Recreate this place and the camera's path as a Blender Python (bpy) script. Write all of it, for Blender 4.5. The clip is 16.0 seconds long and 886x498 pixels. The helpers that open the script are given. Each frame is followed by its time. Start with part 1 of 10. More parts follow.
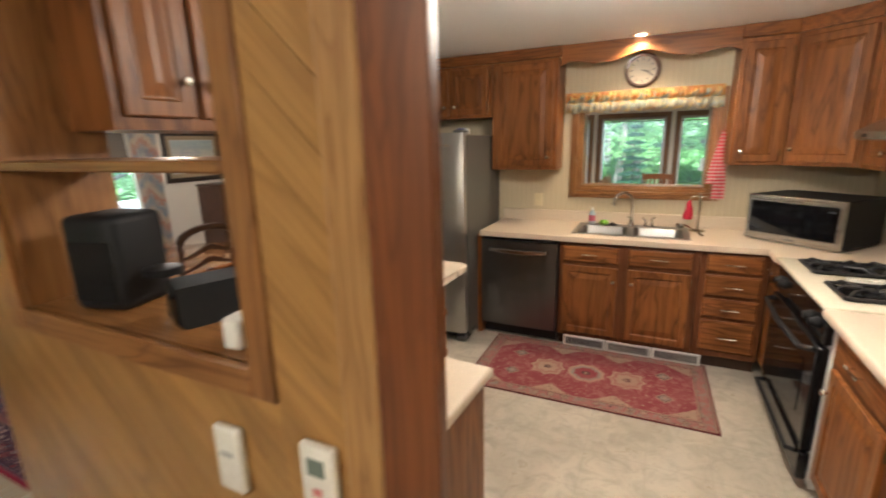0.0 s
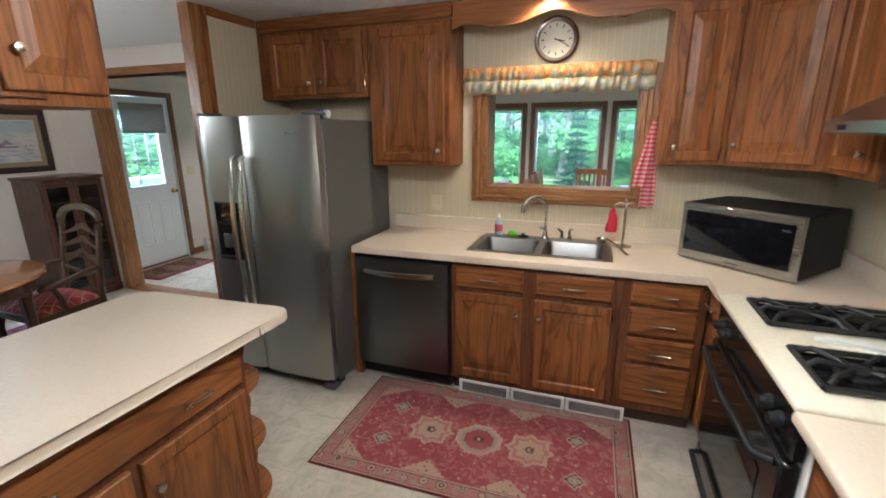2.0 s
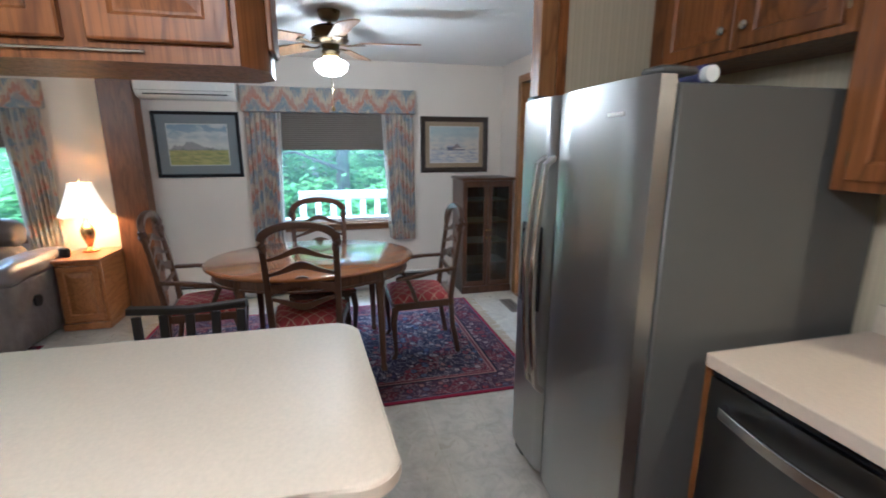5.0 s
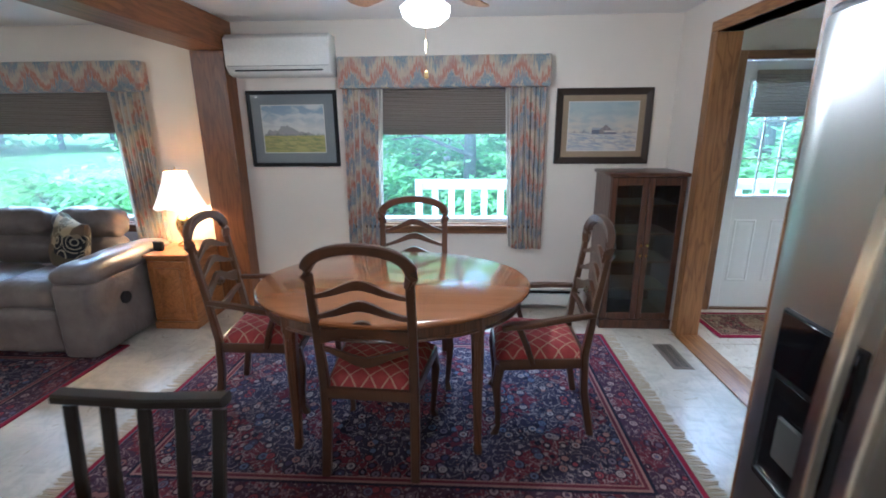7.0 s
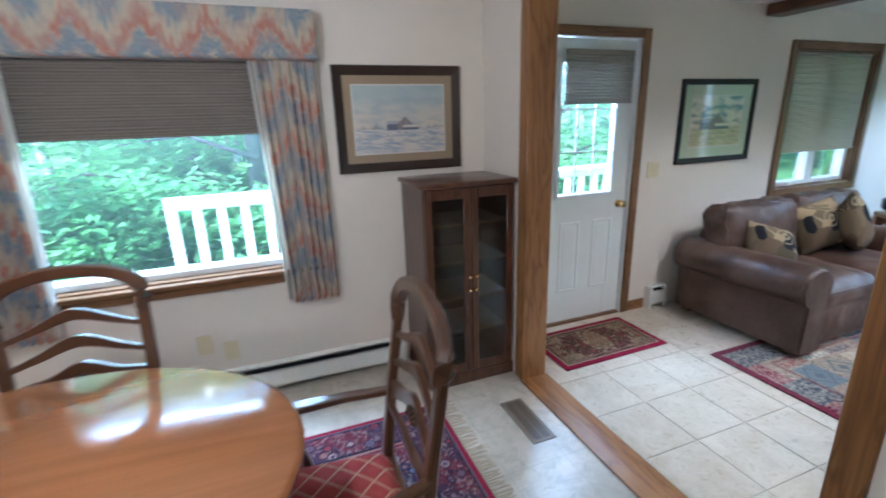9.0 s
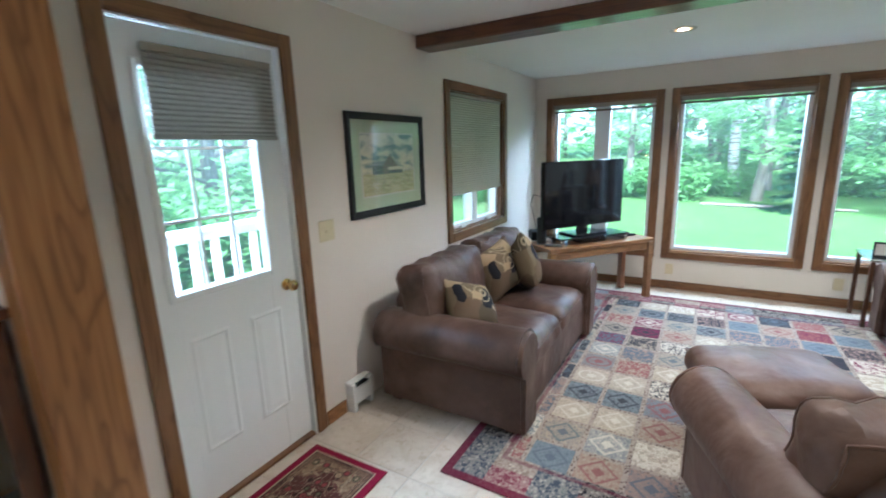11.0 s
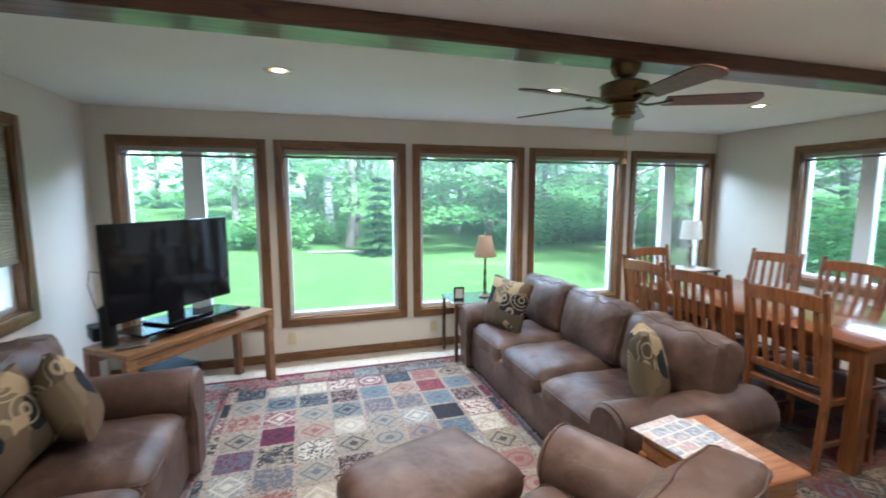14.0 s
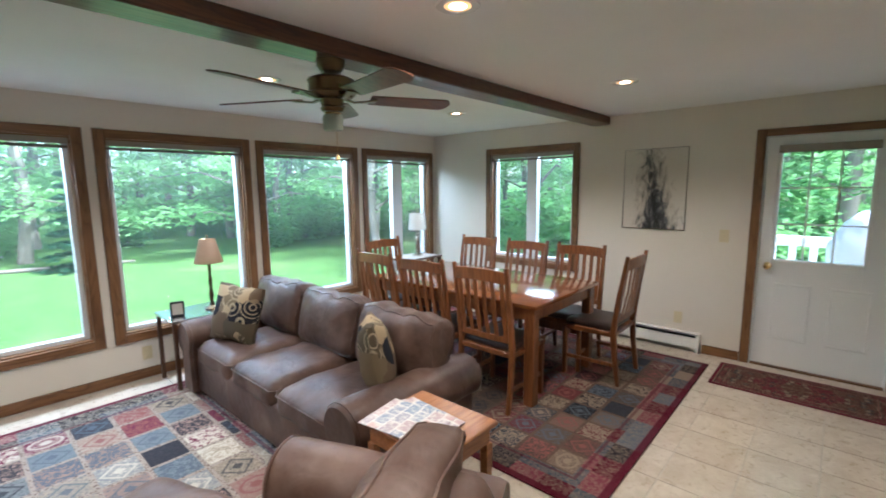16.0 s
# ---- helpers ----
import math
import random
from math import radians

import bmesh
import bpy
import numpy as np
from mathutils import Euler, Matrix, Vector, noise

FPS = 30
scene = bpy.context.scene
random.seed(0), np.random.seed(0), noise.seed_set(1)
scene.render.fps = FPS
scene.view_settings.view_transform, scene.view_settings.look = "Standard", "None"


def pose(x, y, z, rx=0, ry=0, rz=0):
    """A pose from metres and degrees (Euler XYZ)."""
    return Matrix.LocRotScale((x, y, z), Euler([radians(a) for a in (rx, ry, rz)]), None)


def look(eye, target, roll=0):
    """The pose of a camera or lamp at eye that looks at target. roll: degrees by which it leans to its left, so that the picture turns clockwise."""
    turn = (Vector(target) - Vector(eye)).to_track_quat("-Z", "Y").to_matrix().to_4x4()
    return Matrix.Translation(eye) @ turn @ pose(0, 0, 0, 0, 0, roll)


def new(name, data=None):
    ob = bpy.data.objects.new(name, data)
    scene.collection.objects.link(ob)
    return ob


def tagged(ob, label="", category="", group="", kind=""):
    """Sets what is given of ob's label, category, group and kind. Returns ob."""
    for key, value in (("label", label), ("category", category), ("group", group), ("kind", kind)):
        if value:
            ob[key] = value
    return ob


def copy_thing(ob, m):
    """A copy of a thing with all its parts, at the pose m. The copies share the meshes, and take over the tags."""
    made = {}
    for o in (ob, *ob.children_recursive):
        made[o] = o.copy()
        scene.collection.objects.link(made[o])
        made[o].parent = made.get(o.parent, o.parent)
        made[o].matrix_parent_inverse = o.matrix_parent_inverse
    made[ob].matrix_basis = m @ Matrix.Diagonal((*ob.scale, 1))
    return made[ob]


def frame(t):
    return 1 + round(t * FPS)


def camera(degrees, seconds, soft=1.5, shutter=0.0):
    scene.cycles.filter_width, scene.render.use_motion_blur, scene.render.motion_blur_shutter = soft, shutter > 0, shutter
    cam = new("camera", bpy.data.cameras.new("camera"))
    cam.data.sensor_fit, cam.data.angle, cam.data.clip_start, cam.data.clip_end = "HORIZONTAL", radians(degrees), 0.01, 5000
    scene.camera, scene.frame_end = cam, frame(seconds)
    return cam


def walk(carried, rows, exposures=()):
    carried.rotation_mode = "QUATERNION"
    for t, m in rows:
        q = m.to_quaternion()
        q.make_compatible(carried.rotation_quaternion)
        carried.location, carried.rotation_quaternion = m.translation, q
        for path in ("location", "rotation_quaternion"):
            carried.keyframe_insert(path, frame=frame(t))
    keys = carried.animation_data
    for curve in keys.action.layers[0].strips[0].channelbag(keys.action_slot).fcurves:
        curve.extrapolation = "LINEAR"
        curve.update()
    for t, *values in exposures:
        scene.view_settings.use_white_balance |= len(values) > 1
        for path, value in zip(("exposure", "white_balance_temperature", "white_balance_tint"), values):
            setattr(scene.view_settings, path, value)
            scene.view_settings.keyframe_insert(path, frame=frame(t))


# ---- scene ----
cam = camera(89.9, 16.0, 1.8, 0.4)
METRES, EYE, TILT, LEAN, TURN = 8.0, 1.5, 0.0, 0.0, 26.8
PATH = [
    (0, (-0.075, -0.097, 1.633), (-0.91, 1.659, 1.165), -1.4),
    (0.5, (-0.023, 0.188, 1.609), (-0.554, 2.059, 1.143), -0.7),
    (1, (0.006, 0.428, 1.608), (-0.433, 2.32, 1.129), -0.4),
    (1.5, (0.053, 0.683, 1.632), (-0.459, 2.549, 1.124), -0.1),
    (2, (0.095, 0.931, 1.612), (-0.545, 2.754, 1.097), -0.3),
    (2.5, (0.142, 1.176, 1.547), (-0.692, 2.929, 1.067), -0.5),
    (3, (0.162, 1.426, 1.492), (-0.929, 3.042, 1.047), -0.7),
    (3.5, (0.103, 1.658, 1.498), (-1.255, 3.054, 1.045), -0.4),
    (4, (-0.023, 1.853, 1.515), (-1.615, 2.971, 1.054), -0.3),
    (4.5, (-0.143, 2.034, 1.503), (-1.92, 2.835, 1.054), -0.0),
    (5, (-0.346, 2.23, 1.513), (-2.238, 2.698, 1.066), -0.0),
    (7.5, (-1.63, 2.53, 1.518), (-3.54, 2.415, 1.000), -0.5),
    (8, (-1.925, 2.655, 1.518), (-3.842, 2.694, 0.973), -1.0),
    (8.5, (-2.209, 2.694, 1.518), (-4.105, 3.021, 0.962), -1.6),
    (9, (-2.478, 2.784, 1.527), (-4.274, 3.464, 0.969), -1.8),
    (9.5, (-2.689, 3.002, 1.537), (-4.348, 3.98, 0.994), -2.1),
    (10, (-2.924, 3.244, 1.531), (-4.38, 4.515, 1.016), -2.3),
    (12.5, (-3.457, 4.294, 1.524), (-3.745, 6.248, 1.206), -0.8),
    (13, (-3.413, 4.398, 1.537), (-3.44, 6.379, 1.264), -0.5),
    (13.5, (-3.38, 4.474, 1.544), (-3.115, 6.441, 1.297), -0.3),
    (14, (-3.374, 4.584, 1.576), (-2.794, 6.483, 1.33), -0.1),
    (14.5, (-3.309, 4.605, 1.593), (-2.451, 6.394, 1.343), -0.2),
    (15, (-3.272, 4.606, 1.596), (-2.152, 6.243, 1.34), -0.4),
    (15.5, (-3.242, 4.619, 1.587), (-1.904, 6.083, 1.327), -0.3),
    (15.7, (-3.225, 4.624, 1.583), (-1.82, 6.022, 1.319), -0.5),
    (16, (-3.179, 4.581, 1.58), (-1.704, 5.903, 1.308), -0.6),
]
walk(cam, [(t, look(eye, target, roll)) for t, eye, target, roll in PATH], [(0, 2.95, 5600, 8), (1, 3.0, 6200, 4), (2, 2.85, 4750, 4), (3, 2.95, 4300, 2), (4.5, 2.95, 4450, 4), (7.5, 3.15, 4400, 6), (8.4, 3.14, 4800, 3), (9.1, 3.14, 4500, 6), (10, 3.1, 4600, 6), (12.5, 3.15, 5050, 6), (14, 2.95, 5050, 8), (16, 2.9, 5150, 9)])

# ---- light, sky and exposure ----
def make_world():
    w = bpy.data.worlds.new("world")
    scene.world = w
    w.use_nodes = True
    nt = w.node_tree
    bg = nt.nodes["Background"]
    sky = nt.nodes.new("ShaderNodeTexSky")
    sky.sky_type = "NISHITA"
    sky.sun_disc = False
    sky.sun_elevation = radians(48)
    sky.sun_rotation = radians(200)
    sky.air_density, sky.dust_density, sky.ozone_density = 1.0, 2.5, 1.0
    nt.links.new(sky.outputs[0], bg.inputs[0])
    bg.inputs[1].default_value = 0.15


make_world()
sun = new("sun", bpy.data.lights.new("sun", "SUN"))
sun.data.energy, sun.data.angle, sun.data.color = 3.2, radians(6), (1.0, 0.96, 0.88)
sun.matrix_world = look((0, 0, 30), (-10.5, 24, 0))


def window_lamp(name, eye, target, w, h, power, color=(0.84, 0.93, 1.0)):
    """The sky's light through a window: a lamp just outside it that faces into the room."""
    d = bpy.data.lights.new(name, "AREA")
    d.shape, d.size, d.size_y, d.energy, d.color = "RECTANGLE", w, h, power, color
    o = new(name, d)
    o.matrix_world = look(eye, target)
    return o


for i in range(5):
    wx = -4.2 + i * 1.12
    window_lamp("window_light", (wx, 9.55, 2.30), (wx, 6.6, 0.5), 1.0, 0.45, 9.5)
window_lamp("window_light", (-5.62, 2.25, 2.0), (-3.4, 2.25, 0.5), 1.3, 0.45, 16.0)
window_lamp("window_light", (-5.62, -1.25, 2.0), (-3.4, -1.25, 0.5), 1.3, 0.45, 16.0)
window_lamp("window_light", (-5.62, 4.87, 2.0), (-3.4, 5.2, 0.4), 0.7, 0.4, 10.0)
window_lamp("window_light", (2.05, 6.9, 2.1), (-0.4, 6.9, 0.5), 1.2, 0.4, 6.0)


def bulb(name, x, y, z, power, color=(1.0, 0.72, 0.42), radius=0.05, spot=0):
    d = bpy.data.lights.new(name, "SPOT" if spot else "POINT")
    d.energy, d.color, d.shadow_soft_size = power, color, radius
    if spot:
        d.spot_size, d.spot_blend = radians(spot), 0.6
    o = new(name, d)
    o.location = (x, y, z)
    return o


# ---- materials ----
MATS = {}


class Net:
    """A short way to write a material's nodes."""

    def __init__(self, name):
        self.m = bpy.data.materials.new(name)
        self.m.use_nodes = True
        self.t = self.m.node_tree
        self.b = self.t.nodes["Principled BSDF"]
        self.out = self.t.nodes["Material Output"]

    def n(self, kind, **k):
        node = self.t.nodes.new("ShaderNode" + kind)
        for key, v in k.items():
            if key == "op":
                node.operation = v
            elif key == "blend":
                node.blend_type = v
            elif key == "inputs":
                for a, b in v.items():
                    self.put(node.inputs[a], b)
            elif key == "feature":
                node.feature = v
            elif key == "wave":
                node.wave_type = v
            elif key == "direction":
                node.bands_direction = v
            elif key == "dims":
                node.noise_dimensions = v
            elif key == "dtype":
                node.data_type = v
            elif key == "distance":
                node.distance = v
        return node

    def put(self, socket, v):
        if isinstance(v, bpy.types.NodeSocket):
            self.t.links.new(v, socket)
        elif isinstance(v, (tuple, list)) and len(v) == 3 and socket.type == "RGBA":
            socket.default_value = (*v, 1)
        else:
            socket.default_value = v

    def coords(self, kind="Object"):
        return self.n("TexCoord").outputs[kind]

    def scaled(self, v, s, loc=(0, 0, 0), rot=(0, 0, 0)):
        m = self.n("Mapping")
        self.put(m.inputs["Vector"], v)
        m.inputs["Scale"].default_value, m.inputs["Location"].default_value, m.inputs["Rotation"].default_value = s, loc, rot
        return m.outputs[0]

    def noise(self, v, scale, detail=4, rough=0.55, distort=0.0, out=0):
        n = self.n("TexNoise")
        self.put(n.inputs["Vector"], v)
        n.inputs["Scale"].default_value, n.inputs["Detail"].default_value = scale, detail
        n.inputs["Roughness"].default_value, n.inputs["Distortion"].default_value = rough, distort
        return n.outputs[out]

    def voronoi(self, v, scale, feature="F1", out="Distance", rand=1.0):
        n = self.n("TexVoronoi", feature=feature)
        self.put(n.inputs["Vector"], v)
        n.inputs["Scale"].default_value, n.inputs["Randomness"].default_value = scale, rand
        return n.outputs[out]

    def ramp(self, v, stops, constant=False):
        n = self.n("ValToRGB")
        self.put(n.inputs[0], v)
        if constant:
            n.color_ramp.interpolation = "CONSTANT"
        e = n.color_ramp.elements
        while len(e) < len(stops):
            e.new(0.5)
        for el, (p, c) in zip(e, stops):
            el.position = p
            el.color = (*c, 1) if isinstance(c, tuple) else (c, c, c, 1)
        return n.outputs[0]

    def mix(self, f, a, b, blend="MIX"):
        n = self.n("MixRGB", blend=blend)
        self.put(n.inputs[0], f), self.put(n.inputs[1], a), self.put(n.inputs[2], b)
        return n.outputs[0]

    def math(self, op, a, b=0.0):
        n = self.n("Math", op=op)
        self.put(n.inputs[0], a), self.put(n.inputs[1], b)
        return n.outputs[0]

    def bump(self, h, strength=0.2, dist=0.01):
        n = self.n("Bump")
        self.put(n.inputs["Height"], h)
        n.inputs["Strength"].default_value, n.inputs["Distance"].default_value = strength, dist
        self.t.links.new(n.outputs[0], self.b.inputs["Normal"])

    def done(self, color=None, rough=0.5, metal=0.0, spec=0.5):
        if color is not None:
            self.put(self.b.inputs["Base Color"], color)
        self.put(self.b.inputs["Roughness"], rough)
        self.b.inputs["Metallic"].default_value = metal
        self.b.inputs["Specular IOR Level"].default_value = spec
        MATS[self.m.name] = self.m
        return self.m


def wood(name, light, dark, axis="z", rough=0.38, ring=9.0, contrast=1.0, coat=0.0, fig=1.0, turn=0.0, spec=0.5):
    """Oak and the like: long grain along the axis, cathedral rings and open pores."""
    k = Net(name)
    co = k.coords()
    info = k.n("ObjectInfo").outputs["Random"]
    shift = k.n("CombineXYZ", inputs={0: k.math("MULTIPLY", info, 7.0), 1: k.math("MULTIPLY", info, 13.0), 2: k.math("MULTIPLY", info, 5.0)}).outputs[0]
    if turn:
        co = k.scaled(co, (1, 1, 1), (0, 0, 0), (0, radians(turn), 0))
    add = k.n("VectorMath", op="ADD")
    k.put(add.inputs[0], co), k.put(add.inputs[1], shift)
    i = "xyz".index(axis)
    s1 = [ring, ring, ring]
    s1[i] = ring * 0.15
    s2 = [90.0, 90.0, 90.0]
    s2[i] = 2.5
    v1 = k.scaled(add.outputs[0], s1)
    v2 = k.scaled(add.outputs[0], s2)
    n1 = k.noise(v1, 1.0, 3, 0.5, 0.6)
    rings = k.math("FRACT", k.math("MULTIPLY", n1, 7.0))
    rings = k.ramp(rings, [(0.0, 0.05), (0.18, 0.65), (0.45, 1.0), (0.85, 0.85), (1.0, 0.0)])
    pores = k.noise(v2, 1.0, 2, 0.6)
    pores = k.ramp(pores, [(0.35, 0.0), (0.55, 1.0)])
    f = k.mix(0.6, rings, pores, "MULTIPLY")
    if fig < 1:
        f = k.math("ADD", k.math("MULTIPLY", f, fig), (1 - fig) * 0.6)
    broad = k.noise(k.scaled(add.outputs[0], (1.5, 1.5, 1.5)), 1.0, 2)
    col = k.mix(f, dark, light)
    col = k.mix(0.30 * contrast, col, k.ramp(broad, [(0.3, 0.45), (0.7, 1.0)]), "MULTIPLY")
    tint = k.math("ADD", k.math("MULTIPLY", info, 0.22), 0.89)
    mul = k.n("VectorMath", op="SCALE")
    k.put(mul.inputs[0], col), k.put(mul.inputs["Scale"], tint)
    k.bump(pores, 0.08, 0.002)
    k.b.inputs["Coat Weight"].default_value = coat
    k.b.inputs["Coat Roughness"].default_value = 0.10
    return k.done(mul.outputs[0], k.math("ADD", k.math("MULTIPLY", pores, -0.08), rough + 0.06), 0.0, spec)


def paint(name, color, rough=0.7, bumpy=0.05, scale=220.0):
    k = Net(name)
    co = k.coords()
    big = k.noise(co, 1.3, 3)
    col = k.mix(k.ramp(big, [(0.3, 0.0), (0.7, 1.0)]), tuple(c * 0.95 for c in color), color)
    fine = k.noise(co, scale, 2)
    k.bump(fine, bumpy, 0.003)
    return k.done(col, rough)


def metal(name, color, rough=0.3, brushed="", m=1.0):
    k = Net(name)
    co = k.coords()
    s = [6.0, 6.0, 6.0]
    if brushed:
        s = [700.0, 700.0, 700.0]
        s["xyz".index(brushed)] = 3.0
    f = k.noise(k.scaled(co, s), 1.0, 3)
    r = k.math("ADD", k.math("MULTIPLY", f, 0.05), rough - 0.025)
    smudge = k.noise(co, 5.0, 4)
    col = k.mix(k.math("MULTIPLY", smudge, 0.12), color, tuple(c * 0.75 for c in color))
    return k.done(col, r, m)


def plain(name, color, rough=0.4, spec=0.5, bumpy=0.0, scale=60.0):
    k = Net(name)
    co = k.coords()
    f = k.noise(co, scale, 4)
    col = k.mix(f, tuple(c * 0.88 for c in color), tuple(min(1, c * 1.1) for c in color))
    if bumpy:
        k.bump(f, bumpy, 0.004)
    return k.done(col, k.math("ADD", k.math("MULTIPLY", f, 0.1), rough - 0.05), 0.0, spec)


def leather(name, a, b, worn, rough=0.42):
    k = Net(name)
    co = k.coords()
    big = k.noise(co, 3.0, 5, 0.6, 0.5)
    cells = k.voronoi(co, 260.0)
    fine = k.noise(co, 28.0, 5, 0.7)
    col = k.mix(k.ramp(big, [(0.35, 0.0), (0.68, 1.0)]), a, b)
    col = k.mix(k.ramp(fine, [(0.44, 0.0), (0.80, 0.18)]), col, worn)
    col = k.mix(k.ramp(k.noise(co, 4.5, 3, 0.5), [(0.48, 0.0), (0.72, 0.6)]), col, worn)
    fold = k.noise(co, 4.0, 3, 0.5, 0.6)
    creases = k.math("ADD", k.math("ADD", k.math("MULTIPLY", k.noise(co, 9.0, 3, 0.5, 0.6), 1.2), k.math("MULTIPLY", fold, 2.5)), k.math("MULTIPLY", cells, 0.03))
    # crease shade painted in: the colour darkens where the folds dip
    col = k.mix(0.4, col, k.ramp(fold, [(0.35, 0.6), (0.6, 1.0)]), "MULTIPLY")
    k.bump(creases, 0.6, 0.009)
    return k.done(col, k.math("ADD", k.math("MULTIPLY", big, 0.2), rough - 0.08), 0.0, 0.35)


def emitter(name, color, strength):
    m = bpy.data.materials.new(name)
    m.use_nodes = True
    b = m.node_tree.nodes["Principled BSDF"]
    b.inputs["Base Color"].default_value = (*color, 1)
    b.inputs["Emission Color"].default_value = (*color, 1)
    b.inputs["Emission Strength"].default_value = strength
    MATS[name] = m
    return m


def glass(name, tint=(1, 1, 1), rough=0.0, gloss=0.07, veil=0.0):
    k = Net(name)
    tr = k.n("BsdfTransparent")
    k.put(tr.inputs[0], tint)
    gl = k.n("BsdfGlossy")
    k.put(gl.inputs[0], (1.0, 1.0, 1.0)), k.put(gl.inputs["Roughness"], rough + 0.01)
    fr = k.n("Fresnel")
    fr.inputs[0].default_value = 1.4
    mx = k.n("MixShader")
    f = k.math("MULTIPLY", fr.outputs[0], gloss / 0.07)
    k.put(mx.inputs[0], f), k.put(mx.inputs[1], tr.outputs[0]), k.put(mx.inputs[2], gl.outputs[0])
    last = mx
    if veil:
        # glare haze over the view outdoors, put in as a pale translucent share
        haze = k.n("BsdfTranslucent")
        k.put(haze.inputs[0], (0.86, 0.98, 0.90))
        last = k.n("MixShader")
        last.inputs[0].default_value = veil
        k.put(last.inputs[1], mx.outputs[0]), k.put(last.inputs[2], haze.outputs[0])
    k.put(k.out.inputs[0], last.outputs[0])
    MATS[name] = k.m
    return k.m


def sheer(name, color, through_color, weight=0.5, lines=0.0):
    """Cloth that lets some daylight through."""
    k = Net(name)
    co = k.coords()
    d = k.n("BsdfDiffuse")
    t = k.n("BsdfTranslucent")
    if lines:
        w = k.n("TexWave", direction="Z")
        k.put(w.inputs["Vector"], co)
        w.inputs["Scale"].default_value = lines
        k.put(d.inputs[0], k.mix(w.outputs[1], tuple(c * 0.7 for c in color), color))
    else:
        k.put(d.inputs[0], k.mix(k.noise(co, 40, 3), tuple(c * 0.85 for c in color), color))
    k.put(t.inputs[0], through_color)
    mx = k.n("MixShader")
    mx.inputs[0].default_value = weight
    k.put(mx.inputs[1], d.outputs[0]), k.put(mx.inputs[2], t.outputs[0])
    k.put(k.out.inputs[0], mx.outputs[0])
    MATS[name] = k.m
    return k.m


def floral(name, cream, peach, blue, sheer_weight=0.25, wide=0.13):
    """Flame-stitch cloth in vertical zigzag patches."""
    k = Net(name)
    co = k.coords()
    sep = k.n("SeparateXYZ", inputs={0: co})
    u = k.math("ADD", sep.outputs[0], sep.outputs[1])
    tri = k.math("PINGPONG", u, wide)
    ragged = k.noise(k.n("CombineXYZ", inputs={0: k.math("MULTIPLY", u, 70.0), 1: 0.0, 2: k.math("MULTIPLY", sep.outputs[2], 9.0)}).outputs[0], 1.0, 3, 0.6)
    v = k.math("ADD", k.math("ADD", sep.outputs[2], k.math("MULTIPLY", tri, 1.25)), k.math("MULTIPLY", ragged, 0.34))
    band = k.math("FRACT", k.math("DIVIDE", v, 0.27))
    pale = tuple(0.5 * (a + b) for a, b in zip(blue, cream))
    col = k.ramp(band, [(0.0, peach), (0.10, peach), (0.26, cream), (0.42, cream), (0.54, pale), (0.64, blue), (0.72, pale), (0.82, blue), (0.92, cream), (1.0, peach)])
    col = k.mix(k.ramp(k.noise(co, 14.0, 3), [(0.46, 0.0), (0.64, 0.5)]), col, k.mix(k.noise(co, 6.0, 2), pale, peach))
    weave = k.noise(co, 300, 2)
    k.bump(weave, 0.1, 0.002)
    d = k.n("BsdfDiffuse")
    t = k.n("BsdfTranslucent")
    k.put(d.inputs[0], col), k.put(t.inputs[0], col)
    mx = k.n("MixShader")
    mx.inputs[0].default_value = sheer_weight
    k.put(mx.inputs[1], d.outputs[0]), k.put(mx.inputs[2], t.outputs[0])
    k.put(k.out.inputs[0], mx.outputs[0])
    MATS[name] = k.m
    return k.m


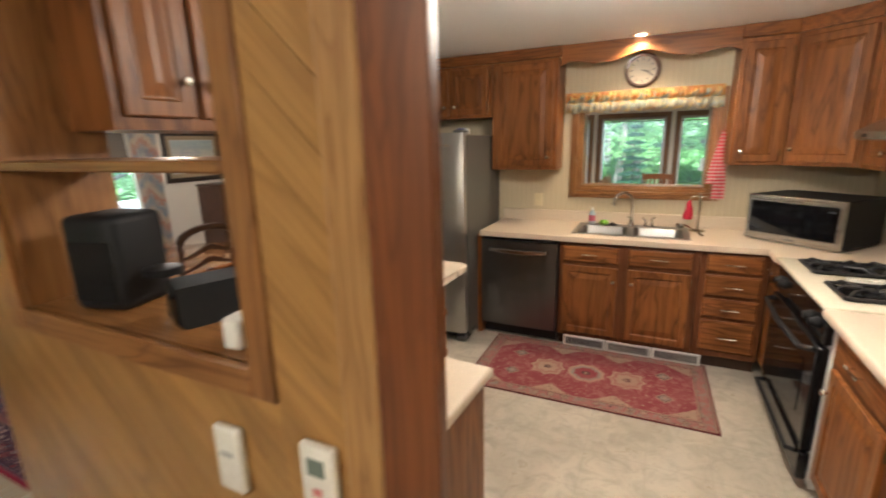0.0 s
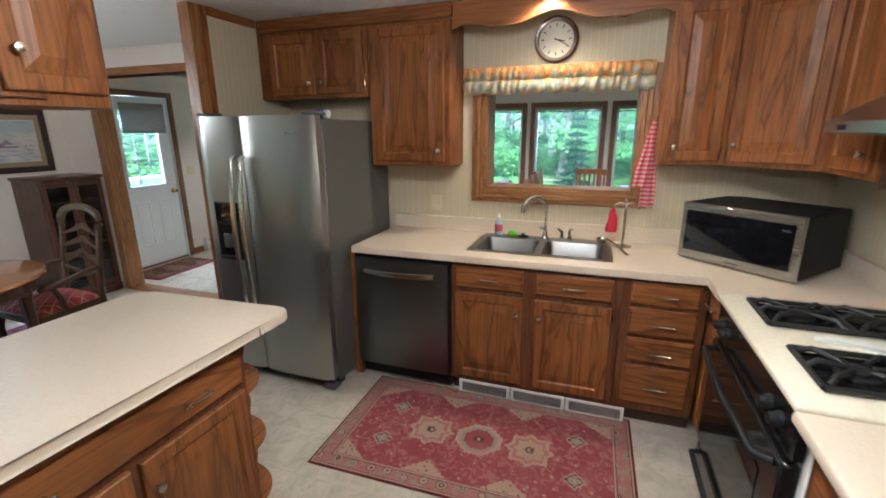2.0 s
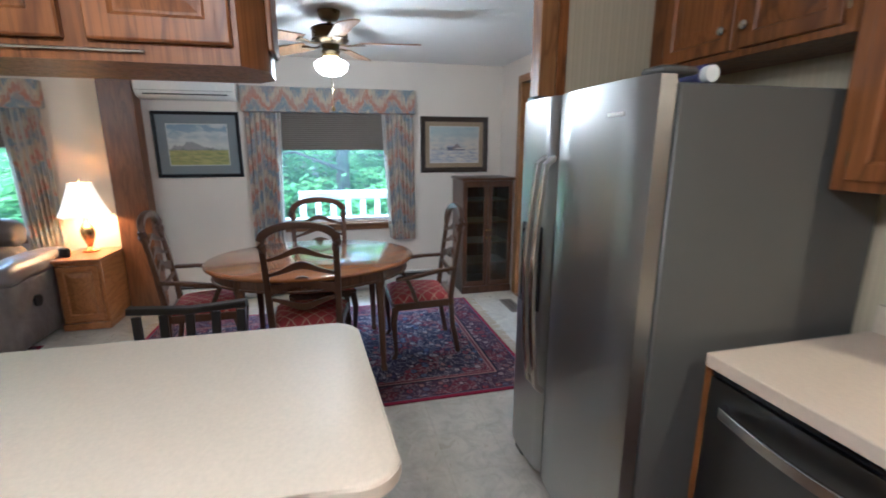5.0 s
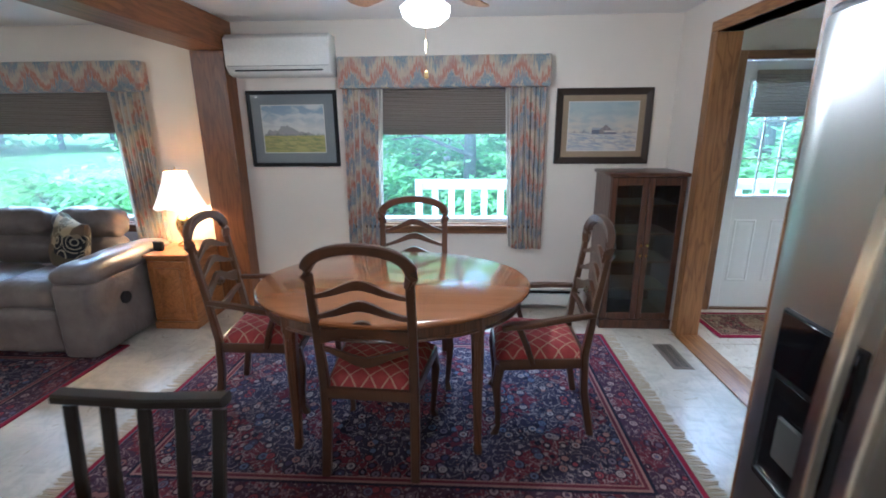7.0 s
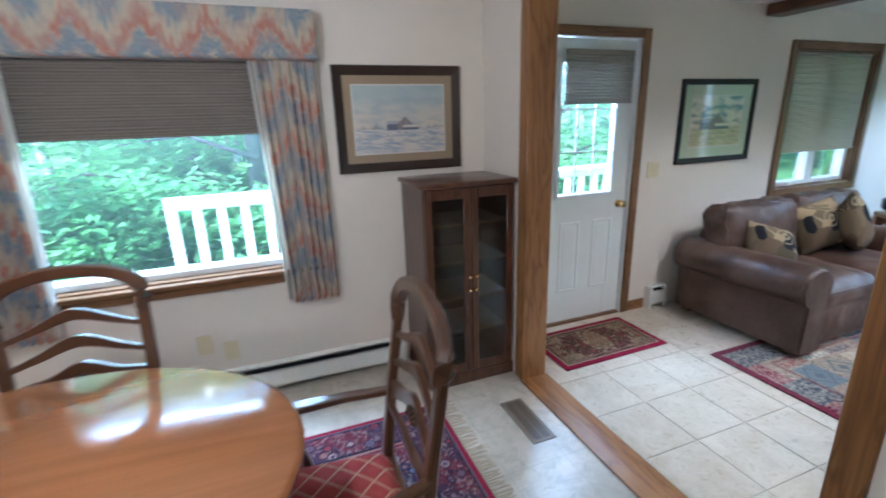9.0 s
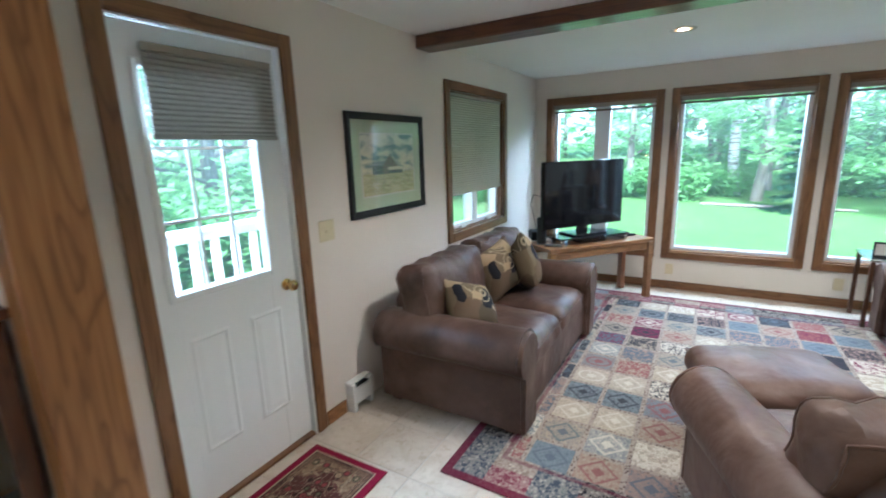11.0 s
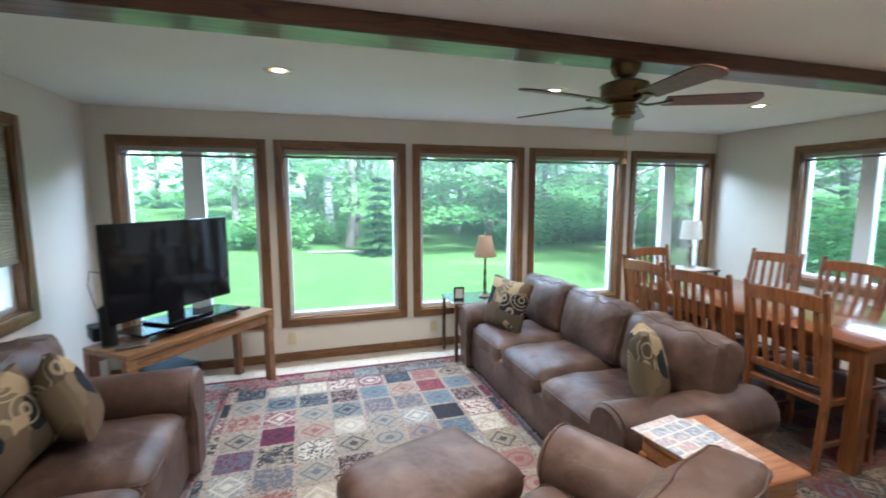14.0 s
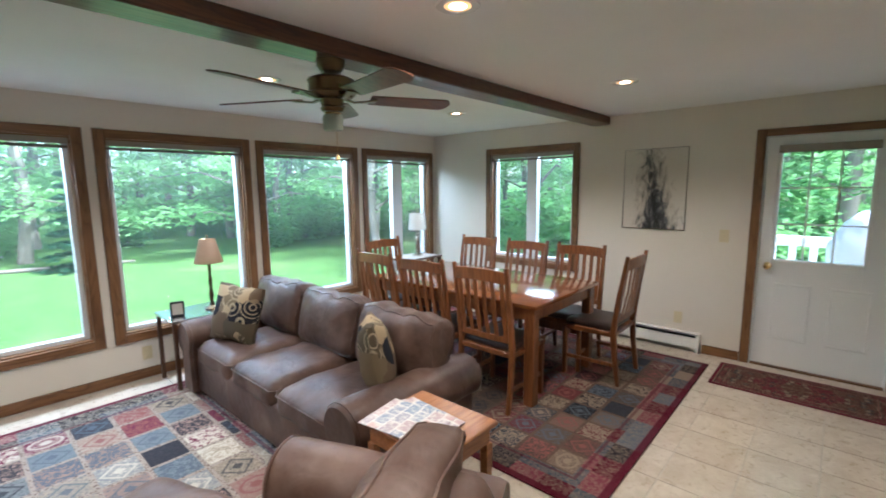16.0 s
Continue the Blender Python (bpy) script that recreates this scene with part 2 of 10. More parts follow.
def patch_rug(name, hx, hy, cell, border, ground, palette, dark_border, light_lines=(0.55, 0.47, 0.36)):
    """A patchwork rug: square fields of different colours with medallions, inside a border. Half sizes hx, hy."""
    k = Net(name)
    co = k.coords()
    sep = k.n("SeparateXYZ", inputs={0: co})
    x, y = sep.outputs[0], sep.outputs[1]
    ax, ay = k.math("ABSOLUTE", x), k.math("ABSOLUTE", y)
    edge = k.math("MINIMUM", k.math("SUBTRACT", hx, ax), k.math("SUBTRACT", hy, ay))
    cx, cy = k.math("DIVIDE", x, cell), k.math("DIVIDE", y, cell)
    fx, fy = k.math("FLOOR", cx), k.math("FLOOR", cy)
    cellv = k.n("CombineXYZ", inputs={0: fx, 1: fy, 2: 0.0}).outputs[0]
    wn = k.n("TexWhiteNoise")
    k.put(wn.inputs["Vector"], cellv)
    rnd = wn.outputs["Value"]
    wn2 = k.n("TexWhiteNoise")
    k.put(wn2.inputs["Vector"], k.scaled(cellv, (1.7, 2.3, 1.0), (4.1, 9.2, 0)))
    rnd2 = wn2.outputs["Value"]
    steps = [(i / len(palette), c) for i, c in enumerate(palette)]
    field = k.ramp(rnd, steps, True)
    lx, ly = k.math("SUBTRACT", k.math("FRACT", cx), 0.5), k.math("SUBTRACT", k.math("FRACT", cy), 0.5)
    alx, aly = k.math("ABSOLUTE", lx), k.math("ABSOLUTE", ly)
    r = k.math("SQRT", k.math("ADD", k.math("POWER", k.math("MULTIPLY", lx, 0.8), 2.0), k.math("POWER", ly, 2.0)))
    diamond = k.math("ADD", alx, aly)
    shape = k.mix(k.math("GREATER_THAN", rnd2, 0.5), r, k.math("MULTIPLY", diamond, 0.75))
    leaf = k.ramp(k.noise(co, 40.0, 3, 0.6, 1.2), [(0.46, 0.0), (0.5, 1.0)])
    small = k.ramp(k.voronoi(co, 42.0), [(0.25, 1.0), (0.4, 0.0)])
    ring = k.ramp(shape, [(0.0, 0.9), (0.10, 0.9), (0.12, 0.1), (0.24, 0.1), (0.26, 0.8), (0.30, 0.8), (0.32, 0.0)], False)
    motif = k.mix(0.75, k.mix(k.math("GREATER_THAN", rnd2, 0.35), leaf, ring), k.mix(0.6, leaf, small), "SCREEN")
    contrast = k.ramp(k.math("FRACT", k.math("MULTIPLY", rnd, 7.0)), [(0.0, light_lines), (0.3, (0.22, 0.08, 0.07)), (0.5, (0.10, 0.12, 0.14)), (0.75, (0.035, 0.035, 0.04))], True)
    inner = k.mix(k.math("MULTIPLY", motif, 0.95), field, contrast)
    lineband = k.math("GREATER_THAN", k.math("MAXIMUM", alx, aly), 0.445)
    beads = k.ramp(k.voronoi(co, 60.0), [(0.2, 1.0), (0.45, 0.0)])
    linecol = k.mix(beads, ground, (0.09, 0.05, 0.045))
    inner = k.mix(lineband, inner, linecol)
    bx = k.math("FRACT", k.math("MULTIPLY", k.math("ADD", x, y), 1.0 / (cell * 0.8)))
    bl = k.n("TexWhiteNoise")
    k.put(bl.inputs["Vector"], k.n("CombineXYZ", inputs={0: k.math("FLOOR", k.math("DIVIDE", x, cell * 0.9)), 1: k.math("FLOOR", k.math("DIVIDE", y, cell * 0.9)), 2: 3.0}).outputs[0])
    bcol = k.ramp(bl.outputs["Value"], [(0.0, dark_border), (0.2, (0.06, 0.07, 0.085)), (0.45, (0.025, 0.022, 0.025)), (0.65, (0.17, 0.04, 0.055)), (0.8, (0.22, 0.16, 0.12)), (0.9, (0.10, 0.12, 0.14))], True)
    bcol = k.mix(k.math("MULTIPLY", k.mix(0.5, leaf, small), 0.6), bcol, light_lines)
    stripes = k.ramp(edge, [(0.0, 1.0), (0.045, 1.0), (0.046, 0.0), (border * 0.86, 0.0), (border * 0.87, 0.6), (border * 0.95, 0.6), (border * 0.96, 0.0)])
    inb = k.math("LESS_THAN", edge, border)
    col = k.mix(inb, inner, bcol)
    col = k.mix(k.math("LESS_THAN", edge, border * 1.0), col, k.mix(k.math("MULTIPLY", stripes, 0.9), bcol, dark_border))
    fuzz = k.noise(co, 160, 3)
    col = k.mix(0.35, col, k.ramp(fuzz, [(0.3, 0.5), (0.7, 1.0)]), "MULTIPLY")
    k.bump(fuzz, 0.5, 0.006)
    return k.done(col, 0.95, 0.0, 0.1)


def landscape(name, hx, hz, sky_low, sky_high, cloud, land_a, land_b, dark, roof, barn=(0.05, 0.30), wash=0.6, hill=0.0):
    """A watercolour in its own plane (x wide, z high): sky with washes of cloud, a tree line, a barn, a field."""
    k = Net(name)
    co = k.coords()
    sep = k.n("SeparateXYZ", inputs={0: co})
    u, v = k.math("DIVIDE", sep.outputs[0], hx), k.math("DIVIDE", sep.outputs[2], hz)
    uv = k.n("CombineXYZ", inputs={0: u, 1: 0.0, 2: v}).outputs[0]

    def both(*fs):
        r = fs[0]
        for f in fs[1:]:
            r = k.math("MULTIPLY", r, f)
        return r
    sky = k.mix(k.ramp(v, [(0.0, 0.0), (0.75, 1.0)]), sky_low, sky_high)
    sky = k.mix(k.math("MULTIPLY", k.ramp(k.noise(k.scaled(uv, (1.2, 1, 2.2), (3.1, 0, 1.4)), 1.4, 3, 0.5, 0.4), [(0.46, 0.0), (0.62, 1.0)]), wash), sky, cloud)
    c = sky
    ground_z = -0.28
    if hill:
        h = k.math("ADD", k.math("MULTIPLY", k.math("ABSOLUTE", k.math("ADD", u, 0.25)), -0.55), k.math("MULTIPLY", k.noise(k.scaled(uv, (3, 1, 0)), 1.0, 4), 0.9))
        c = k.mix(k.math("MULTIPLY", k.math("LESS_THAN", v, k.math("ADD", h, hill)), 0.8), c, roof)
    clumps = k.noise(k.scaled(uv, (3.0, 1, 0.0)), 1.5, 4, 0.6)
    line = k.math("ADD", k.math("MULTIPLY", clumps, 0.75), ground_z - 0.28)
    soft = k.ramp(k.math("SUBTRACT", line, v), [(0.0, 0.0), (0.10, 0.75)])
    c = k.mix(k.math("MULTIPLY", soft, k.ramp(k.noise(k.scaled(uv, (9, 1, 9)), 1.0, 4), [(0.3, 0.5), (0.7, 1.0)])), c, dark)
    sweep = k.math("ADD", v, k.math("MULTIPLY", u, 0.18))
    sweep_uv = k.n("CombineXYZ", inputs={0: u, 1: 0.0, 2: sweep}).outputs[0]
    field = k.mix(k.ramp(k.noise(k.scaled(sweep_uv, (1.6, 1, 7.0)), 1.6, 5, 0.6, 0.5), [(0.42, 0.0), (0.62, 1.0)]), land_a, land_b)
    ragged = k.math("ADD", k.math("MULTIPLY", k.noise(k.scaled(uv, (14, 1, 0)), 1.0, 3), 0.05), ground_z - 0.02)
    c = k.mix(k.math("LESS_THAN", v, ragged), c, field)
    bx_, sz = barn
    if sz:
        du = k.math("SUBTRACT", u, bx_)
        ad = k.math("ABSOLUTE", du)
        z0 = ground_z - 0.04
        up = k.math("GREATER_THAN", v, z0)
        # lean-to roof to the right, long roof to the left, gable in front
        left = both(up, k.math("LESS_THAN", v, z0 + sz * 1.15), k.math("GREATER_THAN", du, -sz * 1.7), k.math("LESS_THAN", du, 0.0))
        c = k.mix(left, c, k.mix(k.math("GREATER_THAN", v, z0 + sz * 0.75), dark, roof))
        gable = both(up, k.math("LESS_THAN", k.math("ADD", v, k.math("MULTIPLY", ad, 1.3)), z0 + sz * 1.7), k.math("LESS_THAN", ad, sz * 0.75))
        boards = k.mix(k.ramp(k.noise(k.scaled(uv, (45, 1, 4)), 1.0, 2), [(0.35, 0.0), (0.65, 1.0)]), land_b if hill else dark, roof)
        c = k.mix(gable, c, k.mix(0.55, boards, dark) if dark[0] < 0.1 and not wash > 0.7 else k.mix(0.5, boards, (0.23, 0.15, 0.11)))
        lean = both(up, k.math("LESS_THAN", v, z0 + sz * 0.62), k.math("GREATER_THAN", du, -sz * 0.2), k.math("LESS_THAN", du, sz * 1.3))
        c = k.mix(lean, c, k.mix(k.math("GREATER_THAN", v, z0 + sz * 0.32), dark, sky_low))
    tufts = k.ramp(k.noise(k.scaled(uv, (6, 1, 11)), 1.0, 4, 0.7), [(0.55, 0.0), (0.62, 1.0)])
    c = k.mix(k.math("MULTIPLY", both(tufts, k.math("LESS_THAN", v, ground_z), k.math("GREATER_THAN", v, -0.75)), 0.45), c, dark)
    return k.done(c, 0.6)


def oriental_rug(name, hx, hy, border, fields, flowers, outline, edgecol, cell=0.075, edge_w=0.03):
    """A dense knotted rug: two ground colours in large medallions, outlined flowers, thin vines, striped borders."""
    k = Net(name)
    co = k.coords()
    sep = k.n("SeparateXYZ", inputs={0: co})
    ax, ay = k.math("ABSOLUTE", sep.outputs[0]), k.math("ABSOLUTE", sep.outputs[1])
    edge = k.math("MINIMUM", k.math("SUBTRACT", hx, ax), k.math("SUBTRACT", hy, ay))
    sym = k.n("CombineXYZ", inputs={0: ax, 1: ay, 2: 0.0}).outputs[0]
    pal = [(i / len(flowers), c) for i, c in enumerate(flowers)]
    wob = k.noise(sym, 9.0, 3, 0.5)
    big = k.math("FRACT", k.math("ADD", k.math("MULTIPLY", k.math("ADD", ax, ay), 2.1), k.math("MULTIPLY", wob, 0.7)))
    ground = k.mix(k.math("GREATER_THAN", big, 0.62), fields[0], fields[1])
    vine = k.math("ABSOLUTE", k.math("SUBTRACT", k.noise(sym, 22.0, 3, 0.5, 1.0), 0.5))
    c = k.mix(k.math("MULTIPLY", k.math("LESS_THAN", vine, 0.022), 0.8), ground, flowers[0])
    for scale, core, rim in ((1 / (cell * 0.38), 0.20, 0.30), (1 / cell, 0.34, 0.44)):
        d = k.voronoi(sym, scale)
        r = k.n("SeparateXYZ", inputs={0: k.voronoi(sym, scale, out="Color")})
        petal = k.ramp(r.outputs[0], pal, True)
        heart = k.ramp(r.outputs[1], pal, True)
        c = k.mix(k.math("LESS_THAN", d, rim), c, outline)
        c = k.mix(k.math("LESS_THAN", d, core), c, petal)
        c = k.mix(k.math("LESS_THAN", d, core * 0.55), c, outline)
        c = k.mix(k.math("LESS_THAN", d, core * 0.42), c, heart)
    band = k.ramp(k.math("MULTIPLY", edge, 3.0), [(3 * p, c_) for p, c_ in ((0.0, edgecol), (edge_w, flowers[4 % len(flowers)]), (edge_w + 0.008, outline), (edge_w + 0.016, fields[0]), (border * 0.80, outline), (border * 0.86, flowers[3]), (border * 0.91, fields[1]), (border * 0.97, flowers[3]))], True)
    inside = k.math("MULTIPLY", k.math("GREATER_THAN", edge, edge_w + 0.016), k.math("LESS_THAN", edge, border * 0.80))
    c = k.mix(k.math("LESS_THAN", edge, border), c, k.mix(inside, band, k.mix(0.25, c, fields[1])))
    fuzz = k.noise(co, 170, 3)
    c = k.mix(0.35, c, k.ramp(fuzz, [(0.3, 0.5), (0.7, 1.0)]), "MULTIPLY")
    k.bump(fuzz, 0.5, 0.006)
    return k.done(c, 0.95, 0.0, 0.1)


def medallion_rug(name, hx, hy):
    """A faded crimson rug: an eight-sided centre medallion, stars, small diamonds, pale corner and side pieces, a beige border."""
    k = Net(name)
    co = k.coords()
    sep = k.n("SeparateXYZ", inputs={0: co})
    ax, ay = k.math("ABSOLUTE", sep.outputs[0]), k.math("ABSOLUTE", sep.outputs[1])
    edge = k.math("MINIMUM", k.math("SUBTRACT", hx, ax), k.math("SUBTRACT", hy, ay))
    red, pink, beige, grey, dark = (0.235, 0.052, 0.062), (0.31, 0.135, 0.115), (0.36, 0.245, 0.175), (0.25, 0.215, 0.18), (0.085, 0.045, 0.045)
    jag = k.math("MULTIPLY", k.math("PINGPONG", ax, 0.012), 0.9)

    def dist(cx, cy, mode):
        x, y = k.math("ABSOLUTE", k.math("SUBTRACT", ax, cx)), k.math("ABSOLUTE", k.math("SUBTRACT", ay, cy))
        if mode == "diamond":
            return k.math("ADD", x, y)
        if mode == "oct":
            return k.math("MAXIMUM", k.math("MULTIPLY", k.math("ADD", x, y), 0.72), k.math("MAXIMUM", x, y))
        return k.math("MINIMUM", k.math("ADD", x, y), k.math("MULTIPLY", k.math("MAXIMUM", x, y), 1.35))
    sprigs = k.noise(co, 26.0, 3, 0.5, 1.2)
    c = k.mix(k.ramp(sprigs, [(0.54, 0.0), (0.57, 0.75)]), red, pink)
    c = k.mix(k.ramp(k.voronoi(co, 17.0), [(0.12, 0.9), (0.16, 0.0)]), c, beige)
    for cx, cy, mode, size, cols in ((0.27, 0.0, "star", 0.135, (dark, beige, pink, beige)), (0.0, 0.0, "oct", 0.125, (dark, red, grey, beige)),
                                     (0.50, 0.145, "diamond", 0.065, (beige, grey, dark, beige))):
        d = k.math("ADD", dist(cx, cy, mode), jag)
        r = k.ramp(k.math("DIVIDE", d, size), [(0.0, beige), (0.12, cols[0]), (0.25, cols[1]), (0.66, cols[2]), (0.82, cols[3])], True)
        c = k.mix(k.math("LESS_THAN", d, size), c, r)
    inner_x, inner_y = hx - 0.115, hy - 0.105
    cor = k.math("ADD", k.math("SUBTRACT", inner_x, ax), k.math("MULTIPLY", k.math("SUBTRACT", inner_y, ay), 1.3))
    side = k.math("ADD", k.math("MULTIPLY", k.math("ABSOLUTE", k.math("SUBTRACT", ax, 0.20)), 0.8), k.math("SUBTRACT", inner_y, ay))
    for d, size in ((cor, 0.15), (side, 0.10)):
        d = k.math("ADD", d, jag)
        c = k.mix(k.math("LESS_THAN", d, size), c, k.mix(k.ramp(k.voronoi(co, 38.0), [(0.2, 0.8), (0.3, 0.0)]), beige, dark))
    ros = k.voronoi(co, 10.5, rand=0.35)
    bord = k.ramp(ros, [(0.0, beige), (0.10, dark), (0.17, beige), (0.26, dark), (0.29, pink)], True)
    bord = k.mix(k.ramp(k.noise(co, 30.0, 3, 0.5, 1.0), [(0.52, 0.0), (0.56, 0.8)]), bord, grey)
    stripes = k.ramp(k.math("MULTIPLY", edge, 8.0), [(0.0, (0.10, 0.012, 0.018)), (0.096, beige), (0.160, dark), (0.20, pink), (0.68, dark), (0.73, beige), (0.80, red)], True)
    inside = k.math("MULTIPLY", k.math("GREATER_THAN", edge, 0.024), k.math("LESS_THAN", edge, 0.086))
    c = k.mix(k.math("LESS_THAN", edge, 0.105), c, k.mix(inside, stripes, bord))
    wear = k.noise(co, 5.0, 4)
    c = k.mix(k.ramp(wear, [(0.45, 0.0), (0.75, 0.4)]), c, pink)
    fuzz = k.noise(co, 170, 3)
    c = k.mix(0.35, c, k.ramp(fuzz, [(0.3, 0.5), (0.7, 1.0)]), "MULTIPLY")
    k.bump(fuzz, 0.5, 0.006)
    return k.done(c, 0.95, 0.0, 0.1)


oak = wood("cabinet_oak", (0.265, 0.100, 0.025), (0.115, 0.038, 0.010), "z", 0.42, 6.0, spec=0.3)
oak_y = wood("cabinet_oak_along", (0.265, 0.100, 0.025), (0.115, 0.038, 0.010), "y", 0.42, 6.0, spec=0.3)
oak_x = wood("cabinet_oak_across", (0.265, 0.100, 0.025), (0.115, 0.038, 0.010), "x", 0.42, 6.0, spec=0.3)
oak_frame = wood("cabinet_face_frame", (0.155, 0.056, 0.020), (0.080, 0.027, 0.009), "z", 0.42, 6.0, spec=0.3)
trim_z = wood("trim_oak", (0.31, 0.145, 0.045), (0.17, 0.07, 0.02), "z", 0.4)
trim_x = wood("trim_oak_across", (0.31, 0.145, 0.045), (0.17, 0.07, 0.02), "x", 0.4)
trim_y = wood("trim_oak_along", (0.31, 0.145, 0.045), (0.17, 0.07, 0.02), "y", 0.4)
frame_z = wood("window_oak", (0.22, 0.11, 0.042), (0.12, 0.055, 0.02), "z", 0.4)
frame_x = wood("window_oak_across", (0.22, 0.11, 0.042), (0.12, 0.055, 0.02), "x", 0.4)
frame_y = wood("window_oak_along", (0.22, 0.11, 0.042), (0.12, 0.055, 0.02), "y", 0.4)
beam_wood = wood("beam_wood", (0.12, 0.045, 0.018), (0.05, 0.018, 0.008), "x", 0.34, coat=0.15)
post_wood = wood("post_wood", (0.24, 0.088, 0.026), (0.13, 0.045, 0.013), "z", 0.35)
beam_y = wood("beam_wood_along", (0.24, 0.088, 0.026), (0.13, 0.045, 0.013), "x", 0.35)
panel_wood = wood("diagonal_panel", (0.42, 0.235, 0.075), (0.22, 0.11, 0.032), "z", 0.35, 5.0, fig=0.6, turn=45)
chair_dark = wood("walnut_chair", (0.095, 0.042, 0.020), (0.050, 0.021, 0.010), "z", 0.30, 5.0, coat=0.2, fig=0.3)
table_wood = wood("dining_table_top", (0.31, 0.125, 0.042), (0.19, 0.070, 0.022), "x", 0.13, 4.0, coat=0.9, fig=0.35)
table_leg = wood("dining_table_leg", (0.13, 0.055, 0.024), (0.06, 0.024, 0.01), "z", 0.3, coat=0.2)
mission = wood("mission_oak", (0.24, 0.088, 0.026), (0.12, 0.04, 0.012), "z", 0.32, coat=0.2)
mission_top = wood("mission_table_top", (0.26, 0.09, 0.028), (0.15, 0.05, 0.016), "y", 0.15, 5.0, coat=0.5, fig=0.5)
curio_wood = wood("curio_wood", (0.10, 0.038, 0.017), (0.045, 0.016, 0.008), "z", 0.3, coat=0.2)
stand_wood = wood("stand_wood", (0.29, 0.15, 0.06), (0.17, 0.08, 0.028), "x", 0.35)
fan_wood = wood("fan_blade_wood", (0.12, 0.04, 0.02), (0.06, 0.02, 0.01), "x", 0.3)
fan_light_wood = wood("fan_blade_oak", (0.36, 0.2, 0.09), (0.22, 0.11, 0.045), "x", 0.35)
orange_wood = wood("table_pine", (0.38, 0.155, 0.045), (0.24, 0.085, 0.022), "x", 0.3)
wall_paint = paint("wall_paint", (0.70, 0.63, 0.55))
wall_paint_f = paint("wall_paint_family", (0.68, 0.63, 0.54))
ceiling_paint = paint("ceiling_paint", (0.80, 0.79, 0.76), 0.85, 0.25, 90.0)
white_paint = paint("white_paint", (0.78, 0.79, 0.77), 0.35, 0.02)
white_vinyl = plain("white_vinyl", (0.72, 0.74, 0.74), 0.4)
ivory = plain("ivory_plastic", (0.62, 0.54, 0.34), 0.4)
enamel = plain("cream_enamel", (0.72, 0.66, 0.52), 0.2)
white_enamel = plain("white_enamel", (0.74, 0.73, 0.69), 0.25)
black_gloss = plain("black_gloss", (0.009, 0.009, 0.010), 0.10, 0.35)
black_matt = plain("black_matt", (0.012, 0.012, 0.013), 0.55, 0.25)
black_glass = plain("black_glass", (0.005, 0.006, 0.008), 0.06, 0.4)
black_wood = plain("black_painted_wood", (0.020, 0.017, 0.014), 0.35)
iron = plain("cast_iron", (0.014, 0.014, 0.015), 0.45, bumpy=0.3, scale=300)
steel = metal("brushed_steel", (0.44, 0.43, 0.41), 0.27, "x")
steel_v = metal("fridge_steel", (0.40, 0.395, 0.375), 0.35, "z")
steel_dark = metal("slate_steel", (0.17, 0.172, 0.175), 0.32, "x")
grey_side = plain("grey_enamel", (0.080, 0.079, 0.072), 0.42, bumpy=0.2, scale=400)
chrome = metal("chrome", (0.8, 0.8, 0.8), 0.12)
sink_steel = metal("sink_steel", (0.24, 0.235, 0.225), 0.36, "x")
bright_steel = metal("bright_steel", (0.62, 0.61, 0.58), 0.22, "x")
nickel = metal("satin_nickel", (0.62, 0.58, 0.50), 0.25)
brass = metal("brass", (0.72, 0.5, 0.2), 0.22)
bronze = metal("antique_bronze", (0.13, 0.09, 0.045), 0.28)
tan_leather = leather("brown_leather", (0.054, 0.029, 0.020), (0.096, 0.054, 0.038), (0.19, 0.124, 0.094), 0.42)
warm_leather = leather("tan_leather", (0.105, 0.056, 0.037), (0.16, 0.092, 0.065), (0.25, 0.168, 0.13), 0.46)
grey_leather = leather("taupe_leather", (0.105, 0.085, 0.075), (0.16, 0.13, 0.115), (0.20, 0.17, 0.155), 0.34)
clear = glass("window_glass", (0.97, 0.99, 0.985), 0.0, 0.045, 0.013)
cabinet_glass = glass("cabinet_glass", (0.75, 0.8, 0.82))
water_glass = glass("picture_glass", (1, 1, 1), 0.04, 0.006)
drape_cloth = floral("drape_cloth", (0.66, 0.58, 0.44), (0.54, 0.25, 0.18), (0.22, 0.31, 0.42), 0.35)
valance_cloth = floral("kitchen_valance_cloth", (0.66, 0.50, 0.17), (0.55, 0.23, 0.09), (0.22, 0.30, 0.34), 0.1, 0.045)
shade_grey = sheer("grey_cellular_shade", (0.26, 0.225, 0.19), (0.16, 0.13, 0.10), 0.25, 22.0)
shade_door = sheer("door_pleated_shade", (0.46, 0.44, 0.40), (0.26, 0.25, 0.22), 0.3)
shade_light = sheer("light_cellular_shade", (0.60, 0.56, 0.47), (0.62, 0.57, 0.48), 0.55, 22.0)
lamp_cloth = sheer("lamp_shade_cloth", (0.42, 0.29, 0.19), (0.42, 0.27, 0.17), 0.4)
white_cloth = sheer("white_shade_cloth", (0.74, 0.72, 0.66), (0.7, 0.66, 0.58), 0.4)
lit_shade = emitter("lit_lamp_shade", (1.0, 0.74, 0.42), 0.16)
lit_globe = emitter("lit_frosted_globe", (1.0, 0.90, 0.74), 2.2)
lit_can = emitter("lit_downlight", (1.0, 0.80, 0.56), 3.2)
# no lamp itself: its emission imitates lamplight on the downlight's inner cone
can_glow = emitter("lit_reflector", (0.60, 0.30, 0.10), 0.35)


# ---- builders ----
def smooth_by_angle(me, deg=40):
    me.shade_smooth()
    me.set_sharp_from_angle(angle=radians(deg))


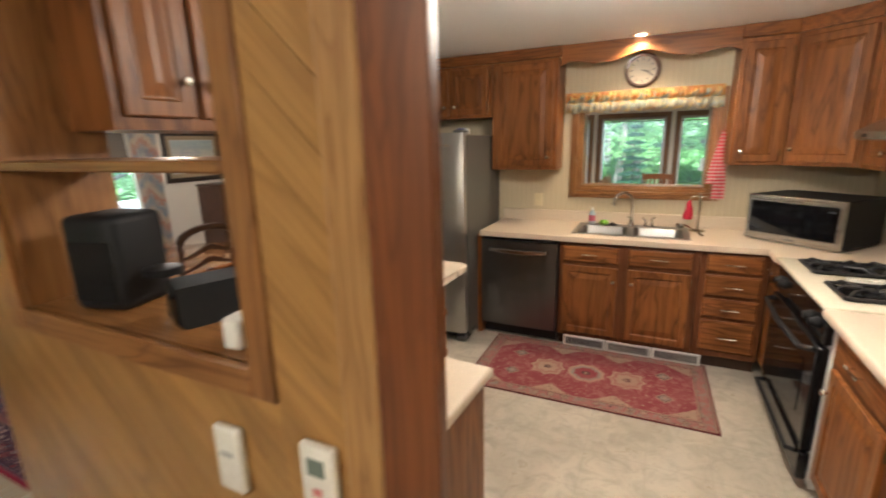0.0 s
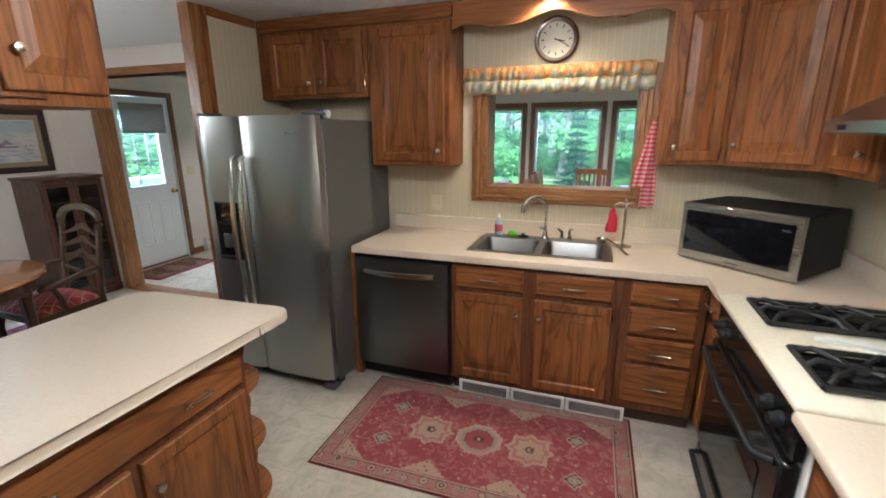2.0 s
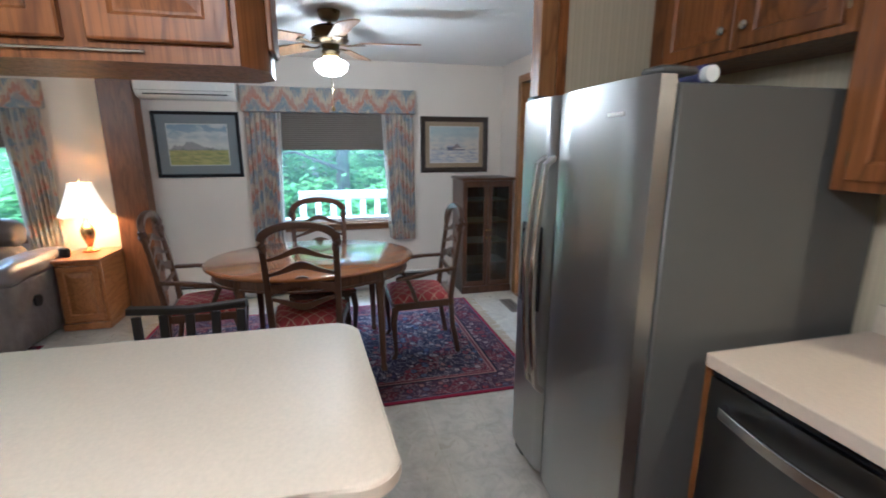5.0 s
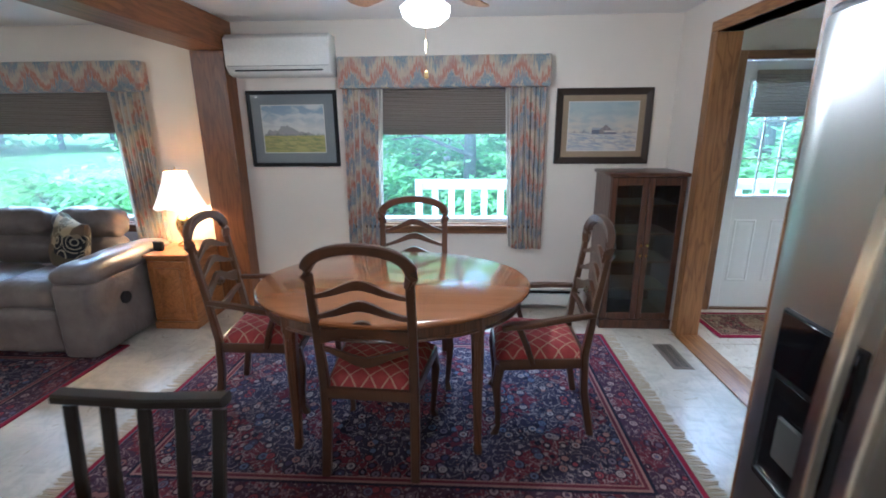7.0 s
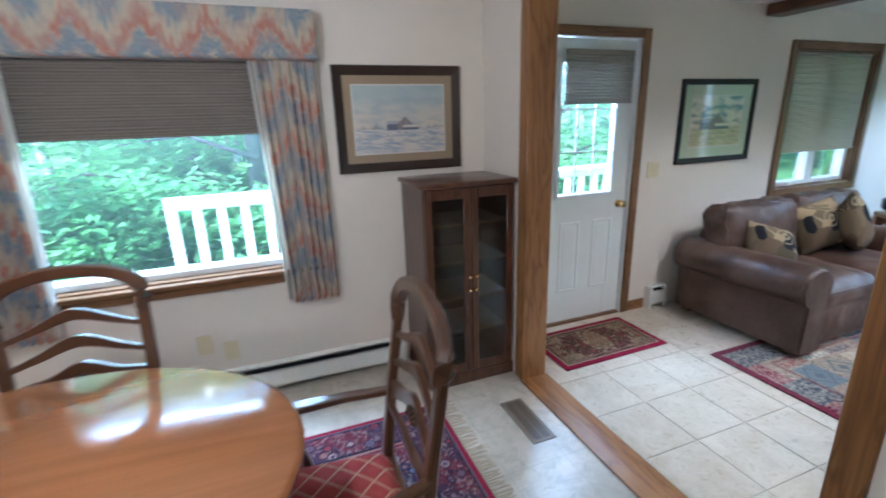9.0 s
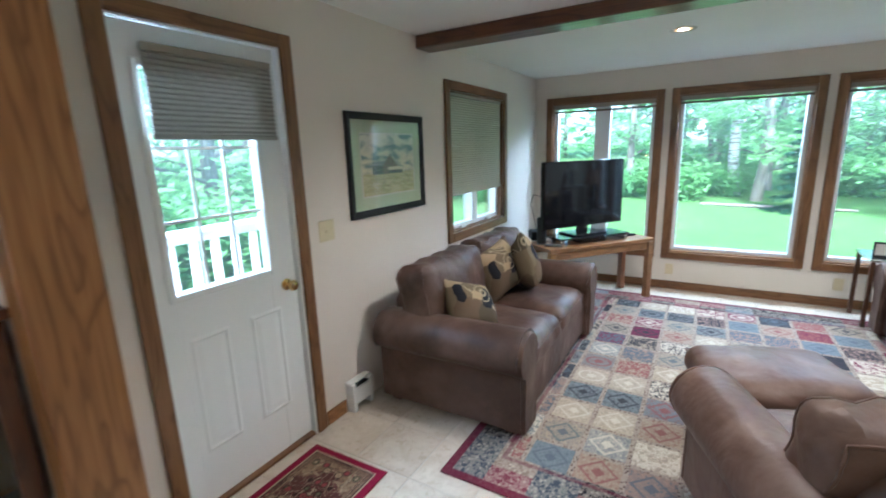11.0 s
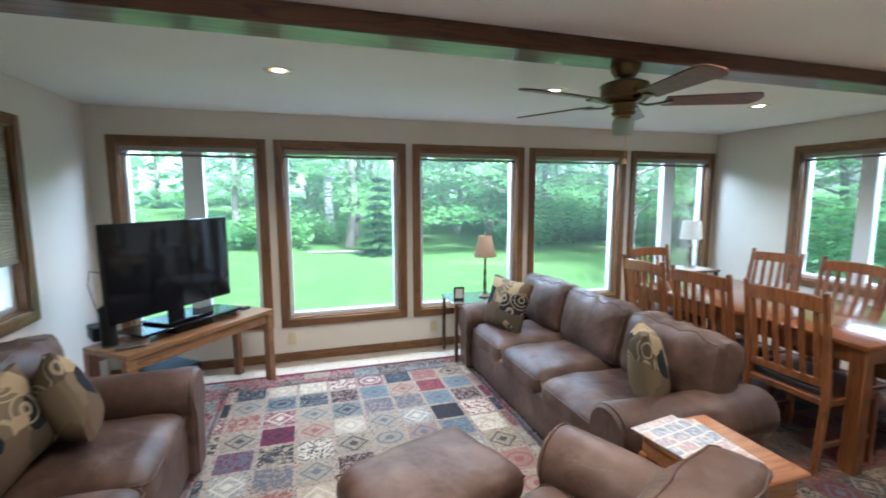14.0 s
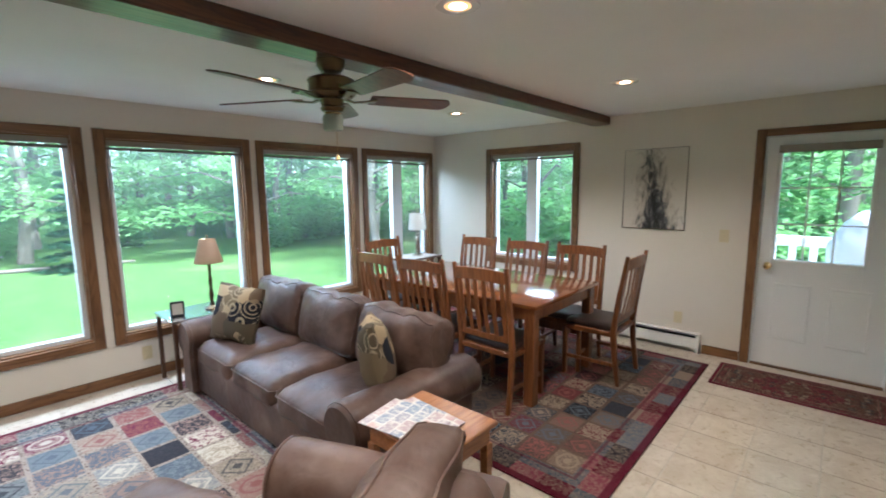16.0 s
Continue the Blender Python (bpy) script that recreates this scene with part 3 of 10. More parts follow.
def mesh_of(name, bm, mat, smooth=True):
    me = bpy.data.meshes.new(name)
    bmesh.ops.recalc_face_normals(bm, faces=bm.faces)
    bm.to_mesh(me)
    bm.free()
    if smooth:
        smooth_by_angle(me)
    for m in mat if isinstance(mat, (list, tuple)) else [mat]:
        me.materials.append(m)
    return me


def part(name, bm, mat, parent=None, label="", loc=None, rot=(0, 0, 0), smooth=True):
    ob = new(name, mesh_of(name, bm, mat, smooth))
    if parent is not None:
        ob.parent = parent
    if loc is not None:
        ob.location = loc
        ob.rotation_euler = [radians(a) for a in rot]
    if label:
        tagged(ob, label)
    return ob


def thing(name, loc=(0, 0, 0), rz=0.0, label="", category="", group=""):
    e = new(name)
    e.empty_display_size = 0.1
    e.location = loc
    e.rotation_euler = (0, 0, radians(rz))
    return tagged(e, label, category, group)


def single(name, bm, mat, label, category, group="", loc=(0, 0, 0), rot=(0, 0, 0), kind="", smooth=True):
    ob = part(name, bm, mat, None, "", loc, rot, smooth)
    return tagged(ob, label, category, group, kind)


def structure(name, bm, mat, label="", smooth=True, parent=None):
    ob = part(name, bm, mat, parent, "", smooth=smooth)
    return tagged(ob, label, "", "", "structure") if parent is None else ob


def B():
    return bmesh.new()


def box(bm, x0, x1, y0, y1, z0, z1, bev=0.0, seg=1):
    """A box, its edges rounded by bev."""
    g = bmesh.ops.create_cube(bm, size=1.0)
    for v in g["verts"]:
        v.co = Vector((x0 + (v.co.x + 0.5) * (x1 - x0), y0 + (v.co.y + 0.5) * (y1 - y0), z0 + (v.co.z + 0.5) * (z1 - z0)))
    if bev > 0:
        edges = list({e for v in g["verts"] for e in v.link_edges})
        bmesh.ops.bevel(bm, geom=edges, offset=bev, segments=seg, affect="EDGES", profile=0.5, clamp_overlap=True)
    return bm


def bx(*a, **k):
    return box(bmesh.new(), *a, **k)


def prism(bm, pts, z0, z1, bev=0.0, seg=2, axis="z"):
    """An outline of points extruded from z0 to z1."""
    def at(p, z):
        return {"z": (p[0], p[1], z), "y": (p[0], z, p[1]), "x": (z, p[0], p[1])}[axis]
    lo = [bm.verts.new(at(p, z0)) for p in pts]
    hi = [bm.verts.new(at(p, z1)) for p in pts]
    f1 = bm.faces.new(lo[::-1])
    f2 = bm.faces.new(hi)
    n = len(pts)
    for i in range(n):
        bm.faces.new((lo[i], lo[(i + 1) % n], hi[(i + 1) % n], hi[i]))
    if bev > 0:
        edges = list(set(f1.edges) | set(f2.edges))
        bmesh.ops.bevel(bm, geom=edges, offset=bev, segments=seg, affect="EDGES", profile=0.5, clamp_overlap=True)
    return bm


def lathe(bm, profile, cx=0.0, cy=0.0, z=0.0, n=24, a0=0.0, a1=360.0):
    """Radius and height pairs turned round a vertical axis."""
    rings = []
    full = abs(a1 - a0) >= 360
    cnt = n if full else n + 1
    for r, h in profile:
        rings.append([bm.verts.new((cx + r * math.cos(radians(a0 + (a1 - a0) * i / n)), cy + r * math.sin(radians(a0 + (a1 - a0) * i / n)), z + h)) for i in range(cnt)])
    for a, b in zip(rings, rings[1:]):
        for i in range(cnt if full else cnt - 1):
            j = (i + 1) % cnt
            try:
                bm.faces.new((a[i], a[j], b[j], b[i]))
            except ValueError:
                pass
    for ring, r in ((rings[0], profile[0][0]), (rings[-1], profile[-1][0])):
        if r > 1e-4 and full:
            bm.faces.new(ring)
    bmesh.ops.remove_doubles(bm, verts=bm.verts, dist=1e-5)
    return bm


def tube(bm, pts, r, n=8, caps=True):
    """A round bar along points; r is one radius or one for each point."""
    pts = [Vector(p) for p in pts]
    rs = r if isinstance(r, (list, tuple)) else [r] * len(pts)
    rings = []
    up = Vector((0, 0, 1))
    for i, p in enumerate(pts):
        d = (pts[min(i + 1, len(pts) - 1)] - pts[max(i - 1, 0)]).normalized()
        ref = up if abs(d.dot(up)) < 0.95 else Vector((1, 0, 0))
        s = d.cross(ref).normalized()
        t = s.cross(d).normalized()
        if rings:
            pass
        rings.append([bm.verts.new(p + (s * math.cos(2 * math.pi * k / n) + t * math.sin(2 * math.pi * k / n)) * rs[i]) for k in range(n)])
    for a, b in zip(rings, rings[1:]):
        for k in range(n):
            bm.faces.new((a[k], a[(k + 1) % n], b[(k + 1) % n], b[k]))
    if caps:
        bm.faces.new(rings[0][::-1]), bm.faces.new(rings[-1])
    return bm


def bar(bm, pts, w, d, side=(1, 0, 0)):
    """A flat or square bar along points: w wide along side, d deep across it; w and d may be lists."""
    pts = [Vector(p) for p in pts]
    ws = w if isinstance(w, (list, tuple)) else [w] * len(pts)
    ds = d if isinstance(d, (list, tuple)) else [d] * len(pts)
    s0 = Vector(side).normalized()
    rings = []
    for i, p in enumerate(pts):
        t = (pts[min(i + 1, len(pts) - 1)] - pts[max(i - 1, 0)]).normalized()
        s = (s0 - t * s0.dot(t)).normalized()
        o = t.cross(s).normalized()
        a, b = ws[i] / 2, ds[i] / 2
        c = min(a, b) * 0.35
        rings.append([bm.verts.new(p + s * u + o * v) for u, v in ((a - c, b), (a, b - c), (a, c - b), (a - c, -b), (c - a, -b), (-a, c - b), (-a, b - c), (c - a, b))])
    n = 8
    for a, b in zip(rings, rings[1:]):
        for k in range(n):
            bm.faces.new((a[k], a[(k + 1) % n], b[(k + 1) % n], b[k]))
    bm.faces.new(rings[0][::-1]), bm.faces.new(rings[-1])
    return bm


def grid_sheet(bm, fn, nu, nv, thick=0.0):
    """A sheet from fn(u, v) with u, v in 0..1; with a thickness along its normal if asked."""
    vs = [[bm.verts.new(fn(i / nu, j / nv)) for j in range(nv + 1)] for i in range(nu + 1)]
    for i in range(nu):
        for j in range(nv):
            bm.faces.new((vs[i][j], vs[i + 1][j], vs[i + 1][j + 1], vs[i][j + 1]))
    if thick:
        bmesh.ops.recalc_face_normals(bm, faces=bm.faces)
        bmesh.ops.solidify(bm, geom=bm.faces[:], thickness=thick)
    return bm


def cushion(bm, sx, sy, sz, crown=0.3, n=10, power=0.5, jitter=0.004, seed=1, center=(0, 0, 0), sq=0.18, rims=None):
    """A stuffed block: rounded edges, domed faces. rims gathers the edge loops of the front and back faces."""
    rnd = random.Random(seed)
    off = Vector((rnd.random() * 9, rnd.random() * 9, rnd.random() * 9))
    g = bmesh.ops.create_cube(bm, size=2.0)
    bmesh.ops.subdivide_edges(bm, edges=bm.edges[:], cuts=n, use_grid_fill=True)
    vs = list(bm.verts)
    rad = min(sx, sy, sz) * min(sq * 2, 0.49)
    if rims is not None:
        for side in (-1, 1):
            loop = [v for v in vs if abs(v.co.y - side) < 1e-5 and max(abs(v.co.x), abs(v.co.z)) > 0.999]
            rims.append(sorted(loop, key=lambda v: math.atan2(v.co.z, v.co.x)))
    for v in vs:
        p = v.co.copy()
        q = Vector((p.x * sx / 2, p.y * sy / 2, p.z * sz / 2))
        inner = Vector([max(-h + rad, min(h - rad, c)) for c, h in zip(q, (sx / 2, sy / 2, sz / 2))])
        d = q - inner
        if d.length > 1e-9:
            q = inner + d.normalized() * min(rad, d.length if d.length < rad else rad)
        dome = (1 - p.x ** 2) * (1 - p.y ** 2)
        q.z += math.copysign(crown * sz * 0.5 * dome, p.z) * abs(p.z)
        w = noise.noise_vector(q * 7 + off) * jitter * 2.5 + noise.noise_vector(q * 22 + off) * jitter
        v.co = q + w + Vector(center)
    return vs


def disc_knob(parent, x, y, z, d=(0, -1, 0), mat=None, r=0.016):
    """A small round knob that stands out along d."""
    bm = B()
    lathe(bm, [(0.004, 0), (0.005, 0.012), (0.011, 0.016), (r, 0.022), (r * 0.9, 0.028), (0.003, 0.031)], n=14)
    q = Vector((0, 0, 1)).rotation_difference(Vector(d))
    bmesh.ops.transform(bm, matrix=Matrix.Translation((x, y, z)) @ q.to_matrix().to_4x4(), verts=bm.verts)
    return part("knob", bm, mat or nickel, parent, "satin nickel knob")


def bar_pull(parent, x, y, z, d=(0, -1, 0), along=(1, 0, 0), length=0.105, mat=None):
    """A drawer pull: two posts, a turned bar between."""
    bm = B()
    d, a, c = Vector(d), Vector(along), Vector((x, y, z))
    h = length / 2
    for s in (-1, 1):
        tube(bm, [c + a * s * h * 0.78, c + a * s * h * 0.78 + d * 0.026], 0.004, 8)
    tube(bm, [c + d * 0.026 + a * h * t for t in (-1.12, -1.05, -1.0, -0.8, -0.74, -0.6, 0, 0.6, 0.74, 0.8, 1.0, 1.05, 1.12)],
         [0.003, 0.006, 0.004, 0.0045, 0.008, 0.005, 0.0045, 0.005, 0.008, 0.0045, 0.004, 0.006, 0.003], 8)
    return part("pull", bm, mat or nickel, parent, "nickel bar pull")


def face_frame(origin, right, out):
    """A matrix for doors and drawers: x along right, y out of the front, z up."""
    r, o = Vector(right), Vector(out)
    m = Matrix((r, o, Vector((0, 0, 1)))).transposed().to_4x4()
    return Matrix.Translation(origin) @ m


def raised_door(parent, m, w, h, mat, name="door", t=0.02, fr=0.055):
    """A door with a moulded frame and a raised centre panel; lies from 0,0 to w,h in its frame m, y outward."""
    bm = B()
    tiers = [(0.0, 0.0), (0.0, t - 0.004), (0.004, t), (fr - 0.008, t), (fr, t - 0.009), (fr + 0.006, t - 0.009), (fr + 0.04, t - 0.002), (fr + 0.045, t - 0.001)]
    rings = []
    for ins, y in tiers:
        rings.append([bm.verts.new((x, y, z)) for x, z in ((ins, ins), (w - ins, ins), (w - ins, h - ins), (ins, h - ins))])
    for a, b in zip(rings, rings[1:]):
        for i in range(4):
            bm.faces.new((a[i], a[(i + 1) % 4], b[(i + 1) % 4], b[i]))
    bm.faces.new(rings[0][::-1]), bm.faces.new(rings[-1])
    bmesh.ops.transform(bm, matrix=m, verts=bm.verts)
    return part(name, bm, mat, parent, smooth=False)


def drawer_front(parent, m, w, h, mat, t=0.02):
    bm = B()
    rings = []
    for ins, y in ((0.0, 0.0), (0.0, t * 0.5), (0.006, t * 0.62), (0.011, t)):
        rings.append([bm.verts.new((x, y, z)) for x, z in ((ins, ins), (w - ins, ins), (w - ins, h - ins), (ins, h - ins))])
    for a, b in zip(rings, rings[1:]):
        for i in range(4):
            bm.faces.new((a[i], a[(i + 1) % 4], b[(i + 1) % 4], b[i]))
    bm.faces.new(rings[0][::-1]), bm.faces.new(rings[-1])
    bmesh.ops.transform(bm, matrix=m, verts=bm.verts)
    return part("drawer", bm, mat, parent, smooth=False)


def wall_with_holes(bm, a0, a1, z0, z1, c0, c1, holes, axis="x"):
    """A wall along an axis from a0 to a1, thick from c0 to c1, with holes (b0, b1, zb, zt)."""
    def put(s0, s1, q0, q1):
        if s1 - s0 > 1e-4 and q1 - q0 > 1e-4:
            if axis == "x":
                box(bm, s0, s1, c0, c1, q0, q1)
            else:
                box(bm, c0, c1, s0, s1, q0, q1)
    at = a0
    for b0, b1, zb, zt in sorted(holes):
        put(at, b0, z0, z1)
        put(b0, b1, z0, zb)
        put(b0, b1, zt, z1)
        at = b1
    put(at, a1, z0, z1)
    return bm


# ---- the setting ----
KY = 3.97          # kitchen sink wall, kitchen side
FY = 4.05          # dining side of the stub wall
FS = 4.19          # family side of both
WX = -5.05         # west wall
NY = 8.90          # north wall
EX = 1.47          # east wall of the family room
KX = 1.33          # east wall of the kitchen
SY = -3.6          # south end of the living room
ZC = 2.345         # kitchen and dining ceiling
ZF = 2.29          # family ceiling

NW = [(-4.915, -3.705), (-3.640, -2.436), (-2.372, -1.160), (-1.098, 0.129), (0.198, 1.420)]
NZ = (0.335, 2.060)
T = 0.07           # width of window trim


def floors():
    structure("floor", box(B(), -5.4, 2.1, SY - 0.2, NY + 0.2, -0.30, -0.012), paint("floor_screed", (0.50, 0.45, 0.36), 0.6))
    k = Net("vinyl_floor")
    co = k.coords()
    a = k.noise(co, 2.2, 5, 0.6, 0.8)
    b = k.noise(co, 9.0, 5, 0.65, 1.0)
    br = k.n("TexBrick")
    k.put(br.inputs["Vector"], co)
    br.offset = 0.0
    for nm, v in (("Scale", 1.0), ("Mortar Size", 0.006), ("Brick Width", 0.30), ("Row Height", 0.30), ("Mortar Smooth", 0.6)):
        br.inputs[nm].default_value = v
    col = k.mix(k.ramp(a, [(0.35, 0.0), (0.65, 1.0)]), (0.40, 0.355, 0.285), (0.53, 0.475, 0.39))
    col = k.mix(k.ramp(b, [(0.45, 0.0), (0.70, 0.75)]), col, (0.31, 0.275, 0.22))
    col = k.mix(k.math("MULTIPLY", br.outputs["Fac"], 0.28), col, (0.33, 0.29, 0.23))
    k.bump(b, 0.05, 0.002)
    vinyl = k.done(col, k.math("ADD", k.math("MULTIPLY", b, 0.15), 0.22))
    structure("vinyl_flooring", box(B(), WX, KX, SY, FY + 0.01, -0.012, 0.0), vinyl)


def ceilings():
    bm = B()
    box(bm, -5.25, KX + 0.25, SY - 0.15, FY + 0.07, ZC, ZC + 0.2)
    structure("ceiling", bm, ceiling_paint)
    bm = B()
    box(bm, -5.25, EX + 0.2, FY + 0.0705, NY + 0.2, ZF, ZF + 0.25)
    structure("ceiling_family", bm, ceiling_paint)


def walls():
    h1, h2 = -0.012, ZC
    # west wall: living window, dining window, door, family window
    holes = [(-2.15, -0.35, 0.74, 1.98), (1.58, 2.92, 0.74, 1.98), (4.525, 5.270, 0.0, 2.035), (6.85, 7.92, 0.86, 1.98)]
    structure("wall_west", wall_with_holes(B(), SY, NY + 0.18, h1, 2.55, WX - 0.16, WX, holes, "y"), wall_paint)
    holes = [(a + T, b - T, NZ[0] + T, NZ[1] - T) for a, b in NW]
    structure("wall_north", wall_with_holes(B(), WX + 0.0005, EX + 0.18, h1, 2.55, NY, NY + 0.17, holes, "x"), wall_paint_f)
    holes = [(4.20, 5.105, 0.0, 1.995), (6.80, 7.92, 0.70, 1.985)]
    structure("wall_east", wall_with_holes(B(), FS, NY, h1, 2.55, EX, EX + 0.18, holes, "y"), wall_paint_f)
    structure("wall_kitchen_east", box(B(), KX, KX + 0.14, SY, FY - 0.0, h1, h2), wallpaper)
    # wall between kitchen and family room with the pass-through window
    bm = wall_with_holes(B(), -2.236, KX - 0.0005, h1, h2, KY, KY + 0.11, [(-0.66, 0.30, 1.222, 1.90)], "x")
    structure("wall_sink", bm, wallpaper)
    bm = wall_with_holes(B(), -2.93, EX + 0.0, h1, 2.5, KY + 0.1105, FS, [(-0.66, 0.30, 1.222, 1.90)], "x")
    structure("wall_family_south", bm, wall_paint_f)
    bm = B()
    box(bm, -2.9295, -2.2365, FY, KY + 0.1100, h1, h2)
    box(bm, WX + 0.0005, -4.60, FY, FS, h1, 2.5)
    box(bm, -4.60, -2.9305, FY, FS, 2.115, 2.5)
    structure("wall_divider", bm, wall_paint)
    # wing wall beside the fridge, panelled in wallpaper
    structure("wall_wing", box(B(), -2.302, -2.236, 3.205, KY + 0.0795, h1, h2), wallpaper)
    # south partition with the niche
    bm = wall_with_holes(B(), -2.05, -0.50, h1, h2, 0.50, 0.62, [(-1.722, -0.80, 1.19, 2.12)], "x")
    structure("wall_partition", bm, panel_wood)
    structure("wall_south", box(B(), -5.2, KX + 0.14, SY - 0.14, SY, h1, 2.55), wall_paint)
    bm = B()
    box(bm, KX - 0.35, KX - 0.0005, 0.50, 0.62, h1, h2)
    box(bm, -0.50, KX - 0.35, 0.50, 0.62, 2.25, h2)
    structure("wall_partition_east", bm, panel_wood)


def panel_lines():
    """Diagonal tongue-and-groove boards on the partition, south side."""
    w = 0.088
    y = 0.4995
    x0, x1, z0, z1 = -2.04, -0.545, 0.10, 2.32
    host = thing("wall_partition_boards", (0, 0, 0), 0, "golden oak boards laid diagonally across a partition wall", "wall panelling")
    n = 0
    c = x0 - (z1 - z0)
    while c < x1 + 0.2:
        def clip(poly, f):
            out = []
            for i in range(len(poly)):
                a, b = poly[i], poly[(i + 1) % len(poly)]
                fa, fb = f(a), f(b)
                if fa >= 0:
                    out.append(a)
                if fa * fb < 0:
                    t = fa / (fa - fb)
                    out.append((a[0] + (b[0] - a[0]) * t, a[1] + (b[1] - a[1]) * t))
            return out
        # boards lean up to the left: x + z = const
        s = c + z1
        s2 = s + w * 1.4142 - 0.0025
        big = [(s - z0 + 1, z0 - 1), (s2 - z0 + 1, z0 - 1), (s2 - z1 - 1, z1 + 1), (s - z1 - 1, z1 + 1)]
        poly = big
        for fn in (lambda p: p[0] - x0, lambda p: x1 - p[0], lambda p: p[1] - z0, lambda p: z1 - p[1]):
            poly = clip(poly, fn) if poly else poly
        pieces = []
        if len(poly) >= 3:
            for region in ((-9, -1.722 - 0.07, -9, 9), (-0.80 + 0.07, 9, -9, 9), (-1.792, -0.73, -9, 1.19 - 0.07), (-1.792, -0.73, 2.12, 9)):
                q = poly
                for fn in (lambda p, r=region: p[0] - r[0], lambda p, r=region: r[1] - p[0], lambda p, r=region: p[1] - r[2], lambda p, r=region: r[3] - p[1]):
                    q = clip(q, fn) if q else q
                if len(q) >= 3:
                    pieces.append(q)
        for q in pieces:
            bm = B()
            prism(bm, q, y - 0.012, y, axis="y")
            n += 1
            part("board", bm, panel_wood, host, smooth=False)
        c += w * 1.4142
    bm = B()
    for z in (0.0,):
        box(bm, x0, x1, 0.485, 0.4995, 0.0, 0.095, 0.003)
    part("base_board", bm, trim_x, host)


def niche():
    host = thing("niche_shelf", (0, 0, 0), 0, "open oak shelf niche through a panelled partition wall", "shelf")
    x0, x1, z0, z1 = -1.722, -0.80, 1.19, 2.12
    for a, b in ((x0 - 0.07, x0), (x1, x1 + 0.07)):
        part("casing_side", box(B(), a, b, 0.478, 0.4995, z0 - 0.07, z1 + 0.08, 0.005), trim_z, host, "oak casing")
    for c_, d_ in ((z0 - 0.07, z0), (z1, z1 + 0.08)):
        part("casing_cross", box(B(), x0, x1, 0.479, 0.4995, c_, d_, 0.004), trim_x, host, "oak casing")
    for a, b in ((x0 - 0.001, x0 + 0.018), (x1 - 0.018, x1 + 0.001)):
        part("side_board", box(B(), a, b, 0.50, 0.79, z0, z1), trim_z, host)
    for c_, d_ in ((z0 - 0.02, z0 + 0.001), (z1, z1 + 0.02)):
        part("base_board" if c_ < 1.5 else "top_board", box(B(), x0, x1, 0.50, 0.79, c_, d_), trim_x, host)
    part("shelf", box(B(), x0 + 0.018, x1 - 0.018, 0.49, 0.77, 1.585, 1.61, 0.004), trim_x, host)
    # doorway jamb beside it
    bm = B()
    box(bm, -0.560, -0.477, 0.474, 0.4995, 0.0, 2.32, 0.006)
    structure("doorway_casing", bm, wood("casing_oak", (0.42, 0.24, 0.09), (0.26, 0.13, 0.045), "z", 0.35))
    structure("doorway_jamb", box(B(), -0.4765, -0.36, 0.472, 0.5045, 0.0, 2.345, 0.003), wood("jamb_wood", (0.17, 0.056, 0.016), (0.10, 0.030, 0.009), "z", 0.35))
    structure("doorway_lining", box(B(), -0.4995, -0.45, 0.505, 0.55, 0.0, 2.345, 0.003), post_wood)


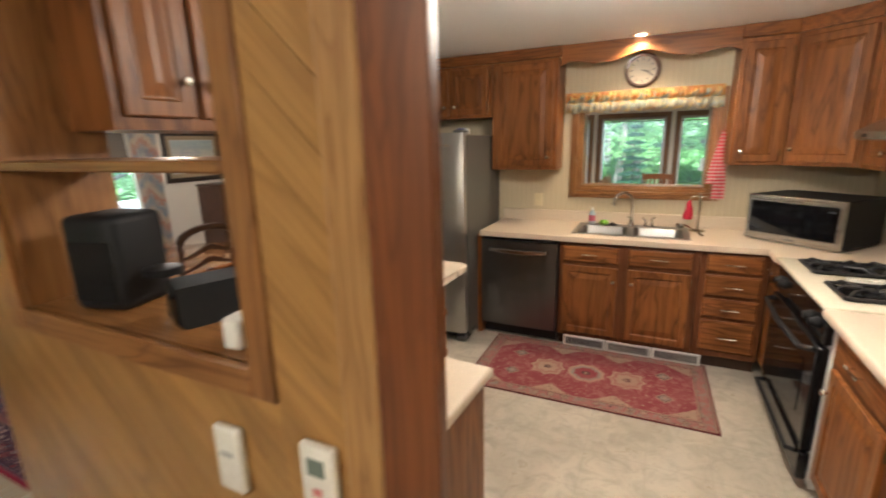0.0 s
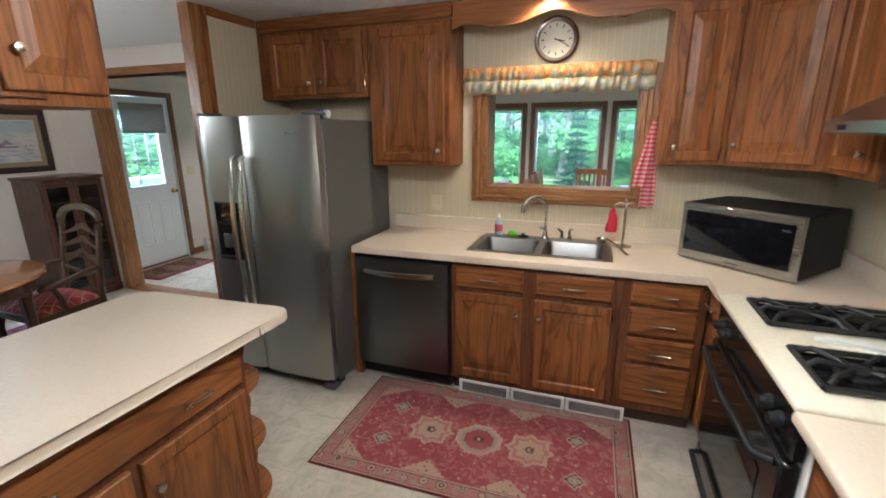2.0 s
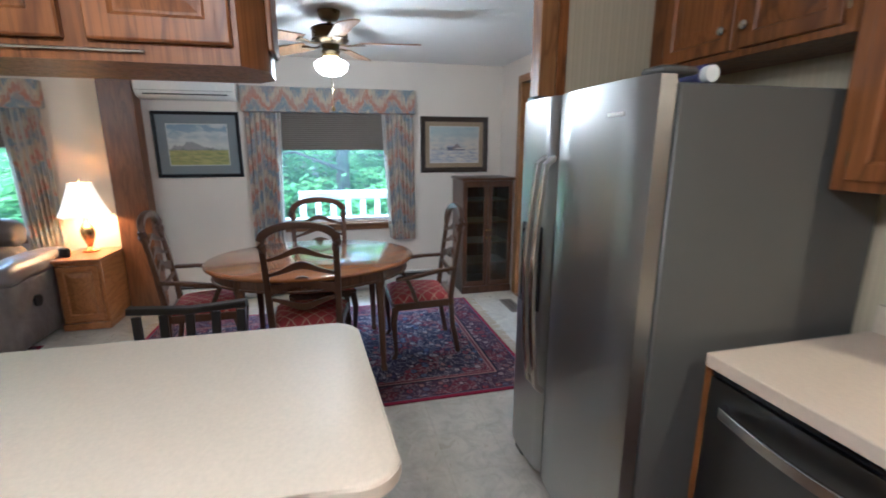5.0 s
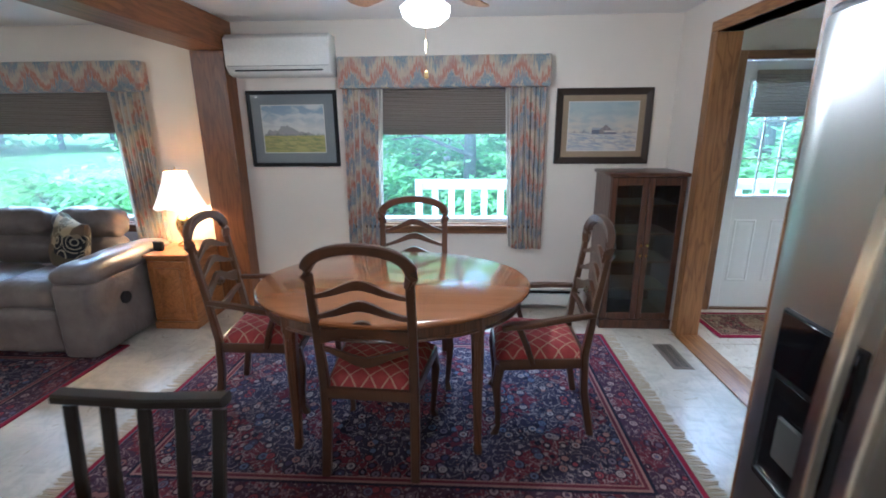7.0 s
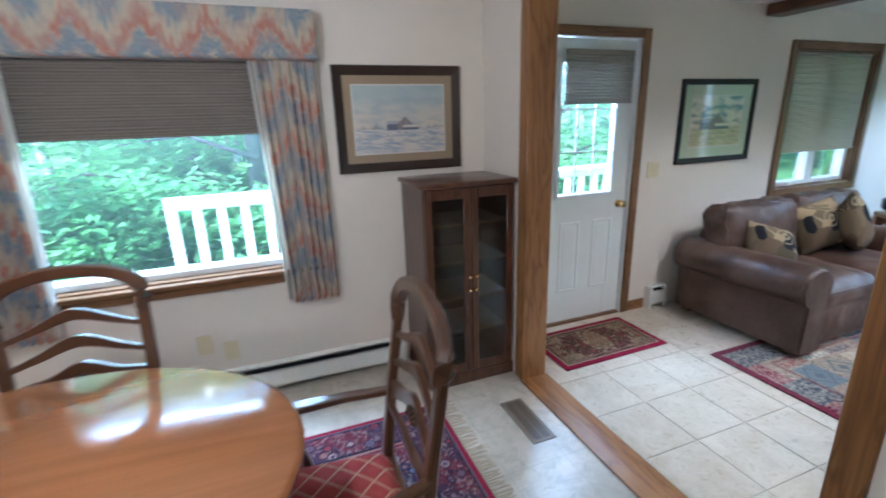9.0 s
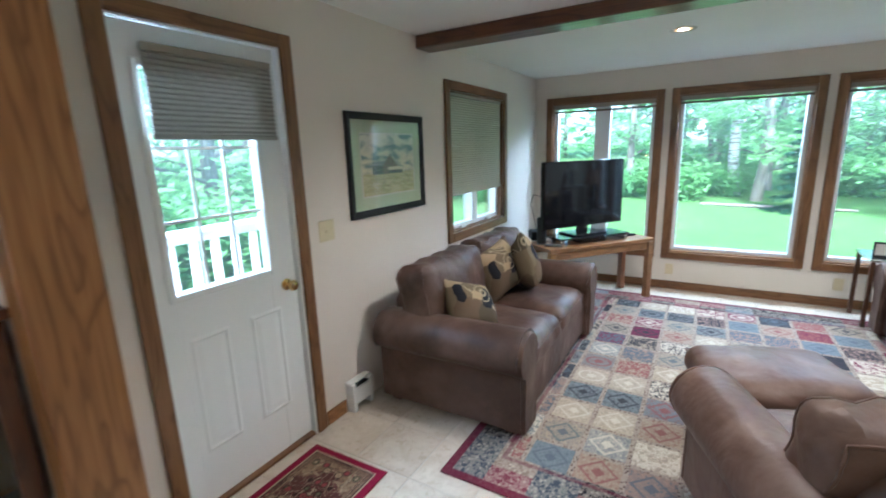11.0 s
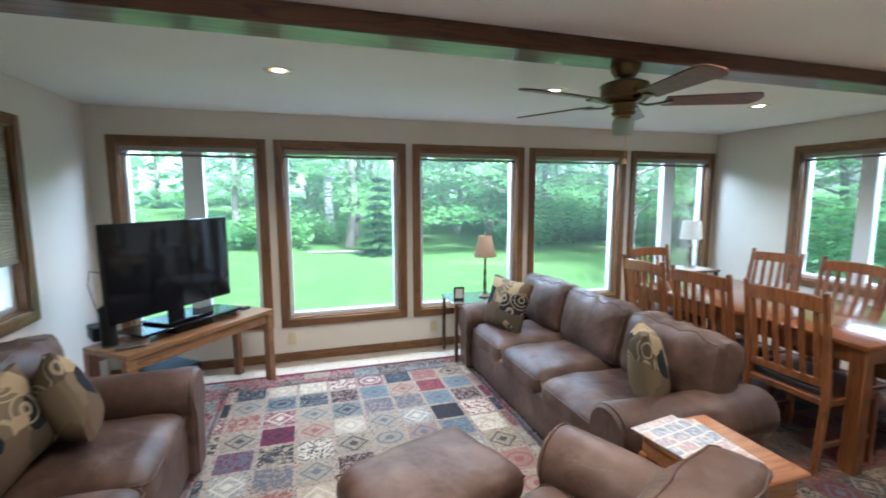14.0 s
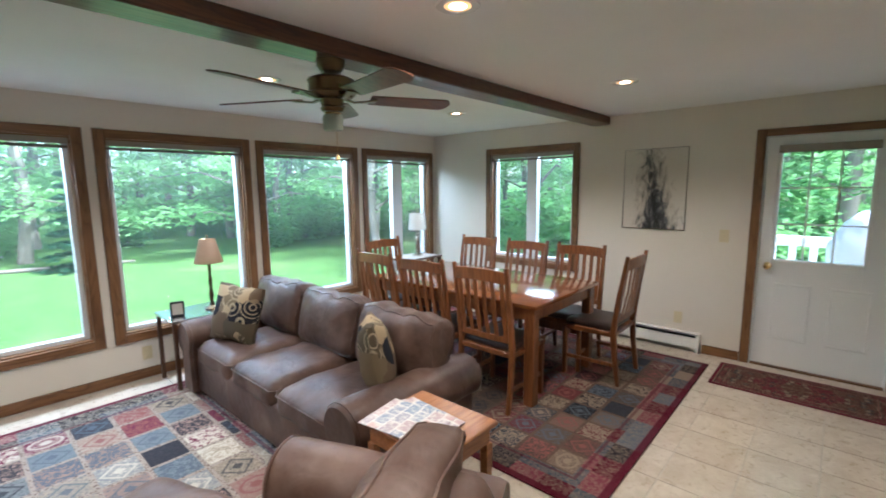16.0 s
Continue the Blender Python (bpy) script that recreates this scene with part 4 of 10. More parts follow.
def window_unit(name, along, a0, a1, z0, z1, face, out, label, mull=0, sash=0.035, mats=(None, None), lower=None, sill=False, trim_w=T):
    """A window in the wall plane face (its inner side), looking out along out (+1 or -1). Trim outer edge a0..a1, z0..z1."""
    mh, mv = mats
    w = tagged(new(name), label, "", "", "structure")
    w.empty_display_size = 0.1

    def bb(bm, s0, s1, d0, d1, q0, q1, bev=0.0):
        d0, d1 = sorted((face + out * d0, face + out * d1))
        return box(bm, s0, s1, d0, d1, q0, q1, bev) if along == "x" else box(bm, d0, d1, s0, s1, q0, q1, bev)
    t = trim_w
    bm = B()
    bb(bm, a0, a0 + t, -0.022, -0.0005, z0, z1, 0.004)
    bb(bm, a1 - t, a1, -0.022, -0.0005, z0, z1, 0.004)
    part("window_casing_side", bm, frame_z, w)
    bm = B()
    bb(bm, a0 + t, a1 - t, -0.021, -0.0005, z1 - t, z1, 0.004)
    bb(bm, a0 + t, a1 - t, -0.024, -0.0005, z0, z0 + t, 0.004)
    if sill:
        bb(bm, a0 - 0.02, a1 + 0.02, -0.05, -0.0005, z0 - 0.0 + t - 0.02, z0 + t + 0.004, 0.004)
    part("window_casing_cross", bm, mh, w)
    i0, i1, k0, k1 = a0 + t, a1 - t, z0 + t, z1 - t
    if sill:
        for i, (dd, q) in enumerate(((0.132, 0.030), (0.148, 0.008), (0.166, -0.016))):
            bm = B()
            bb(bm, a0 + t, a1 - t, dd, dd + 0.03, z0 + t - 0.03 + q, z0 + t + 0.02 + q, 0.004)
            part("outer_sill_step", bm, white_vinyl, w)
    # reveal lining in oak, then the white vinyl unit
    bm = B()
    g = 0.012
    bb(bm, i0, i0 + g, 0, 0.09, k0, k1)
    bb(bm, i1 - g, i1, 0, 0.09, k0, k1)
    bb(bm, i0 + g, i1 - g, 0, 0.09, k0, k0 + g)
    bb(bm, i0 + g, i1 - g, 0, 0.09, k1 - g, k1)
    part("window_lining", bm, mh, w)
    bm = B()
    i0, i1, k0, k1 = i0 + g, i1 - g, k0 + g, k1 - g
    s = sash
    bb(bm, i0, i0 + s, 0.055, 0.13, k0, k1, 0.004)
    bb(bm, i1 - s, i1, 0.055, 0.13, k0, k1, 0.004)
    bb(bm, i0 + s, i1 - s, 0.055, 0.13, k0, k0 + s, 0.004)
    bb(bm, i0 + s, i1 - s, 0.055, 0.13, k1 - s, k1, 0.004)
    c = (i0 + i1) / 2
    if mull:
        bb(bm, c - mull / 2, c + mull / 2, 0.05, 0.13, k0 + s, k1 - s, 0.004)
    part("window_frame", bm, white_vinyl, w, "white vinyl frame")
    spans = [(i0 + s, c - mull / 2), (c + mull / 2, i1 - s)] if mull else [(i0 + s, i1 - s)]
    for b0, b1 in spans:
        bm = B()
        bb(bm, b0 - 0.005, b1 + 0.005, 0.088, 0.094, k0 + s - 0.005, k1 - s + 0.005)
        p = part("pane", bm, clear, w, smooth=False)
        p.visible_shadow = False
    return w


def blind(name, along, a0, a1, z0, z1, face, out, mat, label, cassette=0.045, depth=0.035, d=0.03, step=0.019, hang=0.0):
    """A cellular shade: head rail, pleated cloth, bottom rail."""
    host = thing(name, (0, 0, 0), 0, label, "window shade")

    def bb(bm, s0, s1, d0, d1, q0, q1, bev=0.0):
        d0, d1 = sorted((face + out * d0, face + out * d1))
        return box(bm, s0, s1, d0, d1, q0, q1, bev) if along == "x" else box(bm, d0, d1, s0, s1, q0, q1, bev)
    part("head_rail", bb(B(), a0, a1, d - depth / 2, d + depth / 2, z1 - cassette, z1, 0.004), plain("rail_" + name, (0.30, 0.27, 0.22), 0.4), host)
    if z1 - cassette - z0 > 0.06:
        n = max(2, int((z1 - cassette - z0 - 0.02) / step))
        bm = B()
        for side in (-1, 1):
            zs = np.linspace(z1 - cassette, z0 + 0.018, 2 * n + 1)
            rows = []
            for i, z in enumerate(zs):
                off = d + side * (0.003 + (0.007 if i % 2 else 0.0))
                p = face + out * off
                rows.append([bm.verts.new((s, p, z) if along == "x" else (p, s, z)) for s in (a0 + 0.003, a1 - 0.003)])
            for r, q in zip(rows, rows[1:]):
                bm.faces.new((r[0], r[1], q[1], q[0]))
        part("pleated_cloth", bm, mat, host, smooth=False)
    part("bottom_rail", bb(B(), a0, a1, d - 0.012, d + 0.012, z0, z0 + 0.02, 0.003), mat, host)
    return host


def windows():
    for i, (a, b) in enumerate(NW):
        m = 0.16 if i in (0, 4) else 0
        window_unit("window_%d" % (i + 1), "x", a, b, NZ[0], NZ[1], NY, 1, "large oak-trimmed picture window over the lawn" if not m else "oak-trimmed double casement window with white mullion", m, mats=(frame_x, frame_z))
        blind("blind", "x", a + T + 0.014, b - T - 0.014, 1.895 if m else 1.905, NZ[1] - T - 0.004, NY, 1, shade_grey, "grey cellular shade drawn up into its rail", 0.05, 0.05, d=0.03)
    window_unit("window_6", "y", 6.735, 7.985, 0.635, 2.055, EX, 1, "oak-trimmed double casement window in the end wall", 0.13, mats=(frame_y, frame_z))
    blind("blind", "y", 6.735 + T + 0.014, 7.985 - T - 0.014, 1.90, 1.981, EX, 1, shade_grey, "grey cellular shade drawn up into its rail", 0.05, 0.05, d=0.03)
    window_unit("window_7", "y", 6.780, 7.990, 0.785, 2.055, WX, -1, "oak-trimmed casement window with cream cellular shade mostly down", 0.10, mats=(frame_y, frame_z))
    for y in (7.10, 7.62):
        c = thing("window_crank", (WX + 0.0, y, 0.875), 0, "white folding crank handle on a casement window sill", "window crank")
        part("cover", box(B(), -0.052, -0.012, -0.045, 0.045, -0.005, 0.016, 0.005), white_vinyl, c)
        part("lever", bar(B(), [(-0.025, 0.03, 0.02), (-0.006, -0.01, 0.026), (-0.012, -0.06, 0.020)], [0.02, 0.014, 0.016], 0.008, (1, 0, 0)), white_vinyl, c)
    blind("blind", "y", 6.865, 7.905, 1.16, 1.975, WX, -1, shade_light, "cream cellular shade lowered two thirds over a casement window", 0.03, 0.03, d=0.025)
    window_unit("window_8", "y", 1.51, 2.99, 0.67, 2.05, WX, -1, "dining room picture window with oak sill", 0, mats=(frame_y, frame_z), sill=True)
    blind("blind", "y", 1.60, 2.90, 1.485, 1.965, WX, -1, shade_grey, "taupe cellular shade lowered a third over the dining window", 0.03, 0.03, d=0.02)
    window_unit("window_9", "y", -2.22, -0.28, 0.67, 2.05, WX, -1, "living room picture window with oak sill", 0, mats=(frame_y, frame_z), sill=True)
    blind("blind", "y", -2.13, -0.37, 1.51, 1.965, WX, -1, shade_grey, "taupe cellular shade lowered a third over the living window", 0.03, 0.03, d=0.02)


def pass_through():
    """The framed opening over the sink that looks into the family room."""
    w = tagged(new("window_pass"), "oak-framed pass-through window over the sink", "", "", "structure")
    x0, x1, z0, z1 = -0.66, 0.30, 1.222, 1.90
    t = 0.09
    bm = B()
    for face, s in ((KY, -1), (FS, 1)):
        for d, e in ((0.020, 0.0), (0.030, 0.03), (0.014, 0.06)):
            lo, hi = sorted((face + s * 0.0005, face + s * d))
            tt = t - e
            box(bm, x0 - tt, x0 - tt + 0.03, lo, hi, z0 - tt, z1 + tt, 0.005)
            box(bm, x1 + tt - 0.03, x1 + tt, lo, hi, z0 - tt, z1 + tt, 0.005)
    part("casing_side", bm, trim_z, w)
    bm = B()
    for face, s in ((KY, -1), (FS, 1)):
        for d, e in ((0.020, 0.0), (0.030, 0.03), (0.014, 0.06)):
            lo, hi = sorted((face + s * 0.0005, face + s * (d - 0.001)))
            tt = t - e
            box(bm, x0 - tt + 0.03, x1 + tt - 0.03, lo, hi, z0 - tt, z0 - tt + 0.03, 0.005)
            box(bm, x0 - tt + 0.03, x1 + tt - 0.03, lo, hi, z1 + tt - 0.03, z1 + tt, 0.005)
    part("casing_cross", bm, trim_x, w)
    bm = B()
    g = 0.014
    box(bm, x0 - 0.001, x0 + g, KY, FS, z0, z1)
    box(bm, x1 - g, x1 + 0.001, KY, FS, z0, z1)
    box(bm, x0, x1, KY, FS, z0 - 0.001, z0 + g)
    box(bm, x0, x1, KY, FS, z1 - g, z1 + 0.001)
    part("lining", bm, trim_x, w)


def openings():
    # opening between dining and family room: posts, header, floor strip
    structure("post", box(B(), -4.60, -4.515, FY - 0.012, FS + 0.012, 0.0, 2.115, 0.004), trim_z)
    structure("post", box(B(), -3.015, -2.93, FY - 0.012, FS + 0.012, 0.0, 2.115, 0.004), trim_z)
    structure("opening_header", box(B(), -4.6, -2.93, FY - 0.012, FS + 0.012, 2.115, 2.185, 0.004), trim_x)
    bm = prism(B(), [(-4.515, FY - 0.02), (-3.015, FY - 0.02), (-3.015, FS + 0.02), (-4.515, FS + 0.02)], 0.0, 0.010, 0.004)
    structure("threshold", bm, trim_x)
    # post at the end of the wing wall
    structure("post", box(B(), -2.318, -2.228, 3.125, 3.2045, 0.0, ZC, 0.004), trim_z)
    bm = B()
    box(bm, -2.2355, -2.224, 3.205, 3.25, 0.0, ZC, 0.003)
    structure("trim", bm, oak)
    # post and beam between dining and living room
    structure("post", box(B(), WX + 0.0005, WX + 0.16, 0.33, 0.60, 0.0, 2.12, 0.006), post_wood)
    bm = box(B(), 0, 3.0, -0.135, 0.135, 0, ZC - 2.12, 0.006)
    structure("beam", bm, beam_y).location = (WX + 0.001, 0.465, 2.12)
    structure("beam", box(B(), WX + 0.001, EX - 0.001, 6.42, 6.60, 2.205, ZF + 0.0, 0.008), beam_wood)


def doors():
    def door(name, side, y0, y1, top, face, label, gl, lites, hinge_low, blindz):
        """An exterior door with a glazed top and two raised panels below."""
        out = -1 if side == "w" else 1
        d = tagged(new(name), label, "", "", "structure")

        def bb(bm, s0, s1, d0, d1, q0, q1, bev=0.0):
            d0, d1 = sorted((face + out * d0, face + out * d1))
            return box(bm, d0, d1, s0, s1, q0, q1, bev)
        g0, g1, zb, zt = gl
        bm = B()
        dd = (0.03, 0.072)
        bb(bm, y0, g0, *dd, 0.015, top, 0.002)
        bb(bm, g1, y1, *dd, 0.015, top, 0.002)
        bb(bm, g0, g1, *dd, 0.015, zb)
        bb(bm, g0, g1, *dd, zt, top)
        part("slab", bm, white_paint, d)
        bm = B()
        t = 0.028
        bb(bm, g0 - t, g0, 0.018, 0.0295, zb - t, zt + t, 0.004)
        bb(bm, g1, g1 + t, 0.018, 0.0295, zb - t, zt + t, 0.004)
        bb(bm, g0, g1, 0.018, 0.0295, zb - t, zb, 0.004)
        bb(bm, g0, g1, 0.018, 0.0295, zt, zt + t, 0.004)
        part("glazing_bead", bm, white_paint, d)
        bm = B()
        nx, nz = lites
        for i in range(1, nx):
            c = g0 + (g1 - g0) * i / nx
            bb(bm, c - 0.006, c + 0.006, 0.044, 0.056, zb, zt)
        for i in range(1, nz):
            c = zb + (zt - zb) * i / nz
            bb(bm, g0, g1, 0.045, 0.055, c - 0.006, c + 0.006)
        part("muntin", bm, white_paint, d)
        p = part("pane", bb(B(), g0, g1, 0.048, 0.052, zb, zt), clear, d, smooth=False)
        p.visible_shadow = False
        pw = (y1 - y0 - 0.33) / 2
        for a in (y0 + 0.11, y1 - 0.11 - pw):
            bm = B()
            rings = []
            for ins, o in ((0, 0.0297), (0.014, 0.024), (0.022, 0.0296), (0.05, 0.027)):
                x = face + out * o
                rings.append([bm.verts.new((x, s, z)) for s, z in ((a + ins, 0.25 + ins), (a + pw - ins, 0.25 + ins), (a + pw - ins, zb - 0.20 - ins), (a + ins, zb - 0.20 - ins))])
            for r, q in zip(rings, rings[1:]):
                for i in range(4):
                    bm.faces.new((r[i], r[(i + 1) % 4], q[(i + 1) % 4], q[i]))
            bm.faces.new(rings[-1])
            part("panel", bm, white_paint, d, smooth=False)
        ky = y1 - 0.065 if not hinge_low else y1 - 0.065
        bm = lathe(B(), [(0.028, 0), (0.030, 0.006), (0.012, 0.012), (0.010, 0.03), (0.024, 0.042), (0.028, 0.055), (0.022, 0.068), (0.004, 0.072)], n=18)
        q = Vector((0, 0, 1)).rotation_difference(Vector((-out, 0, 0)))
        bmesh.ops.transform(bm, matrix=Matrix.Translation((face + out * 0.03, ky, 0.89)) @ q.to_matrix().to_4x4(), verts=bm.verts)
        part("door_knob", bm, brass, d, "polished brass knob")
        # jamb, stop and casing
        bm = B()
        bb(bm, y0 - 0.03, y0 - 0.003, 0.0, 0.15, 0, top + 0.003)
        bb(bm, y1 + 0.003, y1 + 0.03, 0.0, 0.15, 0, top + 0.003)
        bb(bm, y0 - 0.03, y1 + 0.03, 0.0, 0.15, top + 0.003, top + 0.03)
        part("jamb", bm, white_paint, d)
        bm = B()
        bb(bm, y0 - 0.08, y0 - 0.012, -0.018, -0.0005, 0, top + 0.07, 0.004)
        bb(bm, y1 + 0.012, y1 + 0.08, -0.018, -0.0005, 0, top + 0.07, 0.004)
        part("casing_side", bm, frame_z, d)
        bm = bb(B(), y0 - 0.012, y1 + 0.012, -0.017, -0.0005, top + 0.008, top + 0.069, 0.004)
        part("casing_head", bm, frame_y, d)
        part("sill_plate", bb(B(), y0, y1, 0.0, 0.12, -0.01, 0.013), frame_y, d)
        return d
    door("door_1", "w", 4.555, 5.245, 2.01, WX, "white half-glazed exterior door with brass knob", (4.61 + 0.03, 5.095, 0.99, 1.86), (3, 3), False, 0)
    blind("blind", "y", 4.64, 5.19, 1.60, 1.94, WX + 0.006, -1, shade_door, "grey pleated shade lowered over the door glass", 0.03, 0.022, d=0.0)
    door("door_2", "e", 4.225, 5.08, 1.97, EX, "white half-glazed exterior door with nine small panes", (4.415, 4.975, 0.95, 1.85), (3, 3), True, 0)
    blind("blind", "y", 4.39, 5.0, 1.84, 1.90, EX + 0.006, 1, shade_grey, "grey shade drawn up above the door glass", 0.055, 0.03, d=0.0)


def base_trim():
    def bb(name, x0, x1, y0, y1, z1, m):
        structure(name, box(B(), x0, x1, y0, y1, 0.0, z1, 0.004), m)
    bb("baseboard", WX + 0.02, EX - 0.02, NY - 0.014, NY - 0.0005, 0.085, frame_x)
    bb("baseboard", EX - 0.014, EX - 0.0005, 5.165, 5.46, 0.085, frame_y)
    bb("baseboard", WX + 0.0005, WX + 0.014, 5.335, 5.49, 0.085, trim_y)
    bb("baseboard", WX + 0.0005, WX + 0.014, FS + 0.013, 4.47, 0.085, trim_y)
    bb("baseboard", WX + 0.0005, WX + 0.014, SY, 0.325, 0.085, trim_y)
    bb("baseboard", -2.92, EX - 0.02, FS + 0.0005, FS + 0.014, 0.085, frame_x)


def tiles():
    """Square ceramic tiles in the family room, each a piece, with grout below."""
    structure("floor_grout", box(B(), WX, EX, FY + 0.0105, NY, -0.012, -0.004), paint("grout", (0.52, 0.47, 0.39), 0.85))
    k = Net("ceramic_tile")
    co = k.coords()
    info = k.n("ObjectInfo").outputs["Random"]
    isl = k.n("NewGeometry").outputs["Random Per Island"]
    rnd = k.math("FRACT", k.math("ADD", info, isl))
    v = k.n("VectorMath", op="ADD")
    k.put(v.inputs[0], co)
    k.put(v.inputs[1], k.n("CombineXYZ", inputs={0: k.math("MULTIPLY", rnd, 31.0), 1: k.math("MULTIPLY", rnd, 17.0)}).outputs[0])
    a = k.noise(v.outputs[0], 5.0, 5, 0.6, 0.9)
    b = k.noise(v.outputs[0], 22.0, 4, 0.7, 0.5)
    col = k.mix(k.ramp(a, [(0.35, 0.0), (0.65, 1.0)]), (0.47, 0.39, 0.29), (0.58, 0.51, 0.41))
    col = k.mix(k.ramp(b, [(0.5, 0.0), (0.75, 0.5)]), col, (0.40, 0.325, 0.24))
    s = k.n("VectorMath", op="SCALE")
    k.put(s.inputs[0], col), k.put(s.inputs["Scale"], k.math("ADD", k.math("MULTIPLY", rnd, 0.06), 0.96))
    k.bump(a, 0.12, 0.003)
    tile_mat = k.done(s.outputs[0], k.math("ADD", k.math("MULTIPLY", b, 0.18), 0.2))
    size, gap = 0.33, 0.007
    bm = B()
    prism(bm, [(-(size - gap) / 2 * sx, -(size - gap) / 2 * sy) for sx, sy in ((1, 1), (-1, 1), (-1, -1), (1, -1))], -0.004, 0.0, 0.0015, 1)
    shared = mesh_of("tile", bm, tile_mat, False)
    host = tagged(new("floor_tiles"), "cream ceramic floor tiles with pale grout", "", "", "structure")
    cells = []
    x = WX + size / 2
    while x < EX + size / 2:
        y = FS + 0.025 + size / 2
        while y < NY:
            cells.append((x, y))
            y += size
        x += size
    near = [c for c in cells if c[1] < 5.75 or (c[0] > -0.3 and c[1] < 6.4)]
    near = sorted(near, key=lambda c: c[1])[:300]
    chosen = set(near)
    rest = B()
    for c in cells:
        x0, x1 = c[0] - (size - gap) / 2, min(c[0] + (size - gap) / 2, EX - 0.001)
        y0, y1 = c[1] - (size - gap) / 2, min(c[1] + (size - gap) / 2, NY - 0.001)
        if c in chosen and x1 - x0 > size - gap - 0.001 and y1 - y0 > size - gap - 0.001:
            t = new("tile", shared)
            t.parent, t.location = host, (c[0], c[1], 0)
        elif x1 > x0 and y1 > y0:
            prism(rest, [(x1, y1), (x0, y1), (x0, y0), (x1, y0)], -0.004, 0.0)
    tagged(part("far_tiles", rest, tile_mat, host, smooth=False), kind="stuff")


k = Net("wallpaper")
co = k.coords()
sp = k.n("SeparateXYZ", inputs={0: co})
uu = k.math("ADD", sp.outputs[0], sp.outputs[1])
st = k.ramp(k.math("FRACT", k.math("MULTIPLY", uu, 22.0)), [(0.0, 0.0), (0.12, 1.0), (0.2, 0.15), (0.55, 0.5), (0.8, 0.1), (1.0, 0.0)])
fl = k.noise(k.scaled(co, (60, 60, 25)), 1.0, 3)
wallpaper = k.done(k.mix(k.math("MULTIPLY", st, 0.75), k.mix(k.math("MULTIPLY", fl, 0.3), (0.53, 0.46, 0.31), (0.62, 0.55, 0.40)), (0.40, 0.345, 0.235)), 0.6)

floors()
ceilings()
walls()
niche()
windows()
pass_through()
openings()
doors()
base_trim()


# ---- kitchen ----
counter = plain("cream_laminate", (0.60, 0.505, 0.395), 0.46, 0.26, 0.0, 90.0)
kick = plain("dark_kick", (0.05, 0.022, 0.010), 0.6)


def cabinet(name, origin, right, out, w, z0, z1, depth, fronts, label, toe=True, mat=None, group=""):
    """A cabinet. fronts: (kind, x, z, w, h, handle) in the front's own plane; handle is l, r (knob side), b (bar) or empty."""
    mat = mat or oak
    c = thing(name, (0, 0, 0), 0, label, "cabinet", group)
    m = face_frame(origin, right, out)
    bm = B()
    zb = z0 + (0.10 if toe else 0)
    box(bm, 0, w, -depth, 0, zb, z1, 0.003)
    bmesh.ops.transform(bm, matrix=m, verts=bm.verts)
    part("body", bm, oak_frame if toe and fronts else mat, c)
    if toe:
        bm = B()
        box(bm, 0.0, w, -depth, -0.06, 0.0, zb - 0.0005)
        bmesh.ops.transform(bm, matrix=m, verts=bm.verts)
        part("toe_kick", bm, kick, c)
    o, r = Vector(out), Vector(right)
    for kind, x, z, fw, fh, hd in fronts:
        fm = m @ Matrix.Translation((x, 0.0005, z))
        if kind == "door":
            p = raised_door(c, fm, fw, fh, mat)
        else:
            p = drawer_front(c, fm, fw, fh, oak_x if abs(r.x) > 0.5 else oak_y)
        if hd in ("l", "r", "L", "R"):
            kx = x + (0.03 if hd in "lL" else fw - 0.03)
            kz = z + (fh - 0.07 if hd in "lr" else 0.07)
            if kind == "door" and fh > 0.45 and hd in "lr":
                kz = z + fh - 0.10
            q = Vector(origin) + r * kx + o * 0.02 + Vector((0, 0, kz))
            kn = disc_knob(p, q.x, q.y, q.z, out)
            # small hinges on the far side
            hx = x + (fw + 0.006 if hd in "lL" else -0.006)
            for hz in (z + 0.06, z + fh - 0.06):
                q = Vector(origin) + r * hx + o * 0.008 + Vector((0, 0, hz))
                bm = tube(B(), [q - Vector((0, 0, 0.02)), q + Vector((0, 0, 0.02))], 0.005, 6)
                part("hinge", bm, bronze, p)
        elif hd == "b":
            q = Vector(origin) + r * (x + fw / 2) + o * 0.02 + Vector((0, 0, z + fh / 2))
            bar_pull(p, q.x, q.y, q.z, out, right)
    return c


FRONT = 3.33


